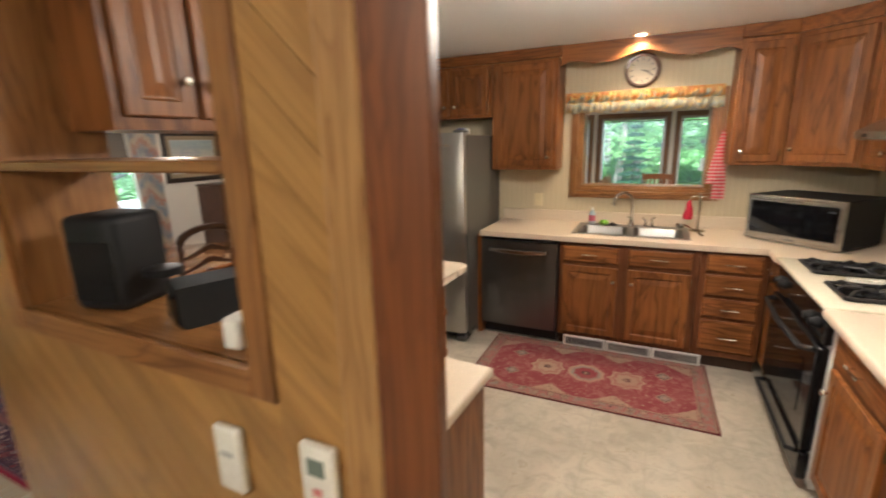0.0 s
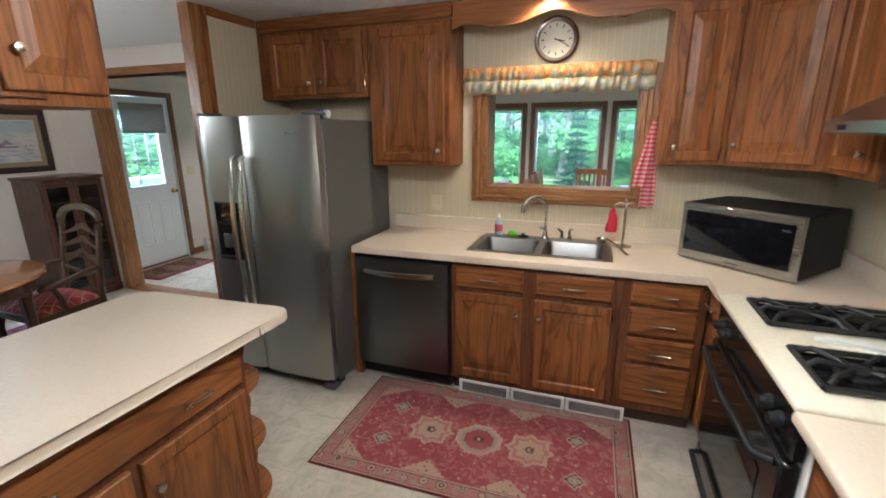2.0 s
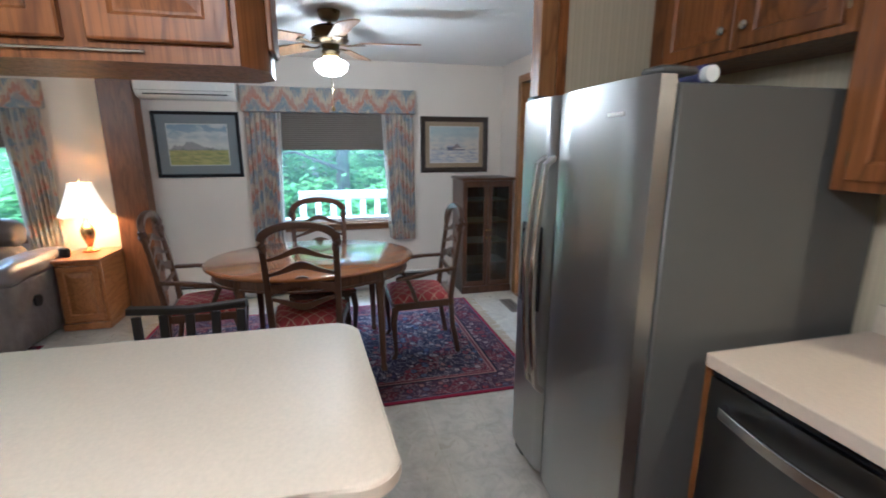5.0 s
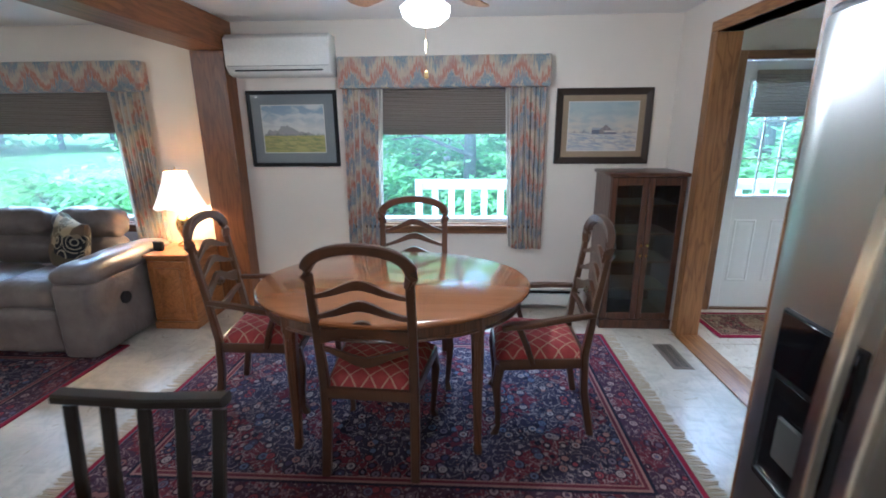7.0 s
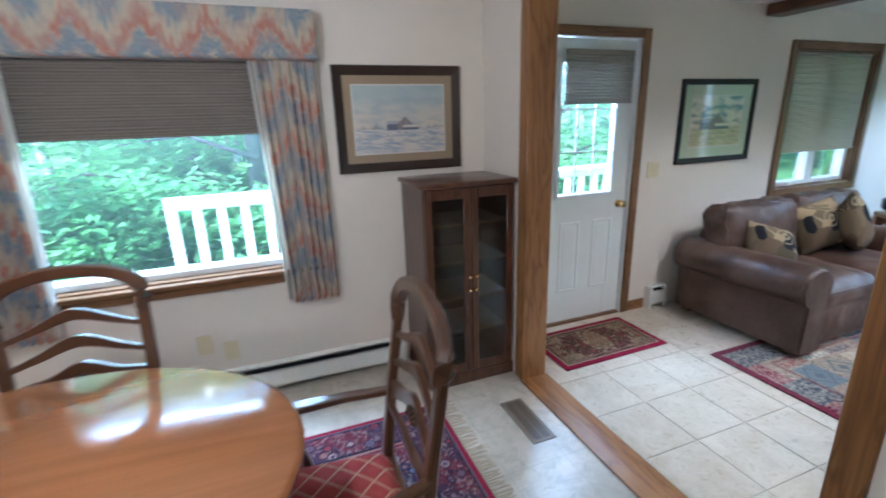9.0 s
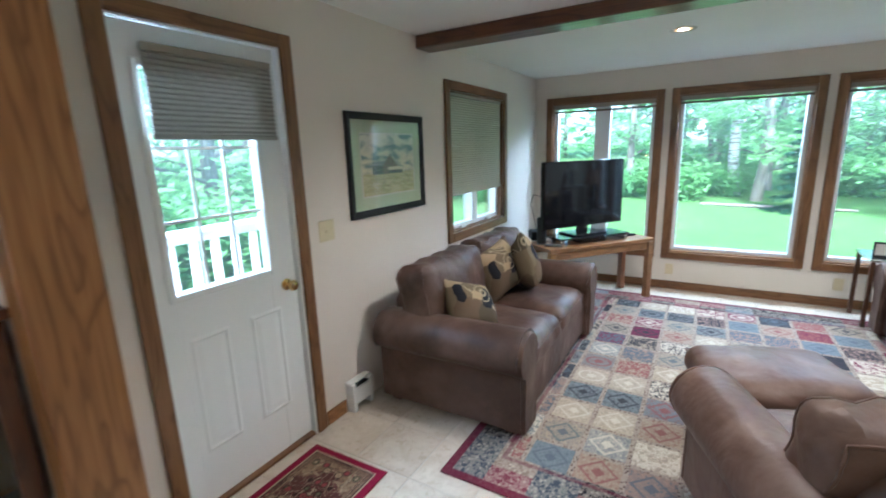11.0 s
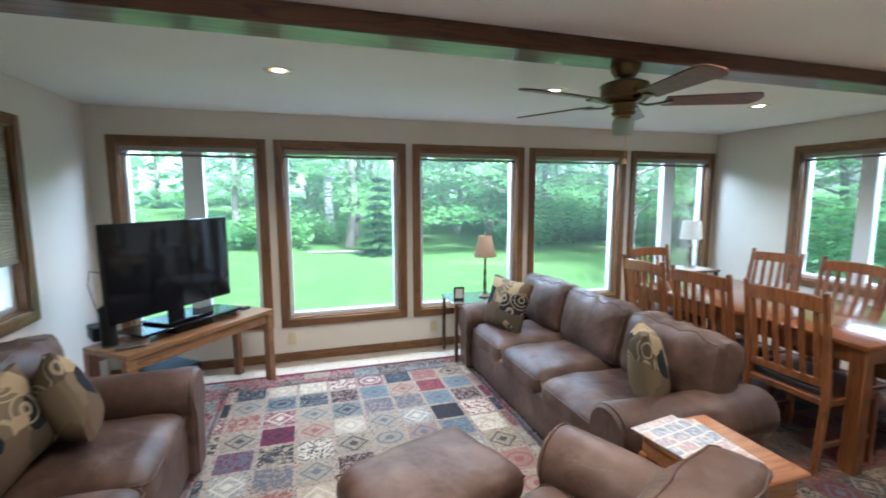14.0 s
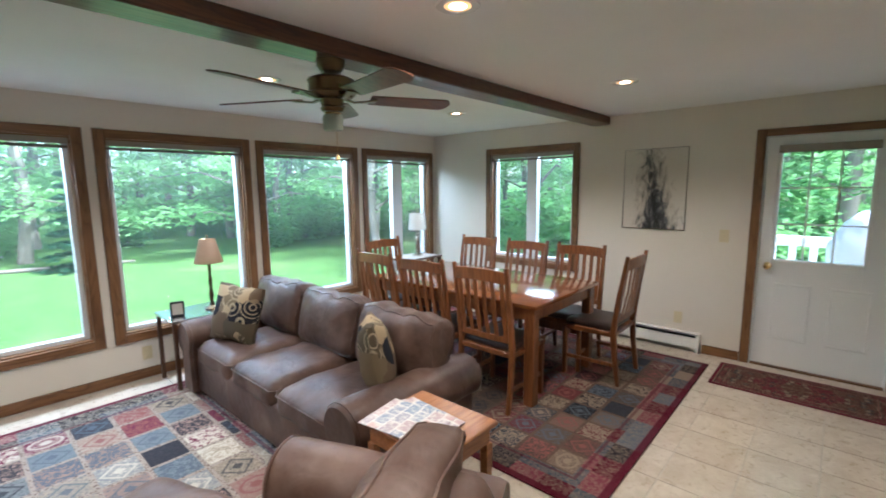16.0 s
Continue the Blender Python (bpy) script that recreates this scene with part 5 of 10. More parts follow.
def kitchen_cabinets():
    W, E, N, S = (-1, 0, 0), (1, 0, 0), (0, 1, 0), (0, -1, 0)
    # sink run, fronts to the south
    d = KY - FRONT - 0.001
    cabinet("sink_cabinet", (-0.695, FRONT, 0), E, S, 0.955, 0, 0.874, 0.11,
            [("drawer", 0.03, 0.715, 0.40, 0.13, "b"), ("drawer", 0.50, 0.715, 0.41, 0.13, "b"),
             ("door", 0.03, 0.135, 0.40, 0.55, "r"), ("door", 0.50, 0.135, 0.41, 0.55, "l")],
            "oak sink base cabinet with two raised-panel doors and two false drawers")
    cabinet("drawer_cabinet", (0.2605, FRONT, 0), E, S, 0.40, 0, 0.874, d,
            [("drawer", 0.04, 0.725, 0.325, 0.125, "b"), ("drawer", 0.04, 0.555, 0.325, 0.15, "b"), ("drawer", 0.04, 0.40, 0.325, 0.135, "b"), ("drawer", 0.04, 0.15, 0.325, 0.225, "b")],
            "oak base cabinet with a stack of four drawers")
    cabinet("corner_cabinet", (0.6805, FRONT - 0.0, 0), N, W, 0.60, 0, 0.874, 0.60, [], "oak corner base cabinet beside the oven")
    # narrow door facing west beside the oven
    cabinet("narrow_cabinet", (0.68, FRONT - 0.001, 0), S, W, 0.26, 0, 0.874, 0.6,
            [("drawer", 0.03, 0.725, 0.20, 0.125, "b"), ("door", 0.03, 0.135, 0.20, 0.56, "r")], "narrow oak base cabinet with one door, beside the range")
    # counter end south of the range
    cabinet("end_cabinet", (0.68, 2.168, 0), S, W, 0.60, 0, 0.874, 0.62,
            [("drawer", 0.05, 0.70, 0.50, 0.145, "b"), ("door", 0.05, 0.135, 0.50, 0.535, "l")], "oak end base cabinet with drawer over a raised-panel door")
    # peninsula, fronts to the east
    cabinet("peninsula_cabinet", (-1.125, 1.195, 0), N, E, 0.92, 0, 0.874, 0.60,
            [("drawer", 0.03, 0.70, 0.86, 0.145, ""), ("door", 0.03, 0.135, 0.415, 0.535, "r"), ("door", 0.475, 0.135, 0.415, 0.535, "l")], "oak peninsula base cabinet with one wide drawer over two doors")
    c = scene.objects["peninsula_cabinet"]
    for yy in (1.398, 1.875):
        bar_pull(c, -1.105, yy, 0.767, E, N)
    cabinet("south_cabinet", (-1.12, 1.15, 0), E, N, 0.59, 0, 0.874, 0.44, [], "oak base cabinet under the near counter")
    cabinet("south_corner_cabinet", (-1.84, 1.15, 0), E, N, 0.715, 0, 0.874, 0.44, [], "oak corner base cabinet of the peninsula")
    # rounded open shelves at the peninsula's end
    sh = thing("end_shelf", (0, 0, 0), 0, "rounded open oak end shelves at the peninsula", "shelf")
    for z in (0.10, 0.36, 0.62):
        pts = [(-1.72, 2.118), (-1.13, 2.118)] + [(-1.13 - 0.17 + 0.17 * math.cos(a), 2.118 + 0.17 * math.sin(a)) for a in np.linspace(0.15, 1.57, 8)] + [(-1.72, 2.288)]
        part("shelf", prism(B(), pts, z, z + 0.022, 0.006), oak_y, sh)
    for x, y in ((-1.25, 2.22), (-1.66, 2.22)):
        for za, zb in ((0.122, 0.36), (0.382, 0.62), (0.642, 0.873)):
            h = zb - za
            part("spindle", lathe(B(), [(0.012, 0), (0.018, h * 0.12), (0.010, h * 0.25), (0.020, h * 0.5), (0.010, h * 0.75), (0.018, h * 0.88), (0.012, h)], x, y, za, 12), oak, sh)
    part("plinth", box(B(), -1.72, -1.22, 2.117, 2.25, 0.0, 0.10), oak, sh)
    # wall cabinets, sink wall
    ud = 0.295
    uf = KY - ud
    cabinet("fridge_wall_cabinet", (-2.235, uf, 0), E, S, 0.860, 1.83, 2.26, ud - 0.001,
            [("door", 0.105, 1.855, 0.355, 0.38, "R"), ("door", 0.495, 1.855, 0.335, 0.38, "L")], "dark oak wall cabinet over the refrigerator with two doors", False)
    cabinet("wall_cabinet", (-1.37, uf, 0), E, S, 0.552, 1.388, 2.26, ud - 0.001,
            [("door", 0.05, 1.42, 0.465, 0.81, "R")], "oak wall cabinet with a single raised-panel door", False)
    cabinet("wall_cabinet", (0.395, uf, 0), E, S, 0.315, 1.425, 2.26, ud - 0.001,
            [("door", 0.03, 1.45, 0.255, 0.78, "L")], "narrow oak wall cabinet beside the pass-through window", False)
    # diagonal corner cabinet
    c = thing("corner_wall_cabinet", (0, 0, 0), 0, "diagonal oak corner wall cabinet", "cabinet")
    a, b = Vector((0.712, uf, 0)), Vector((1.03, 3.40, 0))
    part("body", prism(B(), [(0.7115, KY - 0.001), (0.7115, uf), (1.03, 3.40), (KX - 0.001, 3.40), (KX - 0.001, KY - 0.001)], 1.425, 2.26), oak, c)
    r = (b - a).normalized()
    o = Vector((r.y, -r.x, 0))
    m = face_frame(a, r, o)
    p = raised_door(c, m @ Matrix.Translation((0.02, 0.0005, 1.45)), (b - a).length - 0.04, 0.78, oak)
    q = a + r * 0.055 + o * 0.02 + Vector((0, 0, 1.53))
    disc_knob(p, q.x, q.y, q.z, o)
    # east wall cabinets
    cabinet("wall_cabinet", (1.03, 3.399, 0), S, W, 0.43, 1.425, 2.26, KX - 1.031, [("door", 0.09, 1.45, 0.32, 0.78, "R")], "oak wall cabinet on the range wall", False)
    cabinet("hood_cabinet", (1.03, 2.968, 0), S, W, 0.76, 1.745, 2.26, KX - 1.031,
            [("door", 0.025, 1.765, 0.345, 0.465, "R"), ("door", 0.385, 1.765, 0.345, 0.465, "L")], "short oak wall cabinet over the range hood with two doors", False)
    cabinet("wall_cabinet", (1.03, 2.207, 0), S, W, 0.62, 1.425, 2.26, KX - 1.031, [("door", 0.03, 1.45, 0.55, 0.78, "L")], "oak wall cabinet near the end of the range wall", False)
    # hanging cabinets over the peninsula
    c = thing("hanging_cabinet", (0, 0, 0), 0, "oak cabinet hung from the ceiling over the peninsula", "cabinet")
    z0, z1 = 1.69, ZC - 0.002
    part("body", prism(B(), [(-1.485, 0.7), (-1.485, 2.045), (-1.55, 2.095), (-1.71, 2.095), (-1.775, 2.045), (-1.775, 0.7)], z0, z1), oak, c)
    for y, wd, hd in ((0.73, 0.22, "R"), (0.98, 0.345, "L"), (1.37, 0.344, "R"), (1.758, 0.275, "L")):
        m = face_frame((-1.485, y, 0), N, E)
        p = raised_door(c, m @ Matrix.Translation((0, 0.0005, z0 + 0.04)), wd, 0.55, oak)
        kx = y + (0.04 if hd == "L" else wd - 0.03)
        disc_knob(p, -1.465, kx, z0 + 0.15, E)
    for y, wd, hd in ((0.73, 0.22, "R"), (0.98, 0.345, "L"), (1.37, 0.344, "R"), (1.758, 0.275, "L")):
        m = face_frame((-1.775, y + wd, 0), S, W)
        p = raised_door(c, m @ Matrix.Translation((0, 0.0005, z0 + 0.05)), wd, 0.53, oak)
    bm = B()
    box(bm, -1.70, -1.56, 2.0955, 2.11, z0 + 0.05, z0 + 0.56, 0.004)
    part("end_panel", bm, oak, c)
    part("light_strip", box(B(), -1.484, -1.474, 1.15, 1.86, z0 + 0.018, z0 + 0.024, 0.002), bright_steel, c, "thin bright strip under the doors")
    # cornice along the ceiling
    bm = B()
    box(bm, -2.222, -0.80, uf - 0.02, uf + 0.02, 2.2605, ZC - 0.001, 0.006)
    box(bm, 0.39, 0.72, uf - 0.02, uf + 0.02, 2.2605, ZC - 0.001, 0.006)
    structure("trim", bm, oak_x)
    bm = prism(B(), [(0.70, uf - 0.02), (1.01, 3.385), (1.01, 1.55), (1.05, 1.55), (1.05, 3.40), (0.73, uf + 0.02)], 2.2605, ZC - 0.001)
    structure("trim", bm, oak_y)
    # scalloped valance over the sink with the lamp behind it
    pts = [(-0.805, ZC - 0.002), (-0.805, 2.19)]
    for i in range(25):
        u = i / 24
        x = -0.74 + u * 1.07
        s = 2.20 + 0.035 * math.cos((u - 0.5) * 2 * math.pi * 2.0) * (1 - abs(u - 0.5)) + 0.02 * (1 if 0.2 < u < 0.8 else 0)
        pts.append((x, s))
    pts += [(0.395, 2.19), (0.395, ZC - 0.002)]
    v = single("sink_valance_board", prism(B(), pts, uf, uf + 0.02, axis="y"), oak_x, "scalloped oak valance board over the sink window", "trim", smooth=False)
    structure("trim", box(B(), -2.2355, -2.218, 3.2505, uf - 0.02, ZC - 0.05, ZC - 0.001, 0.004), oak_y)


def counters():
    def slab(name, pts, label, bev=0.012):
        return single(name, prism(B(), pts, 0.8745, 0.914, bev, 3), counter, label, "worktop")
    hx0, hx1, hy0, hy1 = -0.60, 0.17, 3.46, 3.86
    c = thing("worktop", (0, 0, 0), 0, "cream laminate worktop along the sink wall with an upstand", "worktop")
    part("top_left", prism(B(), [(hx0, 3.295), (hx0, KY - 0.021), (-1.345, KY - 0.021), (-1.345, 3.295)][::-1], 0.8745, 0.914), counter, c)
    part("top_corner", prism(B(), [(hx1, KY - 0.021), (hx1, 3.295), (0.635, 3.295), (0.635, 3.07), (KX - 0.021, 3.07), (KX - 0.021, KY - 0.021)], 0.8745, 0.914), counter, c)
    part("top_front", box(B(), hx0, hx1, 3.295, hy0, 0.8745, 0.914), counter, c)
    part("top_rear", box(B(), hx0, hx1, hy1, KY - 0.021, 0.8745, 0.914), counter, c)
    bm = B()
    bar(bm, [(-1.345, 3.297, 0.893), (0.637, 3.297, 0.893)], 0.012, 0.041, (0, 1, 0))
    part("front_edge", bm, counter, c)
    bm = B()
    box(bm, -1.345, KX - 0.001, KY - 0.020, KY - 0.001, 0.8745, 1.01, 0.004)
    box(bm, KX - 0.020, KX - 0.001, 1.50, KY - 0.021, 0.8745, 1.01, 0.004)
    part("upstand", bm, counter, c)
    slab("worktop", [(0.615, 2.17), (0.605, 1.51), (0.66, 1.46), (KX - 0.021, 1.46), (KX - 0.021, 2.17)][::-1], "cream laminate worktop at the end of the range wall")
    arc = lambda cx, cy, r, a0, a1, n=8: [(cx + r * math.cos(radians(a)), cy + r * math.sin(radians(a))) for a in np.linspace(a0, a1, n)]
    pts = [(-0.53, 0.705), (-0.505, 1.165)] + [(-1.095, 1.175)] + [(-1.055, 2.16)] + arc(-1.13, 2.25, 0.085, -20, 75, 7) + arc(-1.765, 2.195, 0.095, 94, 178, 6) + [(-1.86, 0.705)]
    pw = thing("peninsula_worktop", (0, 0, 0), 0, "cream laminate peninsula worktop with rounded end", "worktop")
    part("top", prism(B(), pts[::-1], 0.8745, 0.914, 0.012, 3), counter, pw)
    band = [(x, y, 0.8935) for x, y in pts[3:]]
    part("edge_band", bar(B(), band, 0.028, 0.003, (0, 0, 1)), counter, pw)
    part("band_joint", box(B(), -1.0475, -1.0440, 2.13, 2.132, 0.879, 0.909), kick, pw, "dark joint of the edge band")


def sink():
    s = thing("sink", (0, 0, 0), 0, "stainless steel double-bowl kitchen sink", "sink")
    x0, x1, y0, y1 = -0.63, 0.20, 3.42, 3.90
    bm = B()
    ins = [(-0.585, -0.235), (-0.195, 0.155)]
    yb0, yb1 = 3.455, 3.80
    z = 0.9185
    # rim made of strips round the bowls
    for a, b, c, d in ((x0, x1, y0, yb0), (x0, x1, yb1, y1), (x0, ins[0][0], yb0, yb1), (ins[0][1], ins[1][0], yb0, yb1), (ins[1][1], x1, yb0, yb1)):
        box(bm, a, b, c, d, 0.9145, z)
    part("rim", bm, sink_steel, s)
    for a, b in ins:
        bm = B()
        rings = []
        for o, zz in ((0.0, z - 0.001), (0.008, z - 0.012), (0.016, 0.80), (0.035, 0.765), (0.06, 0.757)):
            pts = []
            for cx, cy, a0 in ((b - 0.05, yb1 - 0.05, 0), (a + 0.05, yb1 - 0.05, 90), (a + 0.05, yb0 + 0.05, 180), (b - 0.05, yb0 + 0.05, 270)):
                for t in range(5):
                    an = radians(a0 + t * 22.5)
                    r = max(0.05 - o, 0.004)
                    ox, oy = (max(o - 0.046, 0)) * (-1 if a0 in (0, 270) else 1), (max(o - 0.046, 0)) * (-1 if a0 in (0, 90) else 1)
                    pts.append(bm.verts.new((cx + ox + r * math.cos(an), cy + oy + r * math.sin(an), zz)))
            rings.append(pts)
        for p, q in zip(rings, rings[1:]):
            for i in range(len(p)):
                bm.faces.new((p[i], p[(i + 1) % len(p)], q[(i + 1) % len(q)], q[i]))
        bm.faces.new(rings[-1])
        part("bowl", bm, sink_steel, s)
        part("drain", lathe(B(), [(0.001, 0.004), (0.03, 0.004), (0.042, 0.006), (0.044, 0.001)], (a + b) / 2, (yb0 + yb1) / 2, 0.757, 18), chrome, s)
    f = thing("kitchen_tap", (-0.215, 3.855, 0.918), 0, "chrome gooseneck kitchen tap", "tap")
    part("base", lathe(B(), [(0.03, 0), (0.028, 0.01), (0.016, 0.03), (0.015, 0.06)], n=16), chrome, f)
    arch = [(-0.082 + 0.082 * math.cos(a), 0.195 + 0.082 * math.sin(a)) for a in np.linspace(0, 2.75, 12)]
    pts = [(0, 0, 0.05), (0, 0, 0.17)] + [(q * 0.85, q * 0.5, z) for q, z in arch]
    end = pts[-1]
    part("spray_head", lathe(B(), [(0.010, 0.05), (0.013, 0.02), (0.016, 0.0), (0.012, -0.004), (0.001, -0.004)], end[0] - 0.004, end[1] - 0.003, end[2] - 0.045, 14), chrome, f)
    part("spout", tube(B(), pts, 0.011, 12), chrome, f)
    part("lever", tube(B(), [(0, 0, 0.055), (0.0, -0.02, 0.07), (-0.03, -0.055, 0.085)], [0.009, 0.006, 0.005], 8), chrome, f)
    g = thing("sink_sprayer", (-0.06, 3.865, 0.918), 0, "chrome filtered-water tap and side sprayer", "tap")
    part("stem", lathe(B(), [(0.02, 0), (0.018, 0.012), (0.009, 0.03), (0.009, 0.075)], n=12), chrome, g)
    part("nozzle", tube(B(), [(0, 0, 0.07), (0.01, -0.03, 0.085), (0.02, -0.07, 0.085)], [0.008, 0.007, 0.006], 8), chrome, g)
    part("handle", tube(B(), [(-0.05, 0, 0), (-0.05, 0, 0.05), (-0.075, -0.02, 0.075)], [0.014, 0.011, 0.006], 8), chrome, g)
    b = thing("soap_bottle", (-0.53, 3.875, 0.9185), 0, "clear blue dish soap bottle beside the sink", "bottle")
    part("bottle", lathe(B(), [(0.026, 0), (0.028, 0.01), (0.028, 0.08), (0.02, 0.10), (0.010, 0.112), (0.010, 0.118)], n=16), plain("soap_blue", (0.42, 0.52, 0.62), 0.15), b)
    part("label_band", lathe(B(), [(0.0285, 0.025), (0.0288, 0.03), (0.0288, 0.07), (0.0285, 0.075)], n=16), plain("soap_label", (0.5, 0.10, 0.16), 0.4), b, "red and white label")
    part("cap", lathe(B(), [(0.011, 0.118), (0.011, 0.135), (0.004, 0.14), (0.004, 0.15)], n=12), white_vinyl, b)
    sp = single("scrubber", lathe(B(), [(0.001, 0), (0.034, 0.002), (0.038, 0.018), (0.028, 0.036), (0.001, 0.042)], n=16), plain("lime_scrubber", (0.22, 0.50, 0.05), 0.8, bumpy=0.8, scale=200), "lime green dish scrubber", "scrubber", loc=(-0.43, 3.86, 0.9185))
    single("sink_stopper", lathe(B(), [(0.036, 0), (0.038, 0.006), (0.012, 0.012), (0.012, 0.022), (0.001, 0.024)], n=16), black_matt, "black rubber sink stopper", "sink plug", loc=(-0.36, 3.86, 0.9185))
    t = thing("mug_tree", (0.26, 3.80, 0.914), 0, "satin metal utensil tree with a red cloth", "utensil stand")
    part("stand", lathe(B(), [(0.055, 0), (0.056, 0.006), (0.02, 0.014), (0.008, 0.02), (0.007, 0.28), (0.012, 0.285), (0.004, 0.30)], n=18), nickel, t)
    for s in (-1, 1):
        part("arm", tube(B(), [(0, 0, 0.26), (0.03 * s, 0, 0.275), (0.06 * s, 0, 0.26), (0.072 * s, 0, 0.235), (0.085 * s, 0, 0.245)], 0.004, 8), nickel, t)
    bm = lathe(B(), [(0.006, 0.24), (0.016, 0.22), (0.026, 0.17), (0.036, 0.12), (0.032, 0.09), (0.004, 0.085)], -0.07, 0, 0, 12)
    for v in bm.verts:
        v.co.x += 0.004 * math.sin(v.co.z * 190)
        v.co.y *= 0.6
    part("cloth", bm, plain("red_cloth", (0.45, 0.015, 0.04), 0.9, bumpy=0.5, scale=150), t, "crimson cloth")
    l = thing("ladle", (0.14, 3.74, 0.9185), 20, "stainless steel ladle leaning in the sink corner", "ladle")
    part("bowl", lathe(B(), [(0.001, 0.0), (0.022, 0.006), (0.034, 0.024), (0.036, 0.034), (0.034, 0.034), (0.03, 0.022), (0.001, 0.004)], 0, 0, 0.02, 14), bright_steel, l)
    part("handle", bar(B(), [(0.03, 0, 0.05), (0.06, -0.08, 0.03), (0.07, -0.22, 0.006)], [0.014, 0.016, 0.022], 0.003), bright_steel, l)
    # dish towel on a hook
    h = thing("dish_towel", (0.385, KY - 0.001, 0), 0, "pink and red striped dish towel hung from an oak hook", "towel")
    part("hook_board", box(B(), -0.025, 0.02, -0.014, 0, 1.60, 1.69, 0.004), trim_z, h)
    part("hook", tube(B(), [(0, -0.012, 1.66), (0, -0.06, 1.66), (0, -0.065, 1.69)], 0.006, 8), trim_z, h)
    k = Net("striped_towel")
    co = k.coords()
    sp_ = k.n("SeparateXYZ", inputs={0: co})
    stp = k.math("FRACT", k.math("MULTIPLY", sp_.outputs[2], 38.0))
    towel = k.done(k.mix(k.math("GREATER_THAN", stp, 0.5), (0.62, 0.10, 0.14), (0.66, 0.42, 0.40)), 0.95, 0, 0.1)
    for x0, n, zt, zb, dx in ((-0.012, 1, 1.655, 1.27, -0.045), (0.0, 2, 1.65, 1.15, -0.005)):
        def fn(u, v, x0=x0, zt=zt, zb=zb, dx=dx, n=n):
            spread = 0.14 + 0.80 * min(1, v * 1.25)
            x = x0 + (u - 0.5) * 0.085 * spread + dx * v
            y = -0.055 + 0.016 * math.sin(u * 11 + n * 2 + v) * spread + 0.012 * (n - 1)
            return (x, y, zt + (zb - zt) * v + 0.03 * abs(u - 0.5) * (1 - v))
        part("fold", grid_sheet(B(), fn, 16, 14, 0.004), towel, h)


def fridge():
    f = thing("refrigerator", (0, 0, 0), 0, "stainless side-by-side refrigerator with water dispenser", "refrigerator")
    x0, x1, yf = -2.222, -1.388, 3.045
    zt = 1.70
    part("body", box(B(), x0 + 0.022, x1, 3.13, 3.935, 0.045, 1.68, 0.006), grey_side, f)
    part("base_grille", box(B(), x0 + 0.01, x1 - 0.005, 3.12, 3.20, 0.015, 0.09, 0.004), black_matt, f)
    for x in (x0 + 0.05, x1 - 0.05):
        part("foot", box(B(), x - 0.045, x + 0.045, 3.075, 3.16, 0.0, 0.05, 0.012), grey_side, f)
    xs = x0 + 0.314

    def fdoor(a, b, nm):
        n = 12
        pts = []
        for i in range(n + 1):
            u = i / n
            pts.append((a + (b - a) * u, yf + 0.010 * (2 * u - 1) ** 2 + (0.012 if i in (0, n) else 0)))
        pts += [(b, 3.118), (a, 3.118)]
        return part(nm, prism(B(), pts, 0.085, zt, 0.003), steel_v, f, "brushed stainless door")
    dl = fdoor(x0, xs - 0.003, "freezer_door")
    dr = fdoor(xs + 0.003, x1 + 0.0, "fridge_door")
    for x, own in ((xs - 0.032, dl), (xs + 0.034, dr)):
        pts = [(x, yf - 0.012, 1.475), (x, yf - 0.045, 1.45)] + [(x, yf - 0.045 - 0.032 * math.sin(math.pi * u), 1.45 - 0.90 * u) for u in np.linspace(0.1, 0.9, 9)] + [(x, yf - 0.045, 0.55), (x, yf - 0.012, 0.52)]
        part("handle", bar(B(), pts, 0.028, 0.020), bright_steel, own, "curved steel door handle")
    dx0, dx1 = x0 + 0.075, x0 + 0.245
    part("dispenser_frame", box(B(), dx0 - 0.006, dx1 + 0.006, yf - 0.004, yf + 0.01, 0.83, 1.195, 0.004), black_matt, dl)
    part("dispenser_panel", box(B(), dx0, dx1, yf - 0.007, yf - 0.003, 1.07, 1.19, 0.002), black_glass, dl)
    part("dispenser_recess", box(B(), dx0 + 0.012, dx1 - 0.012, yf - 0.0065, yf - 0.0035, 0.845, 1.06, 0.001), black_gloss, dl)
    part("paddle", box(B(), dx0 + 0.05, dx1 - 0.05, yf - 0.016, yf - 0.006, 0.91, 1.0, 0.004), grey_side, dl)
    part("drip_tray", box(B(), dx0 + 0.012, dx1 - 0.012, yf - 0.014, yf - 0.006, 0.845, 0.858, 0.002), steel_dark, dl)
    part("badge", box(B(), x1 - 0.19, x1 - 0.11, yf - 0.001, yf + 0.006, 1.60, 1.612), bright_steel, dr)
    for x in (x0 + 0.04, x1 - 0.05):
        part("hinge_cover", box(B(), x - 0.045, x + 0.045, 3.07, 3.19, 1.70, 1.722, 0.008), grey_side, f)
    # small bits on top
    j = thing("small_jar", (-1.47, 3.26, 1.681), 0, "small white and navy jar on top of the refrigerator", "jar")
    bm = tube(B(), [(-0.05, 0, 0.03), (0.02, 0, 0.03)], 0.028, 14)
    part("jar", bm, plain("navy_label", (0.05, 0.05, 0.16), 0.3), j)
    part("lid", tube(B(), [(0.0205, 0, 0.03), (0.045, 0, 0.03)], 0.023, 14), white_enamel, j)


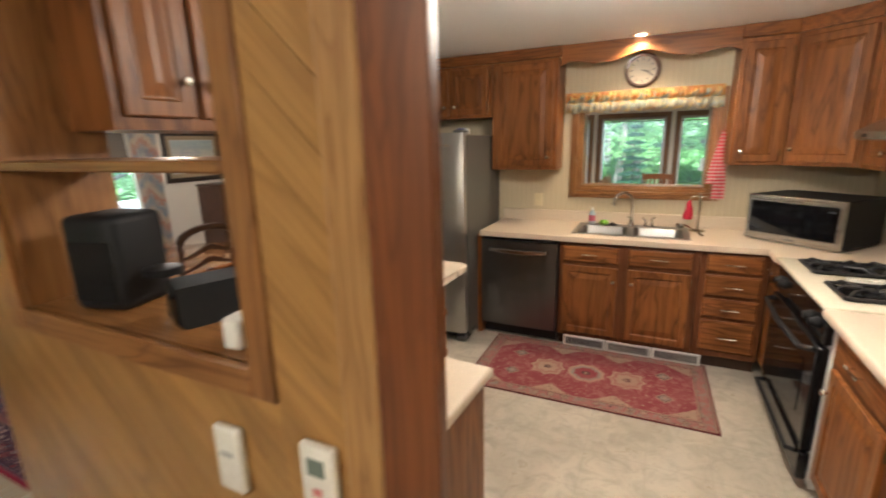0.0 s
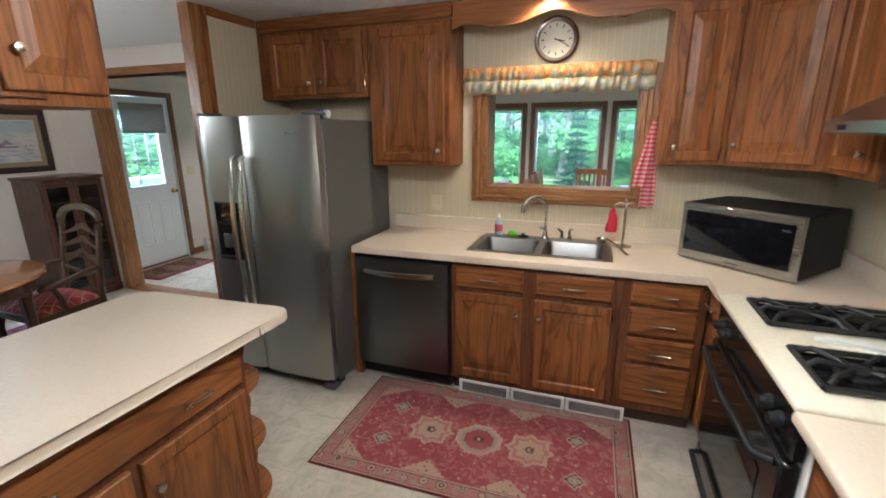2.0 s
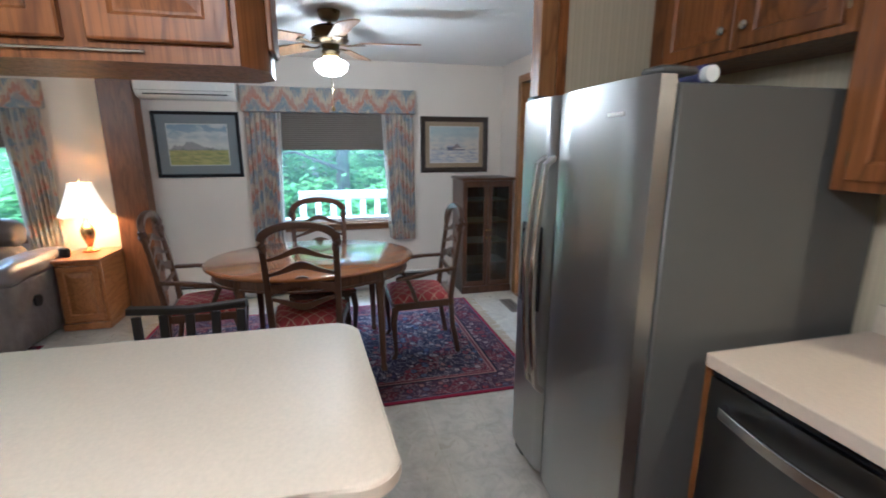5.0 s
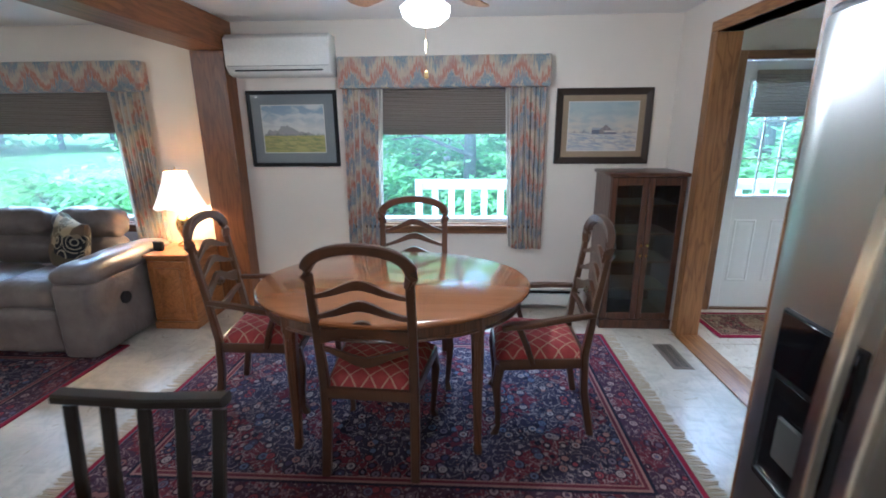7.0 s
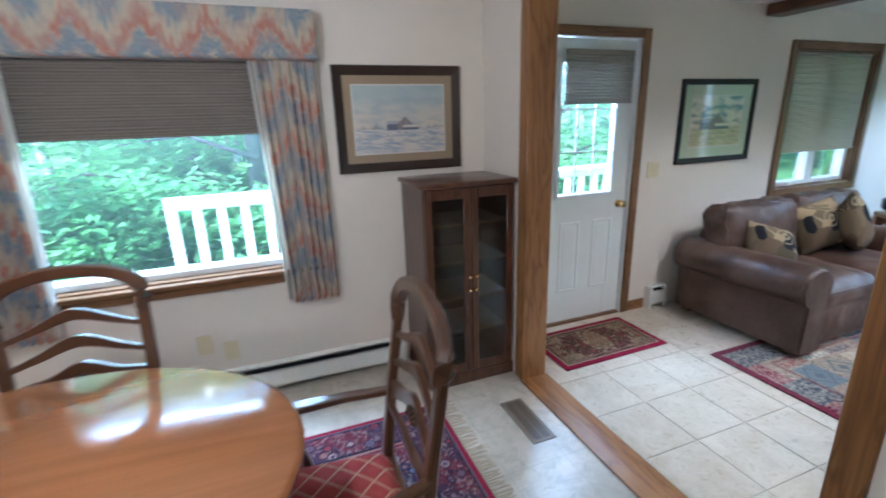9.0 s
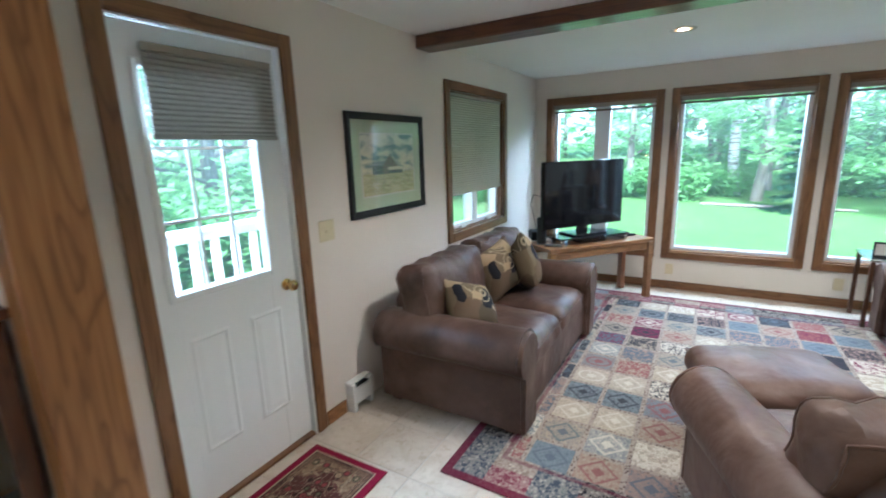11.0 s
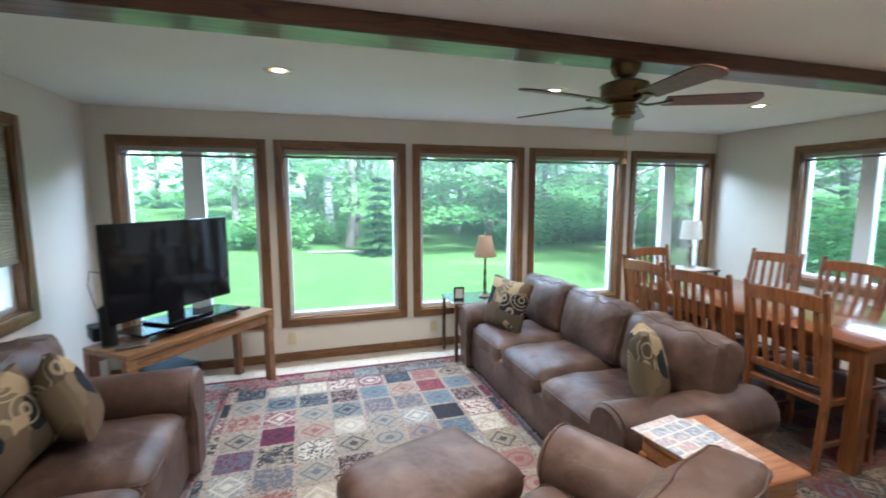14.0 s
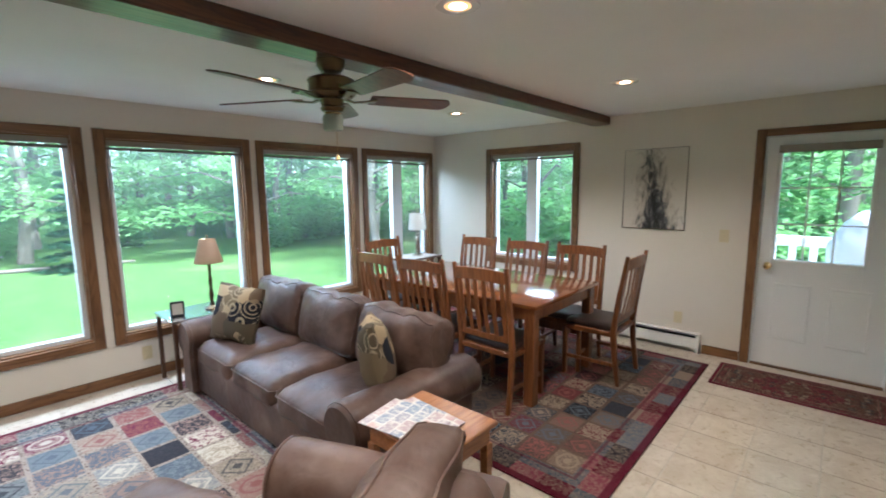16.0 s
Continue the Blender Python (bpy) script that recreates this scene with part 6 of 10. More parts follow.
def dishwasher():
    d = thing("dishwasher", (0, 0, 0), 0, "slate stainless dishwasher with bar handle", "dishwasher")
    x0, x1 = -1.335, -0.712
    part("body", box(B(), x0 + 0.008, x1 + 0.010, 3.36, 3.94, 0.02, 0.872), black_matt, d)
    n = 8
    pts = [(x0 + (x1 - x0) * i / n, FRONT - 0.028 + 0.006 * (2 * i / n - 1) ** 2) for i in range(n + 1)] + [(x1, FRONT + 0.028), (x0, FRONT + 0.028)]
    p = part("door", prism(B(), pts, 0.115, 0.842, 0.003), steel_dark, d)
    part("control_strip", box(B(), x0, x1, FRONT - 0.02, FRONT + 0.028, 0.845, 0.866, 0.002), black_gloss, d)
    pts = [(x0 + 0.07, FRONT - 0.03, 0.77)] + [(x0 + 0.07 + (x1 - x0 - 0.14) * u, FRONT - 0.055 - 0.022 * math.sin(math.pi * u), 0.77 - 0.006 * math.sin(math.pi * u)) for u in np.linspace(0.02, 0.98, 10)] + [(x1 - 0.07, FRONT - 0.03, 0.77)]
    part("handle", bar(B(), pts, 0.034, 0.014, (0, 0, 1)), bright_steel, p, "bright steel bar handle")
    part("toe_plate", box(B(), x0 + 0.01, x1 - 0.01, 3.385, 3.40, 0.01, 0.11), black_matt, d)
    structure("filler", box(B(), x0 - 0.045, x0 - 0.004, FRONT + 0.002, 3.94, 0.0, 0.873), oak)


def cooktop():
    r = thing("range", (0, 0, 0), 0, "cream gas range with black oven door and cast-iron grates", "range")
    x0, x1, y0, y1 = 0.66, 1.31, 2.176, 3.066
    part("body", box(B(), x0 + 0.02, x1, y0 + 0.002, y1 - 0.002, 0.03, 0.893, 0.003), white_enamel, r)
    part("cooktop_plate", box(B(), x0 - 0.035, 1.255, y0, y1 - 0.0, 0.8935, 0.921, 0.009, 3), enamel, r, "cream enamel cooktop")
    part("oven_door", box(B(), x0 - 0.03, x0 + 0.019, y0 + 0.03, y1 - 0.03, 0.20, 0.72, 0.008), black_gloss, r, "glossy black oven door")
    part("oven_window", box(B(), x0 - 0.0325, x0 - 0.0302, y0 + 0.16, y1 - 0.16, 0.33, 0.60), black_glass, r)
    part("control_panel", box(B(), x0 - 0.02, x0 + 0.019, y0 + 0.02, y1 - 0.02, 0.735, 0.885, 0.008), black_gloss, r, "black control panel")
    part("storage_drawer", box(B(), x0 - 0.025, x0 + 0.019, y0 + 0.03, y1 - 0.03, 0.05, 0.19, 0.008), black_gloss, r)
    pts = [(x0 - 0.03, y0 + 0.08, 0.69), (x0 - 0.075, y0 + 0.10, 0.69), (x0 - 0.09, (y0 + y1) / 2, 0.685), (x0 - 0.075, y1 - 0.10, 0.69), (x0 - 0.03, y1 - 0.08, 0.69)]
    part("oven_handle", tube(B(), pts, 0.013, 10), black_matt, r, "black oven handle")
    pts = [(x0 - 0.025, y0 + 0.09, 0.165), (x0 - 0.06, y0 + 0.10, 0.165), (x0 - 0.06, y1 - 0.10, 0.165), (x0 - 0.025, y1 - 0.09, 0.165)]
    part("drawer_handle", tube(B(), pts, 0.012, 10), black_matt, r)
    for y in (y0 + 0.11, y0 + 0.20, y1 - 0.20, y1 - 0.11):
        bm = lathe(B(), [(0.026, 0), (0.024, 0.012), (0.019, 0.016), (0.017, 0.034), (0.002, 0.036)], n=16)
        q = Vector((0, 0, 1)).rotation_difference(Vector((-1, 0, 0)))
        bmesh.ops.transform(bm, matrix=Matrix.Translation((x0 - 0.02, y, 0.81)) @ q.to_matrix().to_4x4(), verts=bm.verts)
        part("knob", bm, black_matt, r, "black burner knob with chrome ring")
    # two grates, each across two burners, lying front to back
    for cy in (2.40, 2.84):
        g0, g1 = 0.715, 1.225
        hw = 0.125
        part("burner_tray", box(B(), g0 + 0.01, g1 - 0.01, cy - hw + 0.008, cy + hw - 0.008, 0.9212, 0.926, 0.003), black_gloss, r)
        for cx in (0.84, 1.10):
            part("burner", lathe(B(), [(0.055, 0), (0.055, 0.006), (0.035, 0.008), (0.035, 0.018), (0.03, 0.022), (0.001, 0.022)], cx, cy, 0.926, 18), iron, r)
        bm = B()
        zt = 0.949
        for a, b in (((g0, cy - hw), (g1, cy - hw)), ((g0, cy + hw), (g1, cy + hw)), ((g0, cy - hw), (g0, cy + hw)), ((g1, cy - hw), (g1, cy + hw)), (((g0 + g1) / 2, cy - hw), ((g0 + g1) / 2, cy + hw))):
            tube(bm, [(*a, 0.935), (*b, 0.935)], 0.009, 6)
        for cx in (0.84, 1.10):
            for an in (45, 135, 225, 315, 0, 180):
                c, s = math.cos(radians(an)), math.sin(radians(an))
                L = 0.15 if an % 90 else 0.125
                ex, ey = cx + c * L, cy + s * L
                ey = max(cy - hw, min(cy + hw, ey))
                tube(bm, [(ex, ey, 0.934), (cx + c * L * 0.8, cy + s * L * 0.8, 0.956), (cx + c * 0.03, cy + s * 0.03, zt)], [0.010, 0.009, 0.008], 6)
        part("grate", bm, iron, r, "black cast-iron grate")
    part("back_guard", prism(B(), [(1.26, 0.9), (1.245, 1.15), (1.262, 1.185), (1.305, 1.185), (1.305, 0.9)], y0 + 0.02, y1 - 0.02, 0.01, axis="y"), black_gloss, r, "black back guard with clock")
    part("display", prism(B(), [(1.2432, 1.02), (1.2435, 1.12), (1.2465, 1.12), (1.2465, 1.02)], 2.50, 2.74, axis="y"), plain("grey_display", (0.030, 0.032, 0.034), 0.2, 0.3), r)
    for y in (2.32, 2.42, 2.82, 2.92):
        bm = lathe(B(), [(0.022, 0), (0.02, 0.012), (0.002, 0.014)], n=14)
        q = Vector((0, 0, 1)).rotation_difference(Vector((-1, 0, 0)))
        bmesh.ops.transform(bm, matrix=Matrix.Translation((1.247, y, 1.07)) @ q.to_matrix().to_4x4(), verts=bm.verts)
        part("dial", bm, steel_dark, r)
    # spoon rest
    s = thing("spoon_rest", (0.95, 2.62, 0.9215), -8, "white ceramic spoon rest on the cooktop", "spoon rest")
    pts = [(0.10 + 0.055 * math.cos(a), 0.05 * math.sin(a)) for a in np.linspace(-2.4, 2.4, 14)] + [(-0.03, 0.014), (-0.12, 0.02), (-0.13, 0.0), (-0.12, -0.02), (-0.03, -0.014)]
    part("dish", prism(B(), pts, 0.0, 0.016, 0.006), white_enamel, s)
    # hood
    h = thing("range_hood", (0, 0, 0), 0, "brushed stainless under-cabinet range hood", "range hood")
    hx = 0.85
    prof = [(hx, 1.60), (hx, 1.635), (1.03, 1.742), (KX - 0.001, 1.742), (KX - 0.001, 1.60)]
    part("shell", prism(B(), prof, 2.208, 2.967, axis="y"), steel, h, smooth=False)
    part("underside", box(B(), hx + 0.02, KX - 0.02, 2.23, 2.945, 1.592, 1.5995), steel_dark, h)
    part("switch", box(B(), hx - 0.003, hx - 0.0003, 2.80, 2.86, 1.608, 1.624), black_matt, h)
    part("hood_front_strip", box(B(), 1.027, KX - 0.001, 2.208, 2.967, 1.7425, 1.7445), steel_dark, h)
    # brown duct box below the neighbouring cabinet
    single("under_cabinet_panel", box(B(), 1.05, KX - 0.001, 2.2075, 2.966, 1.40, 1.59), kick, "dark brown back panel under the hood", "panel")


def microwave():
    c, s = math.cos(radians(-40)), math.sin(radians(-40))
    m = thing("microwave", (0.765, 3.475, 0.914), -41, "stainless and black countertop microwave set across the corner", "microwave")
    w, d, h = 0.575, 0.47, 0.315
    # local: x along the front, y to the back
    part("body", box(B(), -w / 2, w / 2, 0.02, d, 0.012, h, 0.006), black_matt, m)
    part("front_frame", box(B(), -w / 2, w / 2, -0.006, 0.0195, 0.010, h + 0.002, 0.006), steel, m, "stainless front")
    part("door_glass", box(B(), -w / 2 + 0.028, w / 2 - 0.032, -0.010, -0.0062, 0.058, h - 0.038, 0.003), black_glass, m, "black glass door")
    part("door_mark", box(B(), w / 2 - 0.085, w / 2 - 0.05, -0.0112, -0.0102, h - 0.075, h - 0.066), plain("button_grey", (0.10, 0.10, 0.11), 0.4), m)
    part("badge", box(B(), -0.035, 0.035, -0.0075, -0.0061, 0.028, 0.038), steel_dark, m)
    for x in (-w / 2 + 0.04, w / 2 - 0.04):
        for y in (0.05, d - 0.05):
            part("foot", lathe(B(), [(0.015, 0), (0.015, 0.0125)], x, y, 0, 10), black_matt, m)


def kitchen_small():
    # clock
    c = thing("wall_clock", (-0.222, KY - 0.001, 2.148), 0, "round wall clock with a dark wooden rim and cream face", "clock")
    rot = Matrix.Rotation(radians(90), 4, "X")
    bm = lathe(B(), [(0.102, 0.0), (0.132, 0.0), (0.134, 0.02), (0.122, 0.036), (0.108, 0.034), (0.102, 0.02)], n=40)
    bmesh.ops.transform(bm, matrix=rot, verts=bm.verts)
    part("rim", bm, chair_dark, c, "dark wooden rim")
    bm = lathe(B(), [(0.103, 0.0), (0.103, 0.0215), (0.001, 0.0215)], n=40)
    bmesh.ops.transform(bm, matrix=rot, verts=bm.verts)
    part("face", bm, plain("clock_cream", (0.62, 0.57, 0.45), 0.5), c)
    bm = B()
    for i in range(12):
        a = radians(i * 30)
        g = bmesh.ops.create_cube(bm, size=1.0)["verts"]
        for v in g:
            v.co = Vector((v.co.x * 0.006, v.co.y * 0.002, v.co.z * 0.02 + 0.082))
        bmesh.ops.rotate(bm, verts=g, cent=(0, 0, 0), matrix=Matrix.Rotation(a, 3, "Y"))
    bmesh.ops.translate(bm, verts=bm.verts, vec=(0, -0.0232, 0))
    part("hour_marks", bm, black_matt, c)
    for L, w, a in ((0.055, 0.007, 105), (0.075, 0.005, 118)):
        bm = box(B(), -w / 2, w / 2, -0.0268, -0.0252, -0.012, L)
        bmesh.ops.rotate(bm, verts=bm.verts, cent=(0, 0, 0), matrix=Matrix.Rotation(radians(a), 3, "Y"))
        part("clock_hand_bar", bm, black_matt, c)
    # gathered valance
    v = thing("kitchen_valance", (0, 0, 0), 0, "gathered yellow and peach patterned fabric valance over the sink window", "valance")

    def fn(u, w):
        x = -0.80 + 1.155 * u
        env = 0.6 + 0.4 * math.sin(w * math.pi)
        puff = abs(math.sin(w * math.pi * 2.0)) ** 0.7
        y = KY - 0.040 - 0.009 * env * math.sin(u * 150 + 2 * math.sin(u * 23) + 3 * w) - 0.030 * puff - 0.004 * math.sin(u * 61 + 5 * w)
        return (x, y, 2.005 - 0.165 * w + 0.006 * math.sin(u * 70) * w)
    part("cloth", grid_sheet(B(), fn, 200, 16, 0.003), valance_cloth, v)
    part("rod", box(B(), -0.80, 0.355, KY - 0.035, KY - 0.001, 1.965, 1.985), white_vinyl, v)
    # outlet plates
    def plate(name, x, y, z, n, label, w=0.075, h=0.115, slots=1):
        p = thing(name, (0, 0, 0), 0, label, "electrical plate")
        q = {"-y": (x - w / 2, x + w / 2, y - 0.006, y - 0.0005), "+x": None}
        if n == "-y":
            part("plate", box(B(), x - w / 2, x + w / 2, y - 0.006, y - 0.0005, z - h / 2, z + h / 2, 0.003), ivory, p)
            for s in (-1, 1) if slots > 1 else (0,):
                part("toggle", box(B(), x - 0.012, x + 0.012, y - 0.010, y - 0.006, z + s * 0.026 - 0.014, z + s * 0.026 + 0.014, 0.003), ivory, p)
        else:
            sx = 1 if n == "+x" else -1
            a, b = sorted((x + sx * 0.0005, x + sx * 0.006))
            part("plate", box(B(), a, b, y - w / 2, y + w / 2, z - h / 2, z + h / 2, 0.003), ivory, p)
            a, b = sorted((x + sx * 0.006, x + sx * 0.010))
            for s in (-1, 1) if slots > 1 else (0,):
                part("toggle", box(B(), a, b, y - 0.010, y + 0.010, z + s * 0.026 - 0.012, z + s * 0.026 + 0.012, 0.003), ivory, p)
    plate("outlet", -1.02, KY, 1.10, "-y", "ivory outlet plate over the worktop", slots=2)
    plate("light_switch", WX, 5.46, 1.12, "+x", "ivory double light switch beside the door", 0.115, 0.115)
    plate("light_switch", EX, 5.345, 1.126, "-x", "ivory light switch beside the door")
    plate("outlet", EX, 5.68, 0.31, "-x", "ivory outlet near the baseboard heater", slots=2)
    plate("outlet", -3.55, NY, 0.215, "-y", "ivory outlet below the windows", slots=2)
    plate("outlet", -2.16, NY, 0.215, "-y", "ivory outlet below the windows", slots=2)
    plate("outlet", WX, 2.32, 0.36, "+x", "ivory outlet below the dining window", slots=2)
    plate("outlet", WX, 2.45, 0.30, "+x", "ivory outlet below the dining window", slots=2)
    # toe-kick register
    t = thing("toe_kick_vent", (0, 0, 0), 0, "white louvred toe-kick heating vent under the sink cabinet", "vent")
    for i in range(3):
        a = -0.64 + i * 0.325
        part("frame", box(B(), a, a + 0.32, 3.322, 3.332, 0.012, 0.098, 0.003), white_enamel, t)
        # dark bars laid on the solid frame imitate the shaded slots
        bm = B()
        for j in range(26):
            box(bm, a + 0.022 + j * 0.0108, a + 0.0305 + j * 0.0108, 3.3195, 3.3215, 0.026, 0.084)
        part("louvre", bm, steel_dark, t)
    # kitchen rug
    r = single("kitchen_rug", box(B(), -0.78, 0.78, -0.43, 0.43, 0.0, 0.007, 0.002), medallion_rug("kitchen_rug_wool", 0.78, 0.43),
               "red and beige patterned kitchen rug before the sink", "rug", loc=(-0.405, 2.92, 0.0005), rot=(0, 0, 0.8))


kitchen_cabinets()
counters()
sink()
fridge()
dishwasher()
cooktop()
microwave()
kitchen_small()


# ---- dining room ----
def pillow_mat():
    k = Net("abstract_pillow_cloth")
    co = k.coords()
    warp = k.n("VectorMath", op="ADD")
    k.put(warp.inputs[0], co), k.put(warp.inputs[1], k.scaled(k.noise(co, 5.0, 2, out=1), (0.09, 0.09, 0.09)))
    cell = k.n("TexVoronoi")
    k.put(cell.inputs["Vector"], warp.outputs[0])
    cell.inputs["Scale"].default_value = 6.5
    cell.distance = "CHEBYCHEV"
    s = k.n("SeparateXYZ", inputs={0: cell.outputs["Color"]})
    a = k.ramp(s.outputs[0], [(0.0, (0.018, 0.019, 0.024)), (0.24, (0.15, 0.115, 0.07)), (0.40, (0.085, 0.068, 0.045)), (0.60, (0.33, 0.25, 0.15)), (0.72, (0.12, 0.085, 0.055)), (0.86, (0.20, 0.15, 0.095))], True)
    d = k.voronoi(co, 6.5)
    rings = k.math("LESS_THAN", k.math("FRACT", k.math("MULTIPLY", d, 6.0)), 0.28)
    swirl = k.math("MULTIPLY", k.math("MULTIPLY", rings, k.math("LESS_THAN", d, 0.55)), k.math("GREATER_THAN", s.outputs[1], 0.72))
    col = k.mix(k.math("MULTIPLY", swirl, 0.75), a, (0.36, 0.30, 0.20))
    f = k.noise(co, 240, 2)
    k.bump(f, 0.4, 0.003)
    return k.done(col, 0.9, 0, 0.1)


RUG_GROUND = ((0.034, 0.028, 0.050), (0.105, 0.022, 0.034))
RUG_FLOWERS = ((0.32, 0.255, 0.24), (0.22, 0.045, 0.055), (0.105, 0.12, 0.18), (0.26, 0.14, 0.12), (0.13, 0.10, 0.13), (0.055, 0.045, 0.085))
pillow_cloth = pillow_mat()
k = Net("red_lattice_cloth")
co = k.coords()
sp = k.n("SeparateXYZ", inputs={0: co})
d1 = k.math("FRACT", k.math("MULTIPLY", k.math("ADD", sp.outputs[0], k.math("MULTIPLY", sp.outputs[1], 1.0)), 11.0))
d2 = k.math("FRACT", k.math("MULTIPLY", k.math("SUBTRACT", sp.outputs[0], k.math("MULTIPLY", sp.outputs[1], 1.0)), 11.0))
lat = k.math("MAXIMUM", k.math("LESS_THAN", d1, 0.10), k.math("LESS_THAN", d2, 0.10))
red_cloth = k.done(k.mix(k.math("MULTIPLY", lat, 0.8), k.mix(k.noise(co, 30, 4), (0.20, 0.022, 0.03), (0.34, 0.07, 0.06)), (0.40, 0.28, 0.18)), 0.85, 0, 0.15)


def ladder_chair(arms, label):
    """A ladder-back dining chair with a hooped top rail and an upholstered seat; faces -y, the back at +y."""
    c = thing("dining_chair", (0, 0, 0), 0, label, "chair", "ladder-back chairs round the dining table")
    w, d, sh = (0.50, 0.46, 0.45)
    hb = 1.06
    bw = 0.200

    def back_at(z):
        return 0.215 + 0.15 * max(0.0, (z - sh)) ** 1.15
    posts = []
    for s in (-1, 1):
        pts = [(s * bw * 1.02, 0.27, 0.0), (s * bw * 1.0, 0.225, 0.25), (s * bw, back_at(sh), sh), (s * bw * 1.02, back_at(0.7), 0.7), (s * (bw + 0.005), back_at(0.95), 0.95)]
        posts.append(part("post", bar(B(), pts, [0.040, 0.042, 0.042, 0.038, 0.036], [0.036, 0.036, 0.036, 0.030, 0.028]), chair_dark, c))
    # hooped top with rolled ends
    pts = []
    for i in range(21):
        a = math.pi * i / 20
        x = -math.cos(a) * (bw + 0.012)
        z = 0.965 + 0.118 * math.sin(a) ** 0.75
        pts.append((x, back_at(z) + 0.0, z))
    pts = [(-(bw - 0.004), back_at(0.915) + 0.0, 0.922)] + pts + [((bw - 0.004), back_at(0.915), 0.922)]
    n = len(pts)
    part("hoop", bar(B(), pts, [0.026, 0.052] + [0.052 - 0.010 * math.sin(math.pi * i / (n - 3)) for i in range(n - 2)][1:] + [0.026], 0.036, (0, 0, 1)), chair_dark, c)
    for z, amp, wd in ((0.905, 0.030, 0.036), (0.812, 0.030, 0.038), (0.712, 0.026, 0.058), (0.600, -0.026, 0.040)):
        m = 24
        bm = B()
        lo, hi = [], []
        for i in range(m + 1):
            u = -1 + 2 * i / m
            wave = amp * math.cos(u * math.pi) * (1 - 0.35 * abs(u)) - (amp * 0.3 if abs(u) > 0.75 else 0) * (abs(u) - 0.75) * 4
            th = wd * (0.75 + 0.35 * math.cos(u * math.pi) ** 2) if wd > 0.05 else wd * (0.8 + 0.3 * math.cos(u * math.pi))
            th = max(th, 0.018)
            x = u * (bw - 0.012)
            yb = back_at(z) + 0.022 * (1 - u * u) * 0.9
            row = []
            for dy, dz in ((-0.009, -th / 2), (0.009, -th / 2), (0.009, th / 2), (-0.009, th / 2)):
                row.append(bm.verts.new((x, yb + dy, z + wave + dz)))
            lo.append(row)
        for p, q in zip(lo, lo[1:]):
            for j in range(4):
                bm.faces.new((p[j], p[(j + 1) % 4], q[(j + 1) % 4], q[j]))
        bm.faces.new(lo[0][::-1]), bm.faces.new(lo[-1])
        part("slat", bm, chair_dark, c)
    # fan carving in the middle of the broad slat
    bm = B()
    yc, zc = back_at(0.712) + 0.008, 0.692
    for i in range(7):
        a = radians(20 + i * 23.3)
        tube(bm, [(0.010 * math.cos(a), yc, zc + 0.008 * math.sin(a)), (0.028 * math.cos(a), yc - 0.006, zc + 0.028 * math.sin(a)), (0.044 * math.cos(a), yc, zc + 0.044 * math.sin(a))], [0.004, 0.008, 0.005], 6)
    part("fan_carving", bm, chair_dark, c, "carved fan")
    # seat frame, pad
    seat = [(-0.205, 0.235), (0.205, 0.235), (0.250, -0.20), (0.20, -0.225), (-0.20, -0.225), (-0.250, -0.20)]
    part("seat_frame", prism(B(), seat[::-1], 0.375, 0.43, 0.008), chair_dark, c)
    bm = B()
    grid = []
    m = 12

    def sf(u, v):
        wv = 0.195 + 0.045 * (1 - v)
        x = (u * 2 - 1) * wv
        y = -0.215 + 0.43 * v
        e = (1 - (2 * u - 1) ** 6) * (1 - (2 * v - 1) ** 6)
        return (x, y, 0.43 + 0.045 * e ** 0.5 + 0.012 * (1 - (2 * u - 1) ** 2) * (1 - (2 * v - 1) ** 2))
    part("seat_pad", grid_sheet(bm, sf, 16, 16), red_cloth, c, "red lattice-woven seat pad")
    # cabriole front legs and side stretchers
    for s in (-1, 1):
        pts = [(s * 0.222, -0.195, 0.40), (s * 0.240, -0.215, 0.30), (s * 0.232, -0.205, 0.16), (s * 0.222, -0.20, 0.05), (s * 0.232, -0.22, 0.0)]
        part("front_leg", bar(B(), pts, [0.05, 0.044, 0.030, 0.026, 0.036], [0.05, 0.044, 0.030, 0.026, 0.04]), chair_dark, c)
    if arms:
        for s in (-1, 1):
            pts = [(s * 0.212, back_at(0.66), 0.665), (s * 0.245, 0.10, 0.655), (s * 0.275, -0.06, 0.635), (s * 0.27, -0.15, 0.625), (s * 0.262, -0.19, 0.61)]
            part("armrest", bar(B(), pts, [0.028, 0.034, 0.048, 0.05, 0.036], [0.026, 0.026, 0.028, 0.03, 0.028]), chair_dark, c)
            pts = [(s * 0.232, -0.04, 0.41), (s * 0.262, -0.075, 0.52), (s * 0.27, -0.12, 0.625)]
            part("arm_post", bar(B(), pts, 0.028, 0.028), chair_dark, c)
    return c


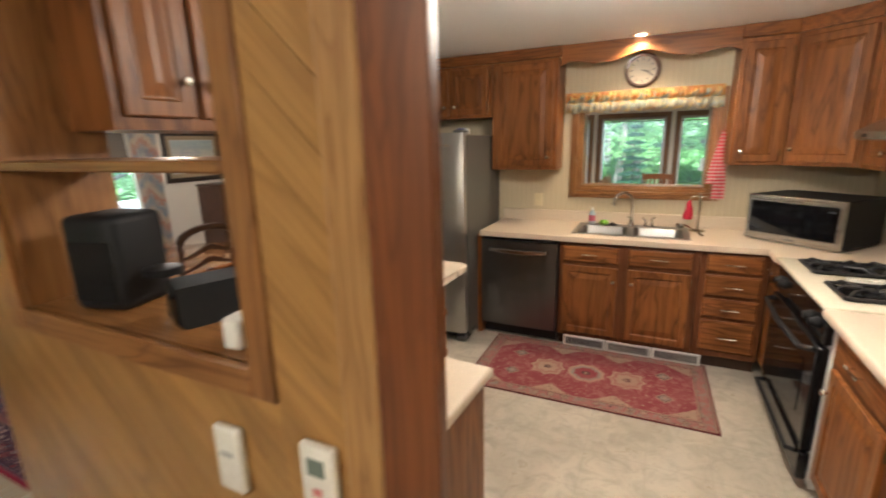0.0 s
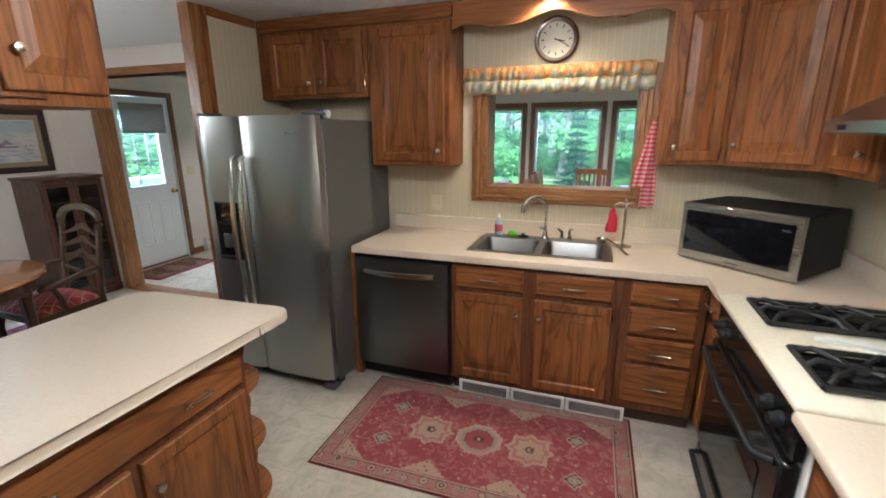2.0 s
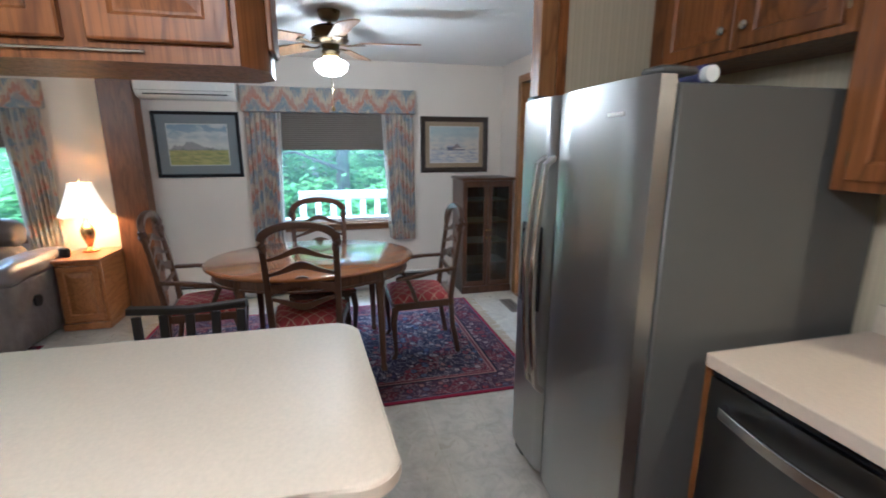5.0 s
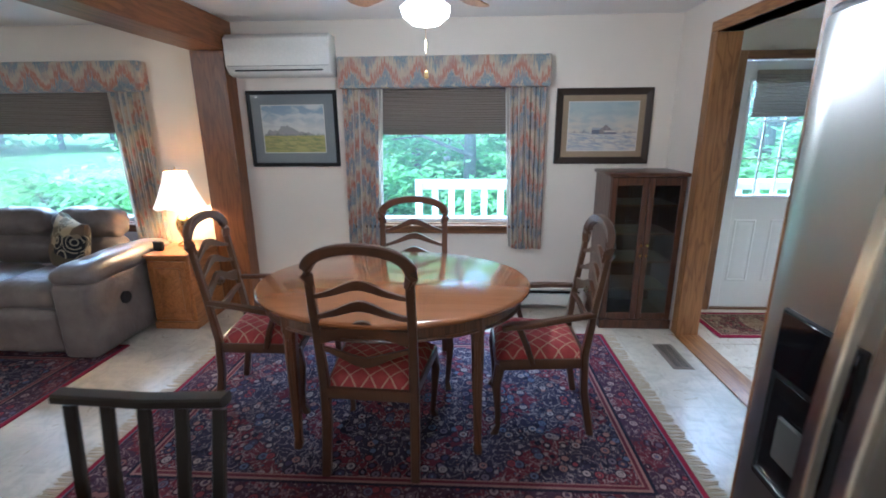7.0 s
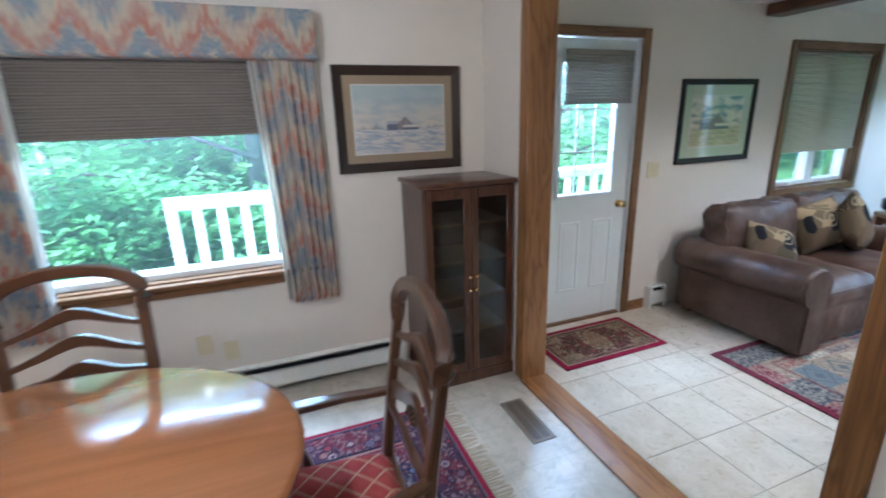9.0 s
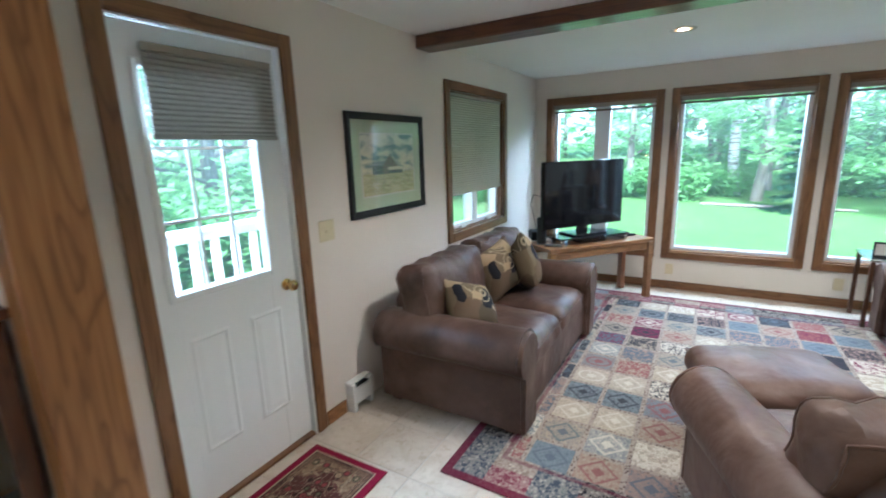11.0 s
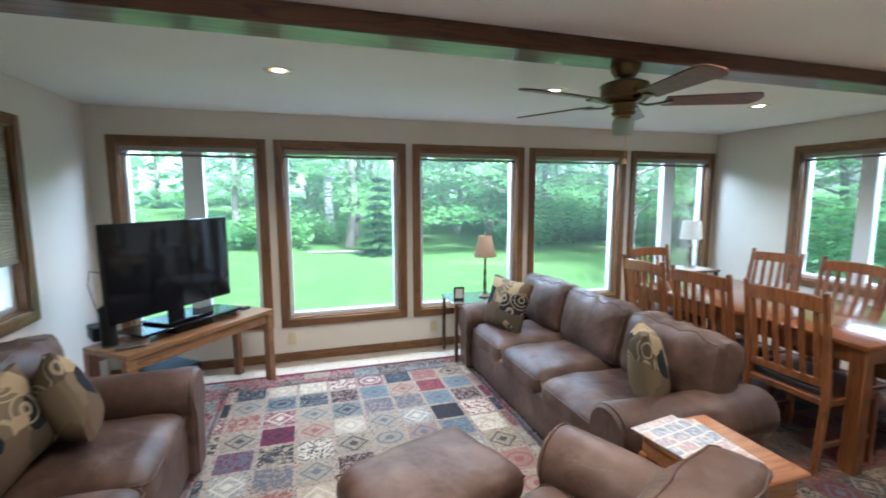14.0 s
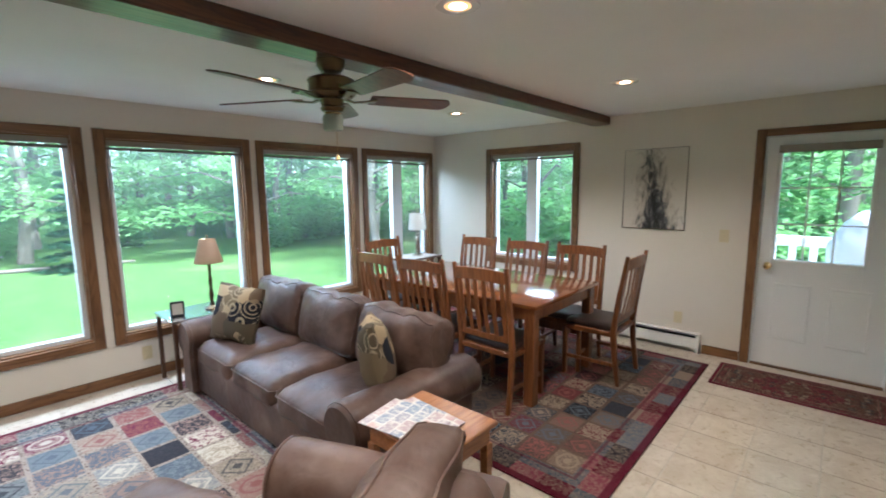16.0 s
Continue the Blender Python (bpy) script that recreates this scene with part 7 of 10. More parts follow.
def dining_room():
    # oval table
    t = thing("dining_table", (-3.545, 2.07, 0), 90, "oval walnut dining table with fluted legs, polished top", "table")
    rx, ry = 0.71, 0.565
    el = lambda a, k=1.0, b=0.0: [(math.cos(x) * (rx * k + b), math.sin(x) * (ry * k + b)) for x in np.linspace(0, 2 * math.pi, 56, endpoint=False)]
    bm = B()
    zs = [(0.735, -0.03), (0.735, -0.006), (0.742, 0.0), (0.752, 0.0), (0.759, -0.006), (0.762, -0.016)]
    rings = [[bm.verts.new((x, y, z)) for x, y in el(0, 1.0, o)] for z, o in zs]
    for p, q in zip(rings, rings[1:]):
        for i in range(56):
            bm.faces.new((p[i], p[(i + 1) % 56], q[(i + 1) % 56], q[i]))
    bm.faces.new(rings[-1]), bm.faces.new(rings[0][::-1])
    part("tabletop", bm, table_wood, t)
    bm = B()
    o1 = [bm.verts.new((x, y, 0.655)) for x, y in el(0, 1, -0.055)]
    o2 = [bm.verts.new((x, y, 0.7345)) for x, y in el(0, 1, -0.055)]
    i1 = [bm.verts.new((x, y, 0.655)) for x, y in el(0, 1, -0.08)]
    i2 = [bm.verts.new((x, y, 0.7345)) for x, y in el(0, 1, -0.08)]
    for a, b in ((o1, o2), (i2, i1), (o2, i2), (i1, o1)):
        for i in range(56):
            bm.faces.new((a[i], a[(i + 1) % 56], b[(i + 1) % 56], b[i]))
    part("apron", bm, table_leg, t)
    part("apron_bead", tube(B(), [(x, y, 0.66) for x, y in el(0, 1, -0.05)] + [(*el(0, 1, -0.05)[0], 0.66)], 0.008, 6, False), table_leg, t)
    for sx in (-1, 1):
        for sy in (-1, 1):
            x, y = sx * 0.43, sy * 0.36
            bm = B()
            bar(bm, [(x, y, 0.734), (x, y, 0.64), (x, y, 0.62), (x * 1.02, y * 1.02, 0.06), (x * 1.02, y * 1.02, 0.045), (x * 1.03, y * 1.03, 0.0)], [0.066, 0.066, 0.056, 0.034, 0.044, 0.036], [0.066, 0.066, 0.056, 0.034, 0.044, 0.036])
            leg = part("leg", bm, table_leg, t)
            for k_ in range(3):
                off = (k_ - 1) * 0.014
                for dx, dy in ((1, 0), (0, 1)):
                    px, py = x + (off if dx else sx * 0.029), y + (off if dy else sy * 0.029)
                    part("flute", tube(B(), [(px, py, 0.60), (px * 1.01 if dx else px - sx * 0.009, py * 1.01 if dy else py - sy * 0.009, 0.12)], 0.0032, 5), table_leg, leg)
    a = ladder_chair(False, "dark walnut ladder-back chair without arms, red lattice seat")
    a.location, a.rotation_euler = (-3.262, 2.04, 0), (0, 0, radians(-93))
    b = copy_thing(a, pose(-3.93, 2.11, 0, 0, 0, 92))
    tagged(b, "dark walnut ladder-back chair before the window, red seat")
    ar = ladder_chair(True, "dark walnut ladder-back armchair beside the curio cabinet")
    ar.location, ar.rotation_euler = (-3.55, 2.82, 0), (0, 0, radians(-1))
    b = copy_thing(ar, pose(-3.66, 1.33, 0, 0, 0, 186))
    tagged(b, "dark walnut ladder-back armchair near the living room, red seat")
    # spindle-back stool chair beside the peninsula
    s = thing("spindle_chair", (-2.10, 1.62, 0), 0, "low dark spindle-back chair beside the peninsula", "chair")
    part("top_rail", bar(B(), [(-0.20, -0.225, 0.865), (-0.215, 0, 0.845), (-0.20, 0.225, 0.865)], 0.045, 0.028, (1, 0, 0)), black_wood, s)
    for i in range(5):
        y = -0.20 + i * 0.10
        part("spindle", bar(B(), [(-0.15, y * 0.9, 0.46), (-0.205, y, 0.835)], 0.016, 0.034), black_wood, s)
    part("seat", prism(B(), [(-0.19, -0.22), (0.2, -0.20), (0.2, 0.20), (-0.19, 0.22)], 0.435, 0.465, 0.012), black_wood, s)
    for x, y in ((-0.16, -0.19), (-0.16, 0.19), (0.16, -0.17), (0.16, 0.17)):
        part("leg", tube(B(), [(x * 1.15, y * 1.1, 0), (x, y, 0.436)], [0.013, 0.018], 8), black_wood, s)
    for y in (-0.19, 0.19):
        part("stretcher", tube(B(), [(-0.175, y * 1.04, 0.16), (0.175, y * 0.96, 0.16)], 0.010, 8), black_wood, s)
    # rug with a fringe
    r = thing("dining_rug", (-3.62, 2.09, 0.0005), 0, "navy and crimson patterned dining rug with a beige fringe", "rug")
    part("woven_field", box(B(), -0.885, 0.885, -1.395, 1.395, 0.0, 0.009, 0.002), oriental_rug("dining_rug_wool", 0.885, 1.395, 0.26, RUG_GROUND, RUG_FLOWERS, (0.018, 0.016, 0.030), (0.20, 0.014, 0.035), 0.062, 0.025), r)
    bm = B()
    rnd = random.Random(5)
    for s_ in (-1, 1):
        for i in range(150):
            x = -0.88 + 1.76 * i / 149
            L = 0.075 + rnd.random() * 0.02
            dx = rnd.uniform(-0.02, 0.02)
            bar(bm, [(x, s_ * 1.394, 0.004), (x + dx * 0.5, s_ * (1.394 + L * 0.5), 0.004), (x + dx, s_ * (1.394 + L), 0.0025)], 0.007, 0.003)
    tagged(part("fringe", bm, plain("fringe_cotton", (0.42, 0.35, 0.25), 0.95), r, "knotted beige fringe"), kind="stuff")
    # curio cabinet
    c = thing("curio_cabinet", (0, 0, 0), 0, "dark cherry curio cabinet with two glass doors", "cabinet")
    x0, x1, y0, y1, h = -5.035, -4.63, 3.50, 4.035, 1.185
    t_ = 0.02
    part("side", box(B(), x0, x1 - 0.022, y0, y0 + t_, 0.0, h), curio_wood, c)
    part("side", box(B(), x0, x1 - 0.022, y1 - t_, y1, 0.0, h), curio_wood, c)
    part("back", box(B(), x0, x0 + 0.01, y0 + t_, y1 - t_, 0.05, h), curio_wood, c)
    part("plinth", box(B(), x0, x1 + 0.004, y0 - 0.006, y1 + 0.006, 0.0, 0.075, 0.004), curio_wood, c)
    part("top", box(B(), x0, x1 + 0.022, y0 - 0.022, y1 + 0.010, h, h + 0.028, 0.009, 2), curio_wood, c)
    for z in (0.08, 0.30, 0.52, 0.74, 0.96):
        part("shelf", box(B(), x0 + 0.011, x1 - 0.06, y0 + t_, y1 - t_, z, z + 0.014), curio_wood if z < 0.1 else stand_wood, c)
    ym = (y0 + y1) / 2
    for a0, a1, kx in ((y0 + 0.004, ym - 0.002, ym - 0.022), (ym + 0.002, y1 - 0.004, ym + 0.022)):
        bm = B()
        f = 0.042
        box(bm, x1 - 0.02, x1, a0, a0 + f, 0.08, h - 0.005, 0.003)
        box(bm, x1 - 0.02, x1, a1 - f, a1, 0.08, h - 0.005, 0.003)
        box(bm, x1 - 0.02, x1, a0 + f, a1 - f, 0.08, 0.135, 0.003)
        box(bm, x1 - 0.02, x1, a0 + f, a1 - f, h - 0.065, h - 0.005, 0.003)
        p = part("door", bm, curio_wood, c)
        part("pane", box(B(), x1 - 0.012, x1 - 0.009, a0 + f - 0.003, a1 - f + 0.003, 0.132, h - 0.062), cabinet_glass, p, smooth=False)
        for z in (0.60, 0.68):
            disc_knob(p, x1, kx, z, (1, 0, 0), brass, 0.011)
    # pictures
    def picture(name, y0, y1, z0, z1, fw, mw, frame_mat, mat_color, art, label):
        p = thing(name, (WX + 0.001, (y0 + y1) / 2, (z0 + z1) / 2), 90, label, "picture")
        w, h_ = (y1 - y0) / 2, (z1 - z0) / 2
        bm = B()
        rings = []
        for ins, dep in ((0.0, 0.0), (0.0, -0.018), (0.006, -0.024), (fw * 0.6, -0.018), (fw, -0.012), (fw, -0.006)):
            rings.append([bm.verts.new((sx * (w - ins), dep, sz * (h_ - ins))) for sx, sz in ((-1, -1), (1, -1), (1, 1), (-1, 1))])
        for a_, b_ in zip(rings, rings[1:]):
            for i in range(4):
                bm.faces.new((a_[i], a_[(i + 1) % 4], b_[(i + 1) % 4], b_[i]))
        part("frame", bm, frame_mat, p, smooth=False)
        part("mount", box(B(), -w + fw, w - fw, -0.0075, -0.004, -h_ + fw, h_ - fw), paint("mount_" + name, mat_color, 0.8), p)
        part("inner_mount", box(B(), -w + fw + mw - 0.006, w - fw - mw + 0.006, -0.0085, -0.0076, -h_ + fw + mw - 0.006, h_ - fw - mw + 0.006), plain("inner_" + name, (0.62, 0.6, 0.55), 0.7), p)
        part("print", box(B(), -w + fw + mw, w - fw - mw, -0.0095, -0.0086, -h_ + fw + mw, h_ - fw - mw), art(w - fw - mw, h_ - fw - mw), p)
        g = part("picture_glass", box(B(), -w + fw, w - fw, -0.0125, -0.0115, -h_ + fw, h_ - fw), water_glass, p, smooth=False)
    picture("winter_picture", 3.148, 3.888, 1.25, 1.826, 0.052, 0.052, plain("dark_brown_moulding", (0.030, 0.018, 0.013), 0.3), (0.30, 0.225, 0.14), lambda a, b: landscape("winter_print", a, b, (0.56, 0.50, 0.42), (0.38, 0.43, 0.44), (0.27, 0.34, 0.40), (0.58, 0.53, 0.47), (0.30, 0.33, 0.42), (0.13, 0.13, 0.18), (0.34, 0.34, 0.38), (0.10, 0.24), 0.45), "dark-framed winter farm landscape with tan mount")
    picture("meadow_picture", 0.665, 1.402, 1.235, 1.835, 0.030, 0.085, black_matt, (0.20, 0.215, 0.225), lambda a, b: landscape("meadow_print", a, b, (0.52, 0.52, 0.50), (0.24, 0.31, 0.40), (0.60, 0.59, 0.56), (0.40, 0.36, 0.12), (0.22, 0.24, 0.08), (0.10, 0.12, 0.10), (0.22, 0.21, 0.22), (0.0, 0.0), 0.7, -0.28), "black-framed meadow landscape with grey-blue mount")
    picture("barn_picture", 5.658, 6.44, 1.147, 1.762, 0.042, 0.080, black_matt, (0.46, 0.52, 0.36), lambda a, b: landscape("barn_print", a, b, (0.62, 0.58, 0.40), (0.60, 0.60, 0.48), (0.15, 0.24, 0.25), (0.50, 0.47, 0.27), (0.34, 0.33, 0.16), (0.115, 0.145, 0.135), (0.24, 0.28, 0.27), (0.02, 0.38), 0.95), "black-framed barn landscape with sage green mount")
    # split air conditioner
    a = thing("air_conditioner", (0, 0, 0), 0, "white wall-mounted split air conditioner", "air conditioner")
    prof = [(WX + 0.001, 1.93), (WX + 0.001, 2.225), (WX + 0.15, 2.225), (WX + 0.19, 2.19), (WX + 0.19, 2.00), (WX + 0.15, 1.945), (WX + 0.10, 1.93)]
    part("body", prism(B(), prof, 0.615, 1.42, 0.010, axis="y"), white_enamel, a)
    part("outlet_slot", box(B(), WX + 0.135, WX + 0.1745, 0.68, 1.36, 1.962, 1.972), black_matt, a)
    part("front_seam", box(B(), WX + 0.185, WX + 0.1906, 0.63, 1.41, 1.995, 1.998), grey_side, a)
    # valances and drapes
    def dressing(y0, y1, tag):
        v = thing("window_valance", (0, 0, 0), 0, "blue, peach and cream flame-pattern valance board " + tag, "valance")
        part("board", box(B(), WX + 0.001, WX + 0.11, y0, y1, 1.835, 2.065, 0.012, 2), drape_cloth, v)
        part("piping", bar(B(), [(WX + 0.114, y0, 1.85), (WX + 0.114, y1, 1.85)], 0.008, 0.012, (1, 0, 0)), drape_cloth, v)
        for a0, a1, side in ((y0 + 0.02, y0 + 0.30, -1), (y1 - 0.30, y1 - 0.02, 1)):
            d = thing("drape", (0, 0, 0), 0, "short flame-pattern drape in blue and peach " + tag, "curtain", "drapes at the windows")

            def fn(u, w_, a0=a0, a1=a1, side=side):
                flare = 1.0 - 0.12 * w_
                yy = (a0 + a1) / 2 + (u - 0.5) * (a1 - a0) * flare + side * 0.03 * w_
                return (WX + 0.058 + 0.024 * math.sin(u * 40 + w_ * 1.2 + 0.8 * math.sin(u * 9)) * (0.5 + 0.5 * w_), yy, 1.84 - 1.29 * w_)
            part("cloth", grid_sheet(B(), fn, 72, 12, 0.002), drape_cloth, d)

            def back(u, w_, a0=a0, a1=a1, side=side, fn=fn):
                p = fn(u, w_ * 0.985, a0, a1, side)
                return (p[0] - 0.012, p[1] - side * 0.035, p[2])
            part("lining", grid_sheet(B(), back, 36, 8, 0.002), white_cloth, d, "white lining")
    dressing(1.45, 3.08, "over the dining window")
    dressing(-2.25, -0.13, "over the living room window")
    # baseboard heaters
    def heater(a0, a1, wall, label):
        h_ = thing("baseboard_heater", (0, 0, 0), 0, label, "heater")
        s_ = 1 if wall == "w" else -1
        face = WX if wall == "w" else EX

        def bb(d0, d1, p0, p1, q0, q1, bev=0.002):
            x_ = sorted((face + s_ * d0, face + s_ * d1))
            return box(B(), *x_, p0, p1, q0, q1, bev)
        part("back_plate", bb(0.0005, 0.006, a0, a1, 0.02, 0.185), white_enamel, h_)
        part("front_cover", bb(0.055, 0.062, a0 + 0.02, a1 - 0.02, 0.045, 0.145), white_enamel, h_)
        part("top_hood", bb(0.001, 0.05, a0, a1, 0.178, 0.186), white_enamel, h_)
        # black strip that stands in for the shade inside the open slot
        part("damper", bb(0.012, 0.056, a0 + 0.02, a1 - 0.02, 0.150, 0.154), black_matt, h_)
        part("fin_tube", bb(0.012, 0.05, a0 + 0.03, a1 - 0.03, 0.06, 0.11), steel_dark, h_)
        for a_ in (a0, a1 - 0.03):
            part("end_cap", bb(0.0065, 0.064, a_, a_ + 0.03, 0.0, 0.177), white_enamel, h_)
    heater(0.70, 3.46, "w", "white baseboard heater along the dining room wall")
    heater(5.50, 5.68, "w", "white baseboard heater end beside the leather sofa")
    heater(5.475, 7.6, "e", "white baseboard heater along the end wall")
    # floor register
    v = thing("floor_register", (-4.19, 3.872, 0.0), 0, "brown metal floor register", "vent")
    part("frame", box(B(), -0.175, 0.175, -0.066, 0.066, 0.0, 0.006, 0.002), plain("register_brown", (0.16, 0.125, 0.095), 0.4), v)
    # the register's shadowed gaps, drawn as dark bars on its plate
    bm = B()
    for i in range(24):
        for y in (-0.045, 0.003):
            box(bm, -0.155 + i * 0.0131, -0.149 + i * 0.0131, y, y + 0.042, 0.0062, 0.0072)
    part("louvre", bm, plain("register_slot", (0.05, 0.04, 0.03), 0.5), v)


def ceiling_fan(name, loc, label, blades, mat, light, rod=0.03, hub=bronze, r=0.60, a0=0, pull=True, tilt=11):
    f = thing(name, loc, 0, label, "ceiling fan")
    part("canopy", lathe(B(), [(0.001, 0), (0.072, -0.001), (0.068, -0.03), (0.05, -0.055), (0.018, -0.062), (0.001, -0.062)], n=24), hub, f)
    z = -0.06 - rod
    part("rod", tube(B(), [(0, 0, -0.058), (0, 0, z + 0.005)], 0.014, 10), hub, f)
    part("motor", lathe(B(), [(0.03, z), (0.075, z - 0.008), (0.112, z - 0.022), (0.118, z - 0.03), (0.112, z - 0.038), (0.112, z - 0.085), (0.118, z - 0.092), (0.10, z - 0.108), (0.06, z - 0.118), (0.05, z - 0.15), (0.06, z - 0.158), (0.05, z - 0.175), (0.001, z - 0.18)], n=32), hub, f)
    zb = z - 0.112
    for i in range(blades):
        a = a0 + 360.0 / blades * i
        m = Matrix.Rotation(radians(a), 4, "Z")
        bm = bar(B(), [(0.06, 0, zb), (0.11, 0, zb - 0.012), (0.16, 0, zb - 0.006), (0.22, 0, zb)], [0.03, 0.022, 0.03, 0.07], 0.008, (0, 1, 0))
        bmesh.ops.transform(bm, matrix=m, verts=bm.verts)
        arm = part("blade_iron", bm, hub, f)
        pts = [(0.19, -0.055), (r - 0.05, -0.068)] + [(r - 0.05 + 0.05 * math.cos(t), 0.068 * math.sin(t)) for t in np.linspace(-1.3, 1.3, 7)] + [(r - 0.05, 0.068), (0.19, 0.055)]
        bm = prism(B(), pts, zb + 0.002, zb + 0.009, 0.002, 1)
        bmesh.ops.rotate(bm, verts=bm.verts, cent=(0.4, 0, zb), matrix=Matrix.Rotation(radians(tilt), 3, "X"))
        bmesh.ops.transform(bm, matrix=m, verts=bm.verts)
        part("blade", bm, mat, f)
    if light:
        zl = z - 0.18
        part("light_fitter", lathe(B(), [(0.05, zl + 0.005), (0.055, zl - 0.01), (0.04, zl - 0.03), (0.001, zl - 0.032)], n=20), brass, f)
        prof = [(0.04, zl - 0.02), (0.075, zl - 0.028), (0.108, zl - 0.055), (0.10, zl - 0.085), (0.06, zl - 0.118), (0.001, zl - 0.128)]
        bm = lathe(B(), prof, n=40)
        for vtx in bm.verts:
            q = math.atan2(vtx.co.y, vtx.co.x)
            rr = math.hypot(vtx.co.x, vtx.co.y)
            if rr > 0.08:
                vtx.co.x *= 1 + 0.03 * math.cos(q * 10)
                vtx.co.y *= 1 + 0.03 * math.cos(q * 10)
        part("glass_bowl", bm, lit_globe, f, "frosted glass bowl, lit")
        zc = zl - 0.13
    else:
        zc = z - 0.18
        part("switch_cup", lathe(B(), [(0.04, zc), (0.03, zc - 0.02), (0.001, zc - 0.022)], n=16), brass, f)
        part("glass_cup", lathe(B(), [(0.045, zc - 0.01), (0.052, zc - 0.03), (0.046, zc - 0.085), (0.001, zc - 0.09)], n=18), sheer("frosted_cup", (0.5, 0.56, 0.48), (0.5, 0.6, 0.5), 0.4), f, "frosted glass cup")
        zc -= 0.02
    if pull:
        pc = part("pull_chain", tube(B(), [(0.02, 0, zc + 0.01), (0.02, 0, zc - 0.20)], 0.0015, 6), brass, f)
        part("fob", lathe(B(), [(0.003, 0.02), (0.009, 0.01), (0.012, -0.01), (0.002, -0.016)], 0.02, 0, zc - 0.2, 12), brass, pc)
    return f


# ---- living and family rooms ----
def sofa(name, loc, rz, L, leather_m, label, seats=2, depth=0.94, arm_w=0.22, arm_h=0.60, back_h=0.80, seed=1, roll=0.132, seat_h=0.46, group=""):
    """A rolled-arm sofa: faces -y; its base lies from -L/2 to L/2 and from -depth/2 to depth/2."""
    s = thing(name, loc, rz, label, "sofa" if seats > 1 else "armchair", group)
    hl, hd = L / 2, depth / 2
    bm = B()
    box(bm, -hl + 0.03, hl - 0.03, -hd + 0.05, hd - 0.03, 0.045, 0.33, 0.03, 3)
    part("base", bm, leather_m, s)
    bm = B()
    cushion(bm, L - 2 * arm_w + 0.16, 0.24, 0.66, 0.0, 8, seed=seed, center=(0, hd - 0.135, 0.045 + 0.33), sq=0.25)
    part("back_frame", bm, leather_m, s)
    for sx in (-1, 1):
        bm = B()
        # rolled arm profile extruded front to back
        cx = sx * (hl - arm_w / 2)
        prof = []
        w = arm_w / 2
        top = arm_h - roll
        for a in np.linspace(-35, 215, 15):
            r = roll
            prof.append((cx + sx * 0.026 + r * 1.05 * math.cos(radians(a)) * 1.0, top + r * math.sin(radians(a))))
        prof = [(cx + w * 0.80, 0.05), (cx + w * 0.78, top - 0.11)] + prof + [(cx - w * 0.78, top - 0.11), (cx - w * 0.80, 0.05)]
        n = len(prof)
        ys = [-hd, -hd + 0.02, -hd + 0.05, -hd + 0.30, 0.0, hd - 0.25, hd - 0.06, hd - 0.03]
        rings = []
        cm = Vector((cx, 0, top * 0.6))
        for j, y in enumerate(ys):
            sc = (0.90, 0.975, 1.0, 1.0, 1.0, 1.0, 0.98, 0.93)[j]
            drop = -0.012 * max(0, (y + hd) / depth)
            ring = []
            for (x, z) in prof:
                p = Vector((cx + (x - cx) * sc, y, 0.05 + (z - 0.05) * (1 - (1 - sc) * 0.35) + drop * (z > 0.3)))
                p += noise.noise_vector(p * 6 + Vector((seed, 0, 0))) * 0.008
                ring.append(bm.verts.new(p))
            rings.append(ring)
        for a_, b_ in zip(rings, rings[1:]):
            for i in range(n):
                bm.faces.new((a_[i], a_[(i + 1) % n], b_[(i + 1) % n], b_[i]))
        bm.faces.new(rings[0][::-1]), bm.faces.new(rings[-1])
        arm = part("arm", bm, leather_m, s)
        pts = [(cx + (x - cx) * 0.985, -hd + 0.022, 0.05 + (z - 0.05) * 0.995) for x, z in prof]
        part("welt", tube(B(), pts, 0.006, 6), leather_m, arm)
    inner = L - 2 * arm_w + 0.03
    cw = inner / seats
    for i in range(seats):
        cx = -inner / 2 + cw * (i + 0.5)
        bm = B()
        cushion(bm, cw - 0.008, depth - 0.30, 0.165, 0.30, 12, seed=seed * 7 + i, center=(0, 0, 0), jitter=0.005, sq=0.22)
        for v in bm.verts:
            if v.co.y < -(depth - 0.30) / 2 + 0.14:
                k_ = min(1, (-(depth - 0.30) / 2 + 0.14 - v.co.y) / 0.14)
                v.co.z -= 0.02 * k_ if v.co.z < 0 else 0.012 * k_ * k_
        bmesh.ops.translate(bm, verts=bm.verts, vec=(cx, -0.115, seat_h - 0.092))
        cu = part("seat_cushion", bm, leather_m, s)
        bm = B()
        hw, hdp = cw / 2 - 0.012, (depth - 0.30) / 2 - 0.008
        zt = seat_h - 0.045
        pts = [(cx - hw, -0.115 + hdp - 0.1, zt), (cx - hw, -0.115 - hdp + 0.02, zt - 0.008), (cx - hw + 0.03, -0.115 - hdp - 0.003, zt - 0.012), (cx + hw - 0.03, -0.115 - hdp - 0.003, zt - 0.012), (cx + hw, -0.115 - hdp + 0.02, zt - 0.008), (cx + hw, -0.115 + hdp - 0.1, zt)]
        part("seam", tube(bm, pts, 0.0045, 6), leather_m, cu)
        bm = B()
        bh = back_h - seat_h + 0.03
        bw = (L - 0.10) / seats
        rims = []
        cushion(bm, bw - 0.006, 0.21, bh, 0.0, 12, seed=seed * 13 + i, jitter=0.007, sq=0.17, rims=rims)
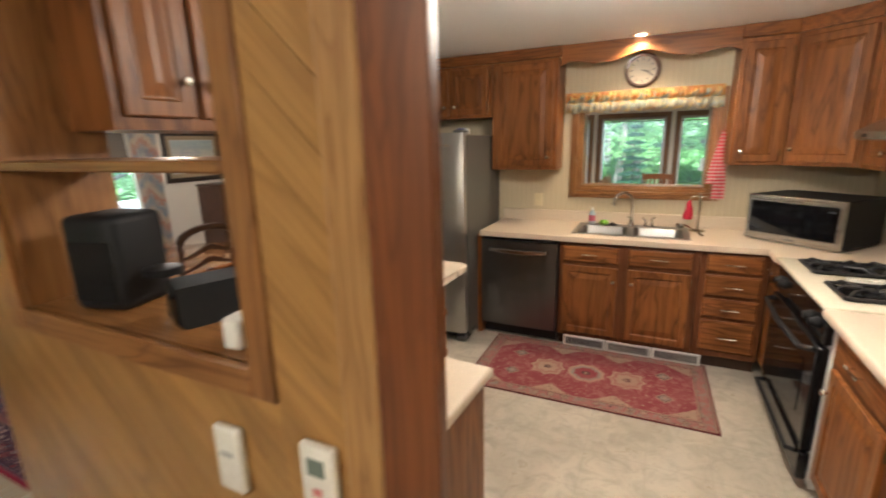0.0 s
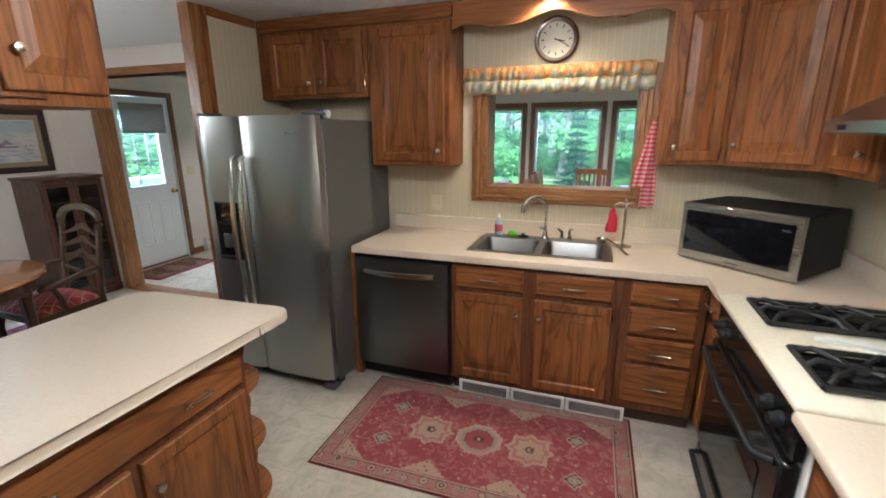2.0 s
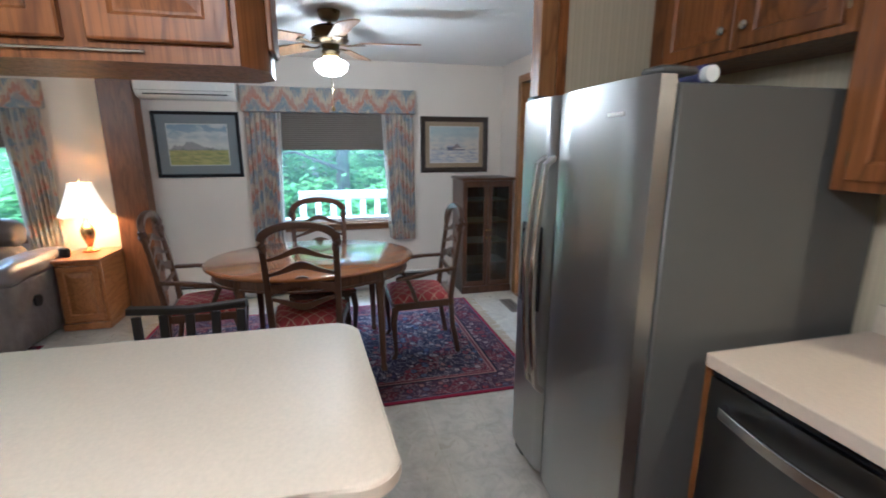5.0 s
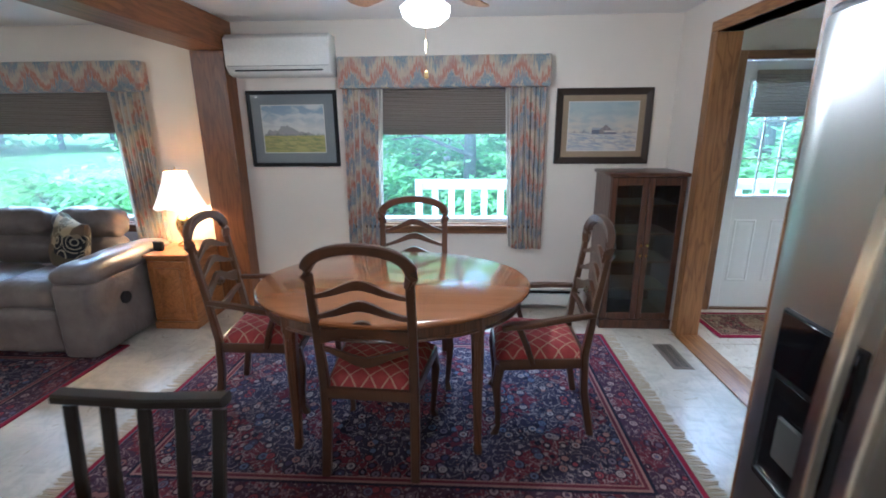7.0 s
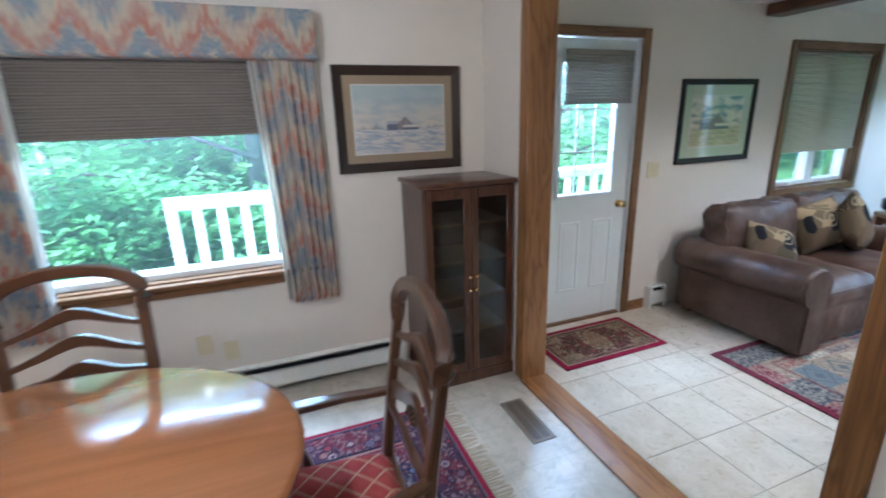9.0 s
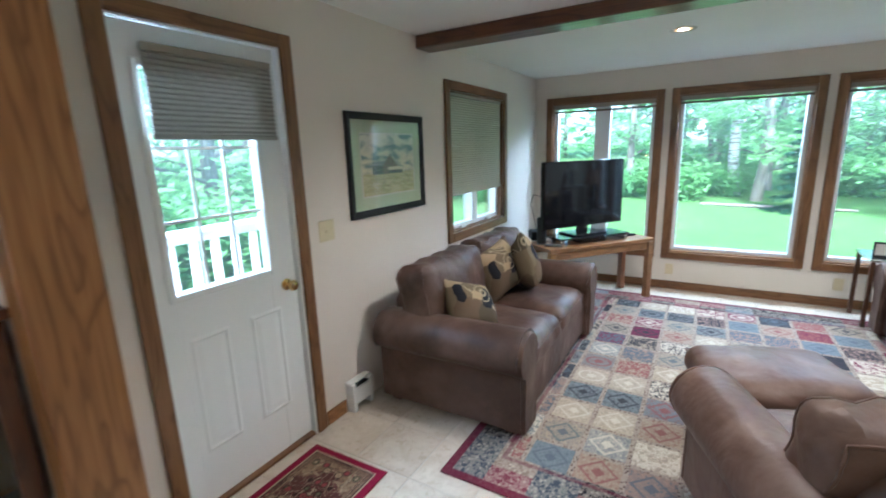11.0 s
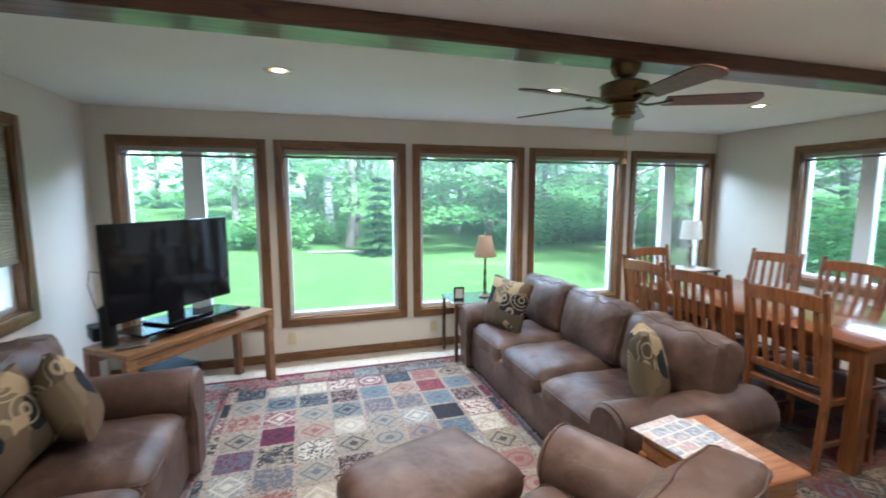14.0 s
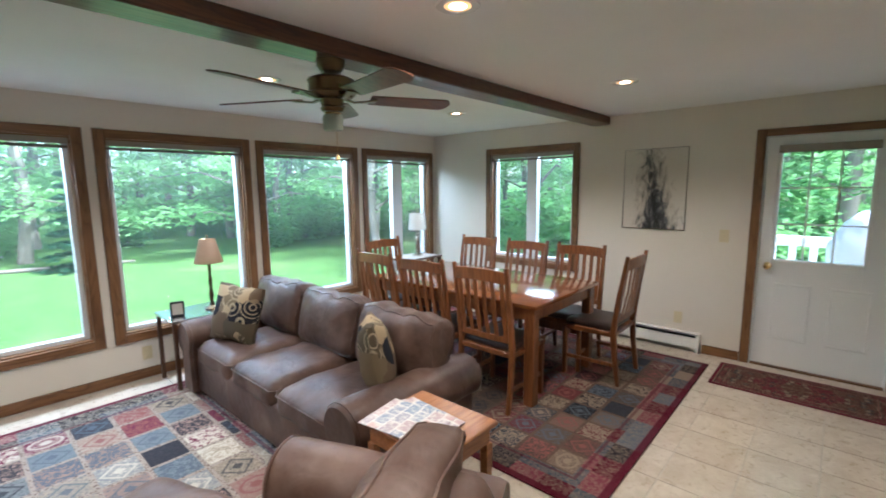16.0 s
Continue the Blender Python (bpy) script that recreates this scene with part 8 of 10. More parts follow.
        for v in bm.verts:
            u, w_ = v.co.x / (bw / 2), v.co.z / (bh / 2)
            if v.co.y < 0:
                v.co.y -= 0.05 * (1 - u * u) * (1 - w_ * w_)
            # gathers from the top seam
            v.co.y += 0.010 * math.sin(v.co.x * 60 + seed) * max(0.0, w_ - 0.1) * (1 if v.co.y < 0.05 else 0.4)
            v.co.z += 0.012 * math.sin(v.co.x * 34 + i) * max(0, w_)
        bmesh.ops.rotate(bm, verts=bm.verts, cent=(0, 0, 0), matrix=Matrix.Rotation(radians(-12), 3, "X"))
        bmesh.ops.translate(bm, verts=bm.verts, vec=(-(L - 0.10) / 2 + bw * (i + 0.5), hd - 0.27, back_h - bh / 2 - 0.005))
        loops = [[v.co.copy() for v in rim] for rim in rims]
        bc = part("back_cushion", bm, leather_m, s)
        for pts in loops:
            part("piping", tube(B(), pts + [pts[0]], 0.006, 6, False), leather_m, bc)
    for sx in (-1, 1):
        for sy in (-1, 1):
            part("foot", box(B(), sx * (hl - 0.10) - 0.035, sx * (hl - 0.10) + 0.035, sy * (hd - 0.10) - 0.035, sy * (hd - 0.10) + 0.035, 0.0, 0.05, 0.006), chair_dark, s)
    return s


def pillow(loc, rx, ry, rz, size, label, seed=1, name="throw_pillow"):
    bm = B()
    g = bmesh.ops.create_cube(bm, size=2.0)
    bmesh.ops.subdivide_edges(bm, edges=bm.edges[:], cuts=9, use_grid_fill=True)
    for v in bm.verts:
        x, y, z = v.co
        e = ((1 - abs(x) ** 2.6) * (1 - abs(z) ** 2.6))
        t = 0.015 + 0.085 * max(0, e) ** 0.55
        pin = 1 - 0.06 * (1 - abs(x * z))
        v.co = Vector((x * size / 2 * pin, y * t, z * size / 2 * pin))
        v.co += noise.noise_vector(v.co * 8 + Vector((seed, seed, 0))) * 0.012
    return single(name, bm, pillow_cloth, label, "pillow", "patterned throw pillows", loc, (rx, ry, rz))


def table_lamp(name, loc, label, prof, base_mat, shade_r, shade_z, shade_mat, n=28, square=False, scallop=0.0):
    """A table lamp: turned base profile; shade from r0 at z0 to r1 at z1."""
    l = thing(name, loc, 0, label, "lamp")
    if square:
        bm = lathe(B(), prof, n=8)
    else:
        bm = lathe(B(), prof, n=20)
    part("base", bm, base_mat, l)
    (r0, r1), (z0, z1) = shade_r, shade_z
    bm = B()
    rows = []
    m = 6
    for j in range(m + 1):
        u = j / m
        ring = []
        for i in range(n):
            a = 2 * math.pi * i / n
            r = r0 + (r1 - r0) * (u ** 0.85)
            r *= 1 + scallop * 0.5 * abs(math.sin(a * 4)) * (1 - u)
            z = z0 + (z1 - z0) * u - scallop * 0.35 * abs(math.sin(a * 4)) * (1 - u) * 0.3
            ring.append(bm.verts.new((r * math.cos(a), r * math.sin(a), z)))
        rows.append(ring)
    for p, q in zip(rows, rows[1:]):
        for i in range(n):
            bm.faces.new((p[i], p[(i + 1) % n], q[(i + 1) % n], q[i]))
    part("shade", bm, shade_mat, l)
    part("harp", tube(B(), [(0, 0, prof[-1][1] - 0.005), (0, 0, z1 + 0.02)], 0.004, 8), brass, l)
    part("finial", lathe(B(), [(0.003, 0), (0.009, 0.008), (0.004, 0.02), (0.001, 0.026)], 0, 0, z1 + 0.015, 10), brass, l)
    bm = B()
    for a in (0, 2.1, 4.2):
        tube(bm, [(0, 0, z1 - 0.01), (r1 * math.cos(a), r1 * math.sin(a), z1 - 0.003)], 0.002, 5)
    part("spider", bm, brass, l)
    return l


def mission_chair(label):
    """A slatted oak dining chair with a dark seat; faces -y."""
    c = thing("slat_chair", (0, 0, 0), 0, label, "chair", "slat-back chairs round the family dining table")
    w, top = 0.225, 1.05

    def by(z):
        return 0.20 + 0.10 * max(0, z - 0.45) ** 1.2 * 1.6
    for s in (-1, 1):
        pts = [(s * w, 0.25, 0), (s * w, 0.215, 0.25), (s * w, by(0.45), 0.45), (s * w, by(0.75), 0.75), (s * w, by(top), top)]
        part("post", bar(B(), pts, [0.03, 0.034, 0.038, 0.034, 0.028], [0.034, 0.04, 0.045, 0.036, 0.026]), mission, c)
        part("front_leg", bar(B(), [(s * w, -0.20, 0), (s * w, -0.20, 0.43)], 0.038, 0.038), mission, c)
        part("side_stretcher", bar(B(), [(s * w, -0.19, 0.17), (s * w, 0.215, 0.17)], 0.018, 0.03, (1, 0, 0)), mission, c)
    pts = [(x, by(0.975) + 0.02 * (1 - (x / w) ** 2), 0.975 + 0.012 * (1 - (x / w) ** 2)) for x in np.linspace(-w + 0.01, w - 0.01, 9)]
    part("top_rail", bar(B(), pts, 0.085, 0.022, (0, 0, 1)), mission, c)
    pts = [(x, by(0.53) + 0.012 * (1 - (x / w) ** 2), 0.53) for x in np.linspace(-w + 0.01, w - 0.01, 5)]
    part("bottom_rail", bar(B(), pts, 0.045, 0.02, (0, 0, 1)), mission, c)
    for i in range(6):
        x = (-w + 0.045) + (2 * w - 0.09) * i / 5
        k_ = 1 - (x / w) ** 2
        part("slat", bar(B(), [(x, by(0.545) + 0.012 * k_, 0.545), (x, by(0.75) + 0.028 * k_, 0.75), (x, by(0.94) + 0.02 * k_, 0.945)], 0.034, 0.010), mission, c)
    part("seat_frame", box(B(), -w - 0.015, w + 0.015, -0.22, 0.215, 0.40, 0.44, 0.006), mission, c)
    bm = B()
    cushion(bm, 2 * w - 0.01, 0.40, 0.055, 0.25, 8, center=(0, -0.01, 0.462), jitter=0.001, sq=0.3)
    part("seat_pad", bm, plain("dark_brown_vinyl", (0.03, 0.018, 0.014), 0.35), c, "dark brown seat pad")
    part("front_rail", box(B(), -w + 0.02, w - 0.02, -0.208, -0.192, 0.33, 0.40, 0.003), mission, c)
    return c


def can_parts(d):
    """A downlight's lamp, and round it a reflector that emits the lamp's orange glow."""
    part("reflector", lathe(B(), [(0.0345, -0.0030), (0.054, -0.0036), (0.054, -0.0008), (0.0345, -0.0008)], n=24), can_glow, d, "reflector ring that emits the lamp's orange glow")
    part("lamp", lathe(B(), [(0.001, -0.007), (0.022, -0.006), (0.034, -0.003), (0.034, -0.0008), (0.001, -0.0008)], n=24), lit_can, d)


def family_room():
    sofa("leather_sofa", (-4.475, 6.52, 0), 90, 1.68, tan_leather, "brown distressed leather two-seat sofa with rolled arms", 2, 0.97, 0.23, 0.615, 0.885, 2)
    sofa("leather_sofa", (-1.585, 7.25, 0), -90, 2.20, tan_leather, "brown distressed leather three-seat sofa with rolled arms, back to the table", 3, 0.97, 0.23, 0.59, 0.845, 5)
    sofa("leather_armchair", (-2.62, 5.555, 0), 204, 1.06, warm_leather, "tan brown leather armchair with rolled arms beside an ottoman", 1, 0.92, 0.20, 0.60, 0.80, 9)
    # ottoman
    o = thing("ottoman", (-2.925, 6.235, 0), 20, "tan brown leather ottoman on short feet", "ottoman")
    bm = B()
    box(bm, -0.30, 0.30, -0.23, 0.23, 0.05, 0.32, 0.03, 3)
    part("base", bm, warm_leather, o)
    bm = B()
    cushion(bm, 0.66, 0.50, 0.17, 0.25, 12, seed=3, center=(0, 0, 0.375), sq=0.22)
    cu = part("top_cushion", bm, warm_leather, o)
    part("seam", tube(B(), [(-0.31, -0.235, 0.415), (0.31, -0.235, 0.415), (0.318, 0.235, 0.415), (-0.318, 0.235, 0.415), (-0.31, -0.235, 0.415)], 0.0045, 6), warm_leather, cu)
    for x, y in ((-0.24, -0.17), (0.24, -0.17), (-0.24, 0.17), (0.24, 0.17)):
        part("foot", box(B(), x - 0.03, x + 0.03, y - 0.03, y + 0.03, 0, 0.055, 0.006), chair_dark, o)
    # pillows
    pillow((-4.44, 5.98, 0.60), -46, 18, 62, 0.34, "black, tan and cream abstract throw pillow lying on the sofa", 1)
    pillow((-4.42, 6.86, 0.67), -16, 22, 118, 0.40, "spiral-patterned tan and black throw pillow against the sofa arm", 2)
    pillow((-4.55, 6.66, 0.655), -14, -14, 78, 0.38, "gold and brown abstract throw pillow leaning on the sofa back", 3)
    pillow((-1.80, 7.90, 0.66), -16, 4, -70, 0.42, "black, tan and cream abstract throw pillow at the sofa's far end", 4)
    pillow((-1.66, 6.45, 0.66), -10, 4, 51, 0.42, "black and cream abstract throw pillow leaning on the near arm", 5)
    # rug
    single("family_rug", box(B(), -1.25, 1.25, -1.62, 1.62, 0, 0.009, 0.002), patch_rug("family_rug_wool", 1.25, 1.62, 0.232, 0.26, (0.33, 0.265, 0.205), [(0.34, 0.27, 0.20), (0.205, 0.205, 0.195), (0.28, 0.185, 0.145), (0.35, 0.28, 0.20), (0.34, 0.27, 0.19), (0.045, 0.04, 0.045), (0.30, 0.20, 0.155), (0.14, 0.025, 0.05), (0.34, 0.275, 0.205), (0.18, 0.195, 0.20)], (0.12, 0.012, 0.03)),
           "cream, red and blue patchwork area rug", "rug", loc=(-3.03, 6.93, 0.0005))
    # TV table and television
    m = thing("tv_table", (-4.22, 8.16, 0), 51, "light oak console table set across the corner", "table")
    w, d, h = 0.60, 0.21, 0.62
    part("top", box(B(), -w, w, -d, d, h - 0.035, h, 0.004), stand_wood, m)
    part("apron", box(B(), -w + 0.06, w - 0.06, -d + 0.02, -d + 0.04, h - 0.11, h - 0.0355, 0.003), stand_wood, m)
    part("apron", box(B(), -w + 0.06, w - 0.06, d - 0.04, d - 0.02, h - 0.11, h - 0.0355, 0.003), stand_wood, m)
    for x in (-1, 1):
        for y in (-1, 1):
            part("leg", box(B(), x * (w - 0.03) - 0.03, x * (w - 0.03) + 0.03, y * (d - 0.03) - 0.03, y * (d - 0.03) + 0.03, 0, h - 0.0355, 0.004), mission if y > 0 else stand_wood, m)
    tv = thing("television", (-4.29, 8.14, 0.62), 55, "flat black widescreen television on a low riser", "television")
    z0, z1, hw = 0.145, 0.775, 0.49
    part("housing", box(B(), -hw, hw, 0.0, 0.045, z0, z1, 0.008), black_matt, tv)
    part("bezel", box(B(), -hw, hw, -0.008, -0.0002, z0, z1, 0.004), black_gloss, tv)
    part("screen", box(B(), -hw + 0.018, hw - 0.018, -0.0105, -0.0082, z0 + 0.03, z1 - 0.018), black_glass, tv)
    part("neck", box(B(), -0.06, 0.06, 0.005, 0.04, 0.085, z0 + 0.02, 0.004), black_gloss, tv)
    part("stand_base", box(B(), -0.20, 0.20, -0.12, 0.13, 0.070, 0.088, 0.006), black_gloss, tv)
    r = thing("tv_riser", (-4.25, 8.13, 0.62), 51, "low black glass riser with silver feet", "stand")
    part("top", box(B(), -0.40, 0.40, -0.14, 0.14, 0.052, 0.069, 0.003), black_glass, r)
    for x in (-0.37, 0.37):
        part("foot", box(B(), x - 0.02, x + 0.02, -0.13, 0.13, 0, 0.0515, 0.003), bright_steel, r)
    single("cable_box", box(B(), -0.15, 0.15, -0.10, 0.10, 0, 0.04, 0.004), black_gloss, "slim black cable box under the television", "set-top box", loc=(-4.25, 8.13, 0.6205), rot=(0, 0, 51))
    single("remote", box(B(), -0.09, 0.09, -0.022, 0.022, 0, 0.02, 0.005), black_matt, "black remote control on the console", "remote control", loc=(-3.93, 8.50, 0.6205), rot=(0, 0, 51))
    single("remote", box(B(), -0.08, 0.08, -0.024, 0.024, 0, 0.022, 0.005), grey_side, "grey remote control on the console", "remote control", loc=(-4.46, 7.72, 0.6205), rot=(0, 0, 20))
    sb = thing("tower_speaker", (-4.60, 7.80, 0.62), 51, "small black tower speaker beside the television", "speaker")
    part("body", lathe(B(), [(0.045, 0), (0.045, 0.25), (0.035, 0.26), (0.001, 0.262)], n=20), black_matt, sb)
    part("ring", lathe(B(), [(0.047, 0.0), (0.047, 0.012), (0.045, 0.013)], n=20), steel_dark, sb)
    single("modem", box(B(), -0.07, 0.07, -0.09, 0.09, 0, 0.09, 0.008), black_matt, "small black router box behind the television", "router", loc=(-4.72, 8.02, 0.6205), rot=(0, 0, 30))
    t = bar(B(), [(-4.75, 8.10, 0.70), (-4.85, 8.2, 0.95), (-4.80, 8.12, 1.06), (-4.70, 8.05, 1.05)], 0.006, 0.006)
    single("cable", t, black_matt, "black cable looping behind the television", "cable")
    single("subwoofer", box(B(), -0.14, 0.14, -0.14, 0.14, 0, 0.34, 0.01), black_matt, "black subwoofer box under the console table", "speaker", loc=(-4.36, 8.14, 0.0), rot=(0, 0, 51))
    # end tables
    e = thing("glass_end_table", (-1.86, 8.58, 0), 0, "small dark end table with a glass top by the window", "table")
    part("top", box(B(), -0.25, 0.25, -0.22, 0.22, 0.555, 0.575, 0.004), bright_steel, e)
    for x in (-0.225, 0.225):
        for y in (-0.195, 0.195):
            part("leg", box(B(), x - 0.014, x + 0.014, y - 0.014, y + 0.014, 0, 0.555), chair_dark, e)
    table_lamp("window_lamp", (-1.735, 8.55, 0.575), "slim table lamp with a tapered beige bell shade", [(0.055, 0), (0.06, 0.012), (0.02, 0.03), (0.012, 0.06), (0.020, 0.12), (0.012, 0.18), (0.016, 0.24), (0.010, 0.30), (0.014, 0.35), (0.008, 0.42)], bronze, (0.115, 0.062), (0.40, 0.60), lamp_cloth)
    f = thing("photo_frame", (-2.02, 8.50, 0.575), -12, "small black photo frame on the end table", "picture frame")
    part("frame", box(B(), -0.05, 0.05, -0.008, 0.008, 0.0, 0.125, 0.004), black_matt, f, rot=(0, 0, 0))
    part("photo", box(B(), -0.036, 0.036, -0.0095, -0.0082, 0.018, 0.108), plain("photo_paper", (0.42, 0.40, 0.36), 0.4), f)
    # oak end table with newspapers
    e = thing("oak_end_table", (-1.90, 5.815, 0), 0, "oak end table between sofa and armchair, newspapers on it", "table")
    part("top", box(B(), -0.19, 0.19, -0.225, 0.225, 0.578, 0.60, 0.006), orange_wood, e)
    part("apron", box(B(), -0.165, 0.165, -0.195, 0.195, 0.50, 0.5775), orange_wood, e)
    for x in (-0.155, 0.155):
        for y in (-0.185, 0.185):
            part("leg", box(B(), x - 0.018, x + 0.018, y - 0.018, y + 0.018, 0, 0.50), orange_wood, e)
    part("shelf", box(B(), -0.15, 0.15, -0.18, 0.18, 0.18, 0.198), orange_wood, e)
    k_ = Net("newsprint")
    co_ = k_.coords()
    br = k_.n("TexBrick")
    k_.put(br.inputs["Vector"], co_)
    for nm, v in (("Scale", 1.0), ("Mortar Size", 0.004), ("Brick Width", 0.085), ("Row Height", 0.06)):
        br.inputs[nm].default_value = v
    k_.put(br.inputs["Color1"], (0.22, 0.30, 0.42)), k_.put(br.inputs["Color2"], (0.60, 0.38, 0.32)), k_.put(br.inputs["Mortar"], (0.68, 0.66, 0.62))
    nn = k_.noise(co_, 45, 4, 0.7)
    news = k_.done(k_.mix(k_.ramp(nn, [(0.45, 0.0), (0.6, 0.75)]), br.outputs["Color"], (0.68, 0.66, 0.60)), 0.6)
    for i, (dx, dy, rz) in enumerate(((0, 0, 4), (0.015, -0.01, -3), (-0.02, 0.012, 9))):
        single("newspaper", box(B(), -0.125, 0.125, -0.165, 0.165, 0, 0.004, 0.001), news, "folded colour newspaper on the oak end table", "newspaper", "newspapers", loc=(-1.955 + dx, 5.86 + dy, 0.6005 + i * 0.0045), rot=(0, 0, rz))
    # dining set
    t = thing("family_dining_table", (-0.015, 6.98, 0), 0, "long mission oak dining table with a polished top", "table")
    w, d, h = 0.535, 0.89, 0.765
    part("tabletop", box(B(), -w, w, -d, d, h - 0.03, h, 0.006, 2), mission_top, t)
    bm = B()
    for s in (-1, 1):
        box(bm, s * (w - 0.06) - 0.012, s * (w - 0.06) + 0.012, -d + 0.06, d - 0.06, h - 0.13, h - 0.0305, 0.003)
        box(bm, -w + 0.06, w - 0.06, s * (d - 0.06) - 0.012, s * (d - 0.06) + 0.012, h - 0.131, h - 0.0306, 0.003)
    part("apron", bm, mission, t)
    for x in (-1, 1):
        for y in (-1, 1):
            part("leg", box(B(), x * (w - 0.065) - 0.04, x * (w - 0.065) + 0.04, y * (d - 0.065) - 0.04, y * (d - 0.065) + 0.04, 0, h - 0.0305, 0.005), mission, t)
    first = mission_chair("honey oak slat-back chair with a dark seat at the table")
    first.location, first.rotation_euler = (-0.47, 6.42, 0), (0, 0, radians(90))
    for x, y, rz in ((-0.48, 7.00, 92), (-0.47, 7.55, 88), (0.50, 6.38, -90), (0.50, 6.96, -90), (0.50, 7.58, -90), (-0.02, 8.02, 0), (0.44, 6.04, 181)):
        copy_thing(first, pose(x, y, 0, 0, 0, rz))
    # side table and lamp in the corner
    e = thing("corner_table", (0.66, 8.50, 0), 0, "dark side table with a light top in the corner", "table")
    part("top", box(B(), -0.30, 0.30, -0.20, 0.20, 0.72, 0.742, 0.005), chair_dark, e)
    part("runner", box(B(), -0.24, 0.24, -0.17, 0.17, 0.7425, 0.746), white_cloth, e)
    for x in (-0.27, 0.27):
        for y in (-0.17, 0.17):
            part("leg", box(B(), x - 0.016, x + 0.016, y - 0.016, y + 0.016, 0, 0.72), chair_dark, e)
    table_lamp("corner_lamp", (0.70, 8.48, 0.746), "steel column table lamp with a white drum shade", [(0.06, 0), (0.062, 0.02), (0.035, 0.035), (0.030, 0.05), (0.034, 0.07), (0.034, 0.24), (0.028, 0.25), (0.036, 0.27), (0.012, 0.29), (0.008, 0.35)], nickel, (0.115, 0.095), (0.33, 0.53), white_cloth, square=True)
    # dining-end rug
    single("dining_end_rug", box(B(), -1.22, 1.22, -1.60, 1.60, 0, 0.009, 0.002), patch_rug("dark_patch_wool", 1.22, 1.60, 0.20, 0.22, (0.115, 0.078, 0.056), [(0.085, 0.06, 0.045), (0.04, 0.045, 0.055), (0.115, 0.028, 0.03), (0.15, 0.105, 0.075), (0.016, 0.016, 0.02), (0.09, 0.014, 0.024), (0.10, 0.07, 0.05)], (0.085, 0.006, 0.018), (0.26, 0.2, 0.14)),
           "dark brown and burgundy patchwork rug under the long table", "rug", loc=(-0.04, 6.94, 0.0005))
    single("door_mat", box(B(), -0.27, 0.27, -0.55, 0.55, 0, 0.007, 0.002), oriental_rug("door_mat_wool", 0.27, 0.55, 0.10, ((0.10, 0.045, 0.035), (0.13, 0.02, 0.03)), ((0.25, 0.18, 0.12), (0.20, 0.06, 0.05), (0.09, 0.08, 0.08), (0.30, 0.24, 0.16)), (0.03, 0.02, 0.02), (0.12, 0.010, 0.025), 0.05, 0.025), "dark red patterned runner mat before the door", "mat", loc=(1.05, 4.72, 0.0005))
    single("entry_mat", box(B(), -0.235, 0.235, -0.42, 0.42, 0, 0.008, 0.002), oriental_rug("entry_mat_wool", 0.235, 0.42, 0.085, ((0.20, 0.13, 0.075), (0.09, 0.035, 0.03)), ((0.40, 0.31, 0.20), (0.22, 0.05, 0.05), (0.12, 0.11, 0.06), (0.34, 0.25, 0.15)), (0.04, 0.022, 0.02), (0.20, 0.010, 0.035), 0.05, 0.038), "brown and maroon floral entry mat before the door", "mat", loc=(-4.73, 4.76, 0.0005), rot=(0, 0, 1))
    # mirror-edged abstract panel
    k_ = Net("ink_wash")
    co_ = k_.coords()
    s_ = k_.n("SeparateXYZ", inputs={0: co_})
    d_ = k_.math("ADD", k_.math("MULTIPLY", k_.math("ABSOLUTE", k_.math("ADD", s_.outputs[1], k_.math("MULTIPLY", s_.outputs[2], -0.10))), 2.6), k_.math("MULTIPLY", s_.outputs[2], 0.5))
    nn = k_.noise(k_.scaled(co_, (1, 5, 2.2)), 2.4, 6, 0.6, 1.8)
    f_ = k_.math("SUBTRACT", k_.math("ADD", nn, 0.0), k_.math("MULTIPLY", d_, 0.75))
    ink = k_.done(k_.ramp(f_, [(0.16, (0.62, 0.57, 0.49)), (0.32, (0.44, 0.39, 0.32)), (0.44, (0.12, 0.12, 0.12)), (0.56, (0.02, 0.02, 0.022))]), 0.3)
    p = thing("abstract_panel", (EX - 0.001, 5.96, 1.548), 0, "square abstract ink picture with a thin clear edge", "picture")
    part("print", box(B(), -0.012, -0.001, -0.285, 0.285, -0.385, 0.385, 0.001), ink, p)
    part("edge", box(B(), -0.016, -0.0125, -0.292, 0.292, -0.392, 0.392), water_glass, p, smooth=False)
    bm = B()
    for a, b, c_, d__ in ((-0.292, 0.292, 0.385, 0.392), (-0.292, 0.292, -0.392, -0.385), (-0.292, -0.285, -0.385, 0.385), (0.285, 0.292, -0.385, 0.385)):
        box(bm, -0.0165, -0.0005, a, b, c_, d__)
    part("border", bm, bright_steel, p)
    ceiling_fan("ceiling_fan", (-1.84, 6.51, 2.206), "antique bronze ceiling fan with dark blades under the beam", 5, fan_wood, False, 0.01, bronze, 0.63, -26, True, -11)
    # downlights
    for i, (x, y) in enumerate(((-3.50, 7.42), (-1.70, 7.42), (0.03, 5.76), (-1.75, 5.77), (-3.5, 5.77), (0.2, 7.42))):
        d = thing("downlight", (x, y, ZF), 0, "round recessed ceiling downlight, lit", "downlight", "ceiling downlights")
        part("trim_ring", lathe(B(), [(0.055, -0.003), (0.085, -0.004), (0.088, -0.0005), (0.055, -0.0005)], n=28), white_enamel, d)
        can_parts(d)
        bulb("downlight_bulb", x, y, ZF - 0.03, CAN, (1.0, 0.80, 0.60), 0.05, 140)


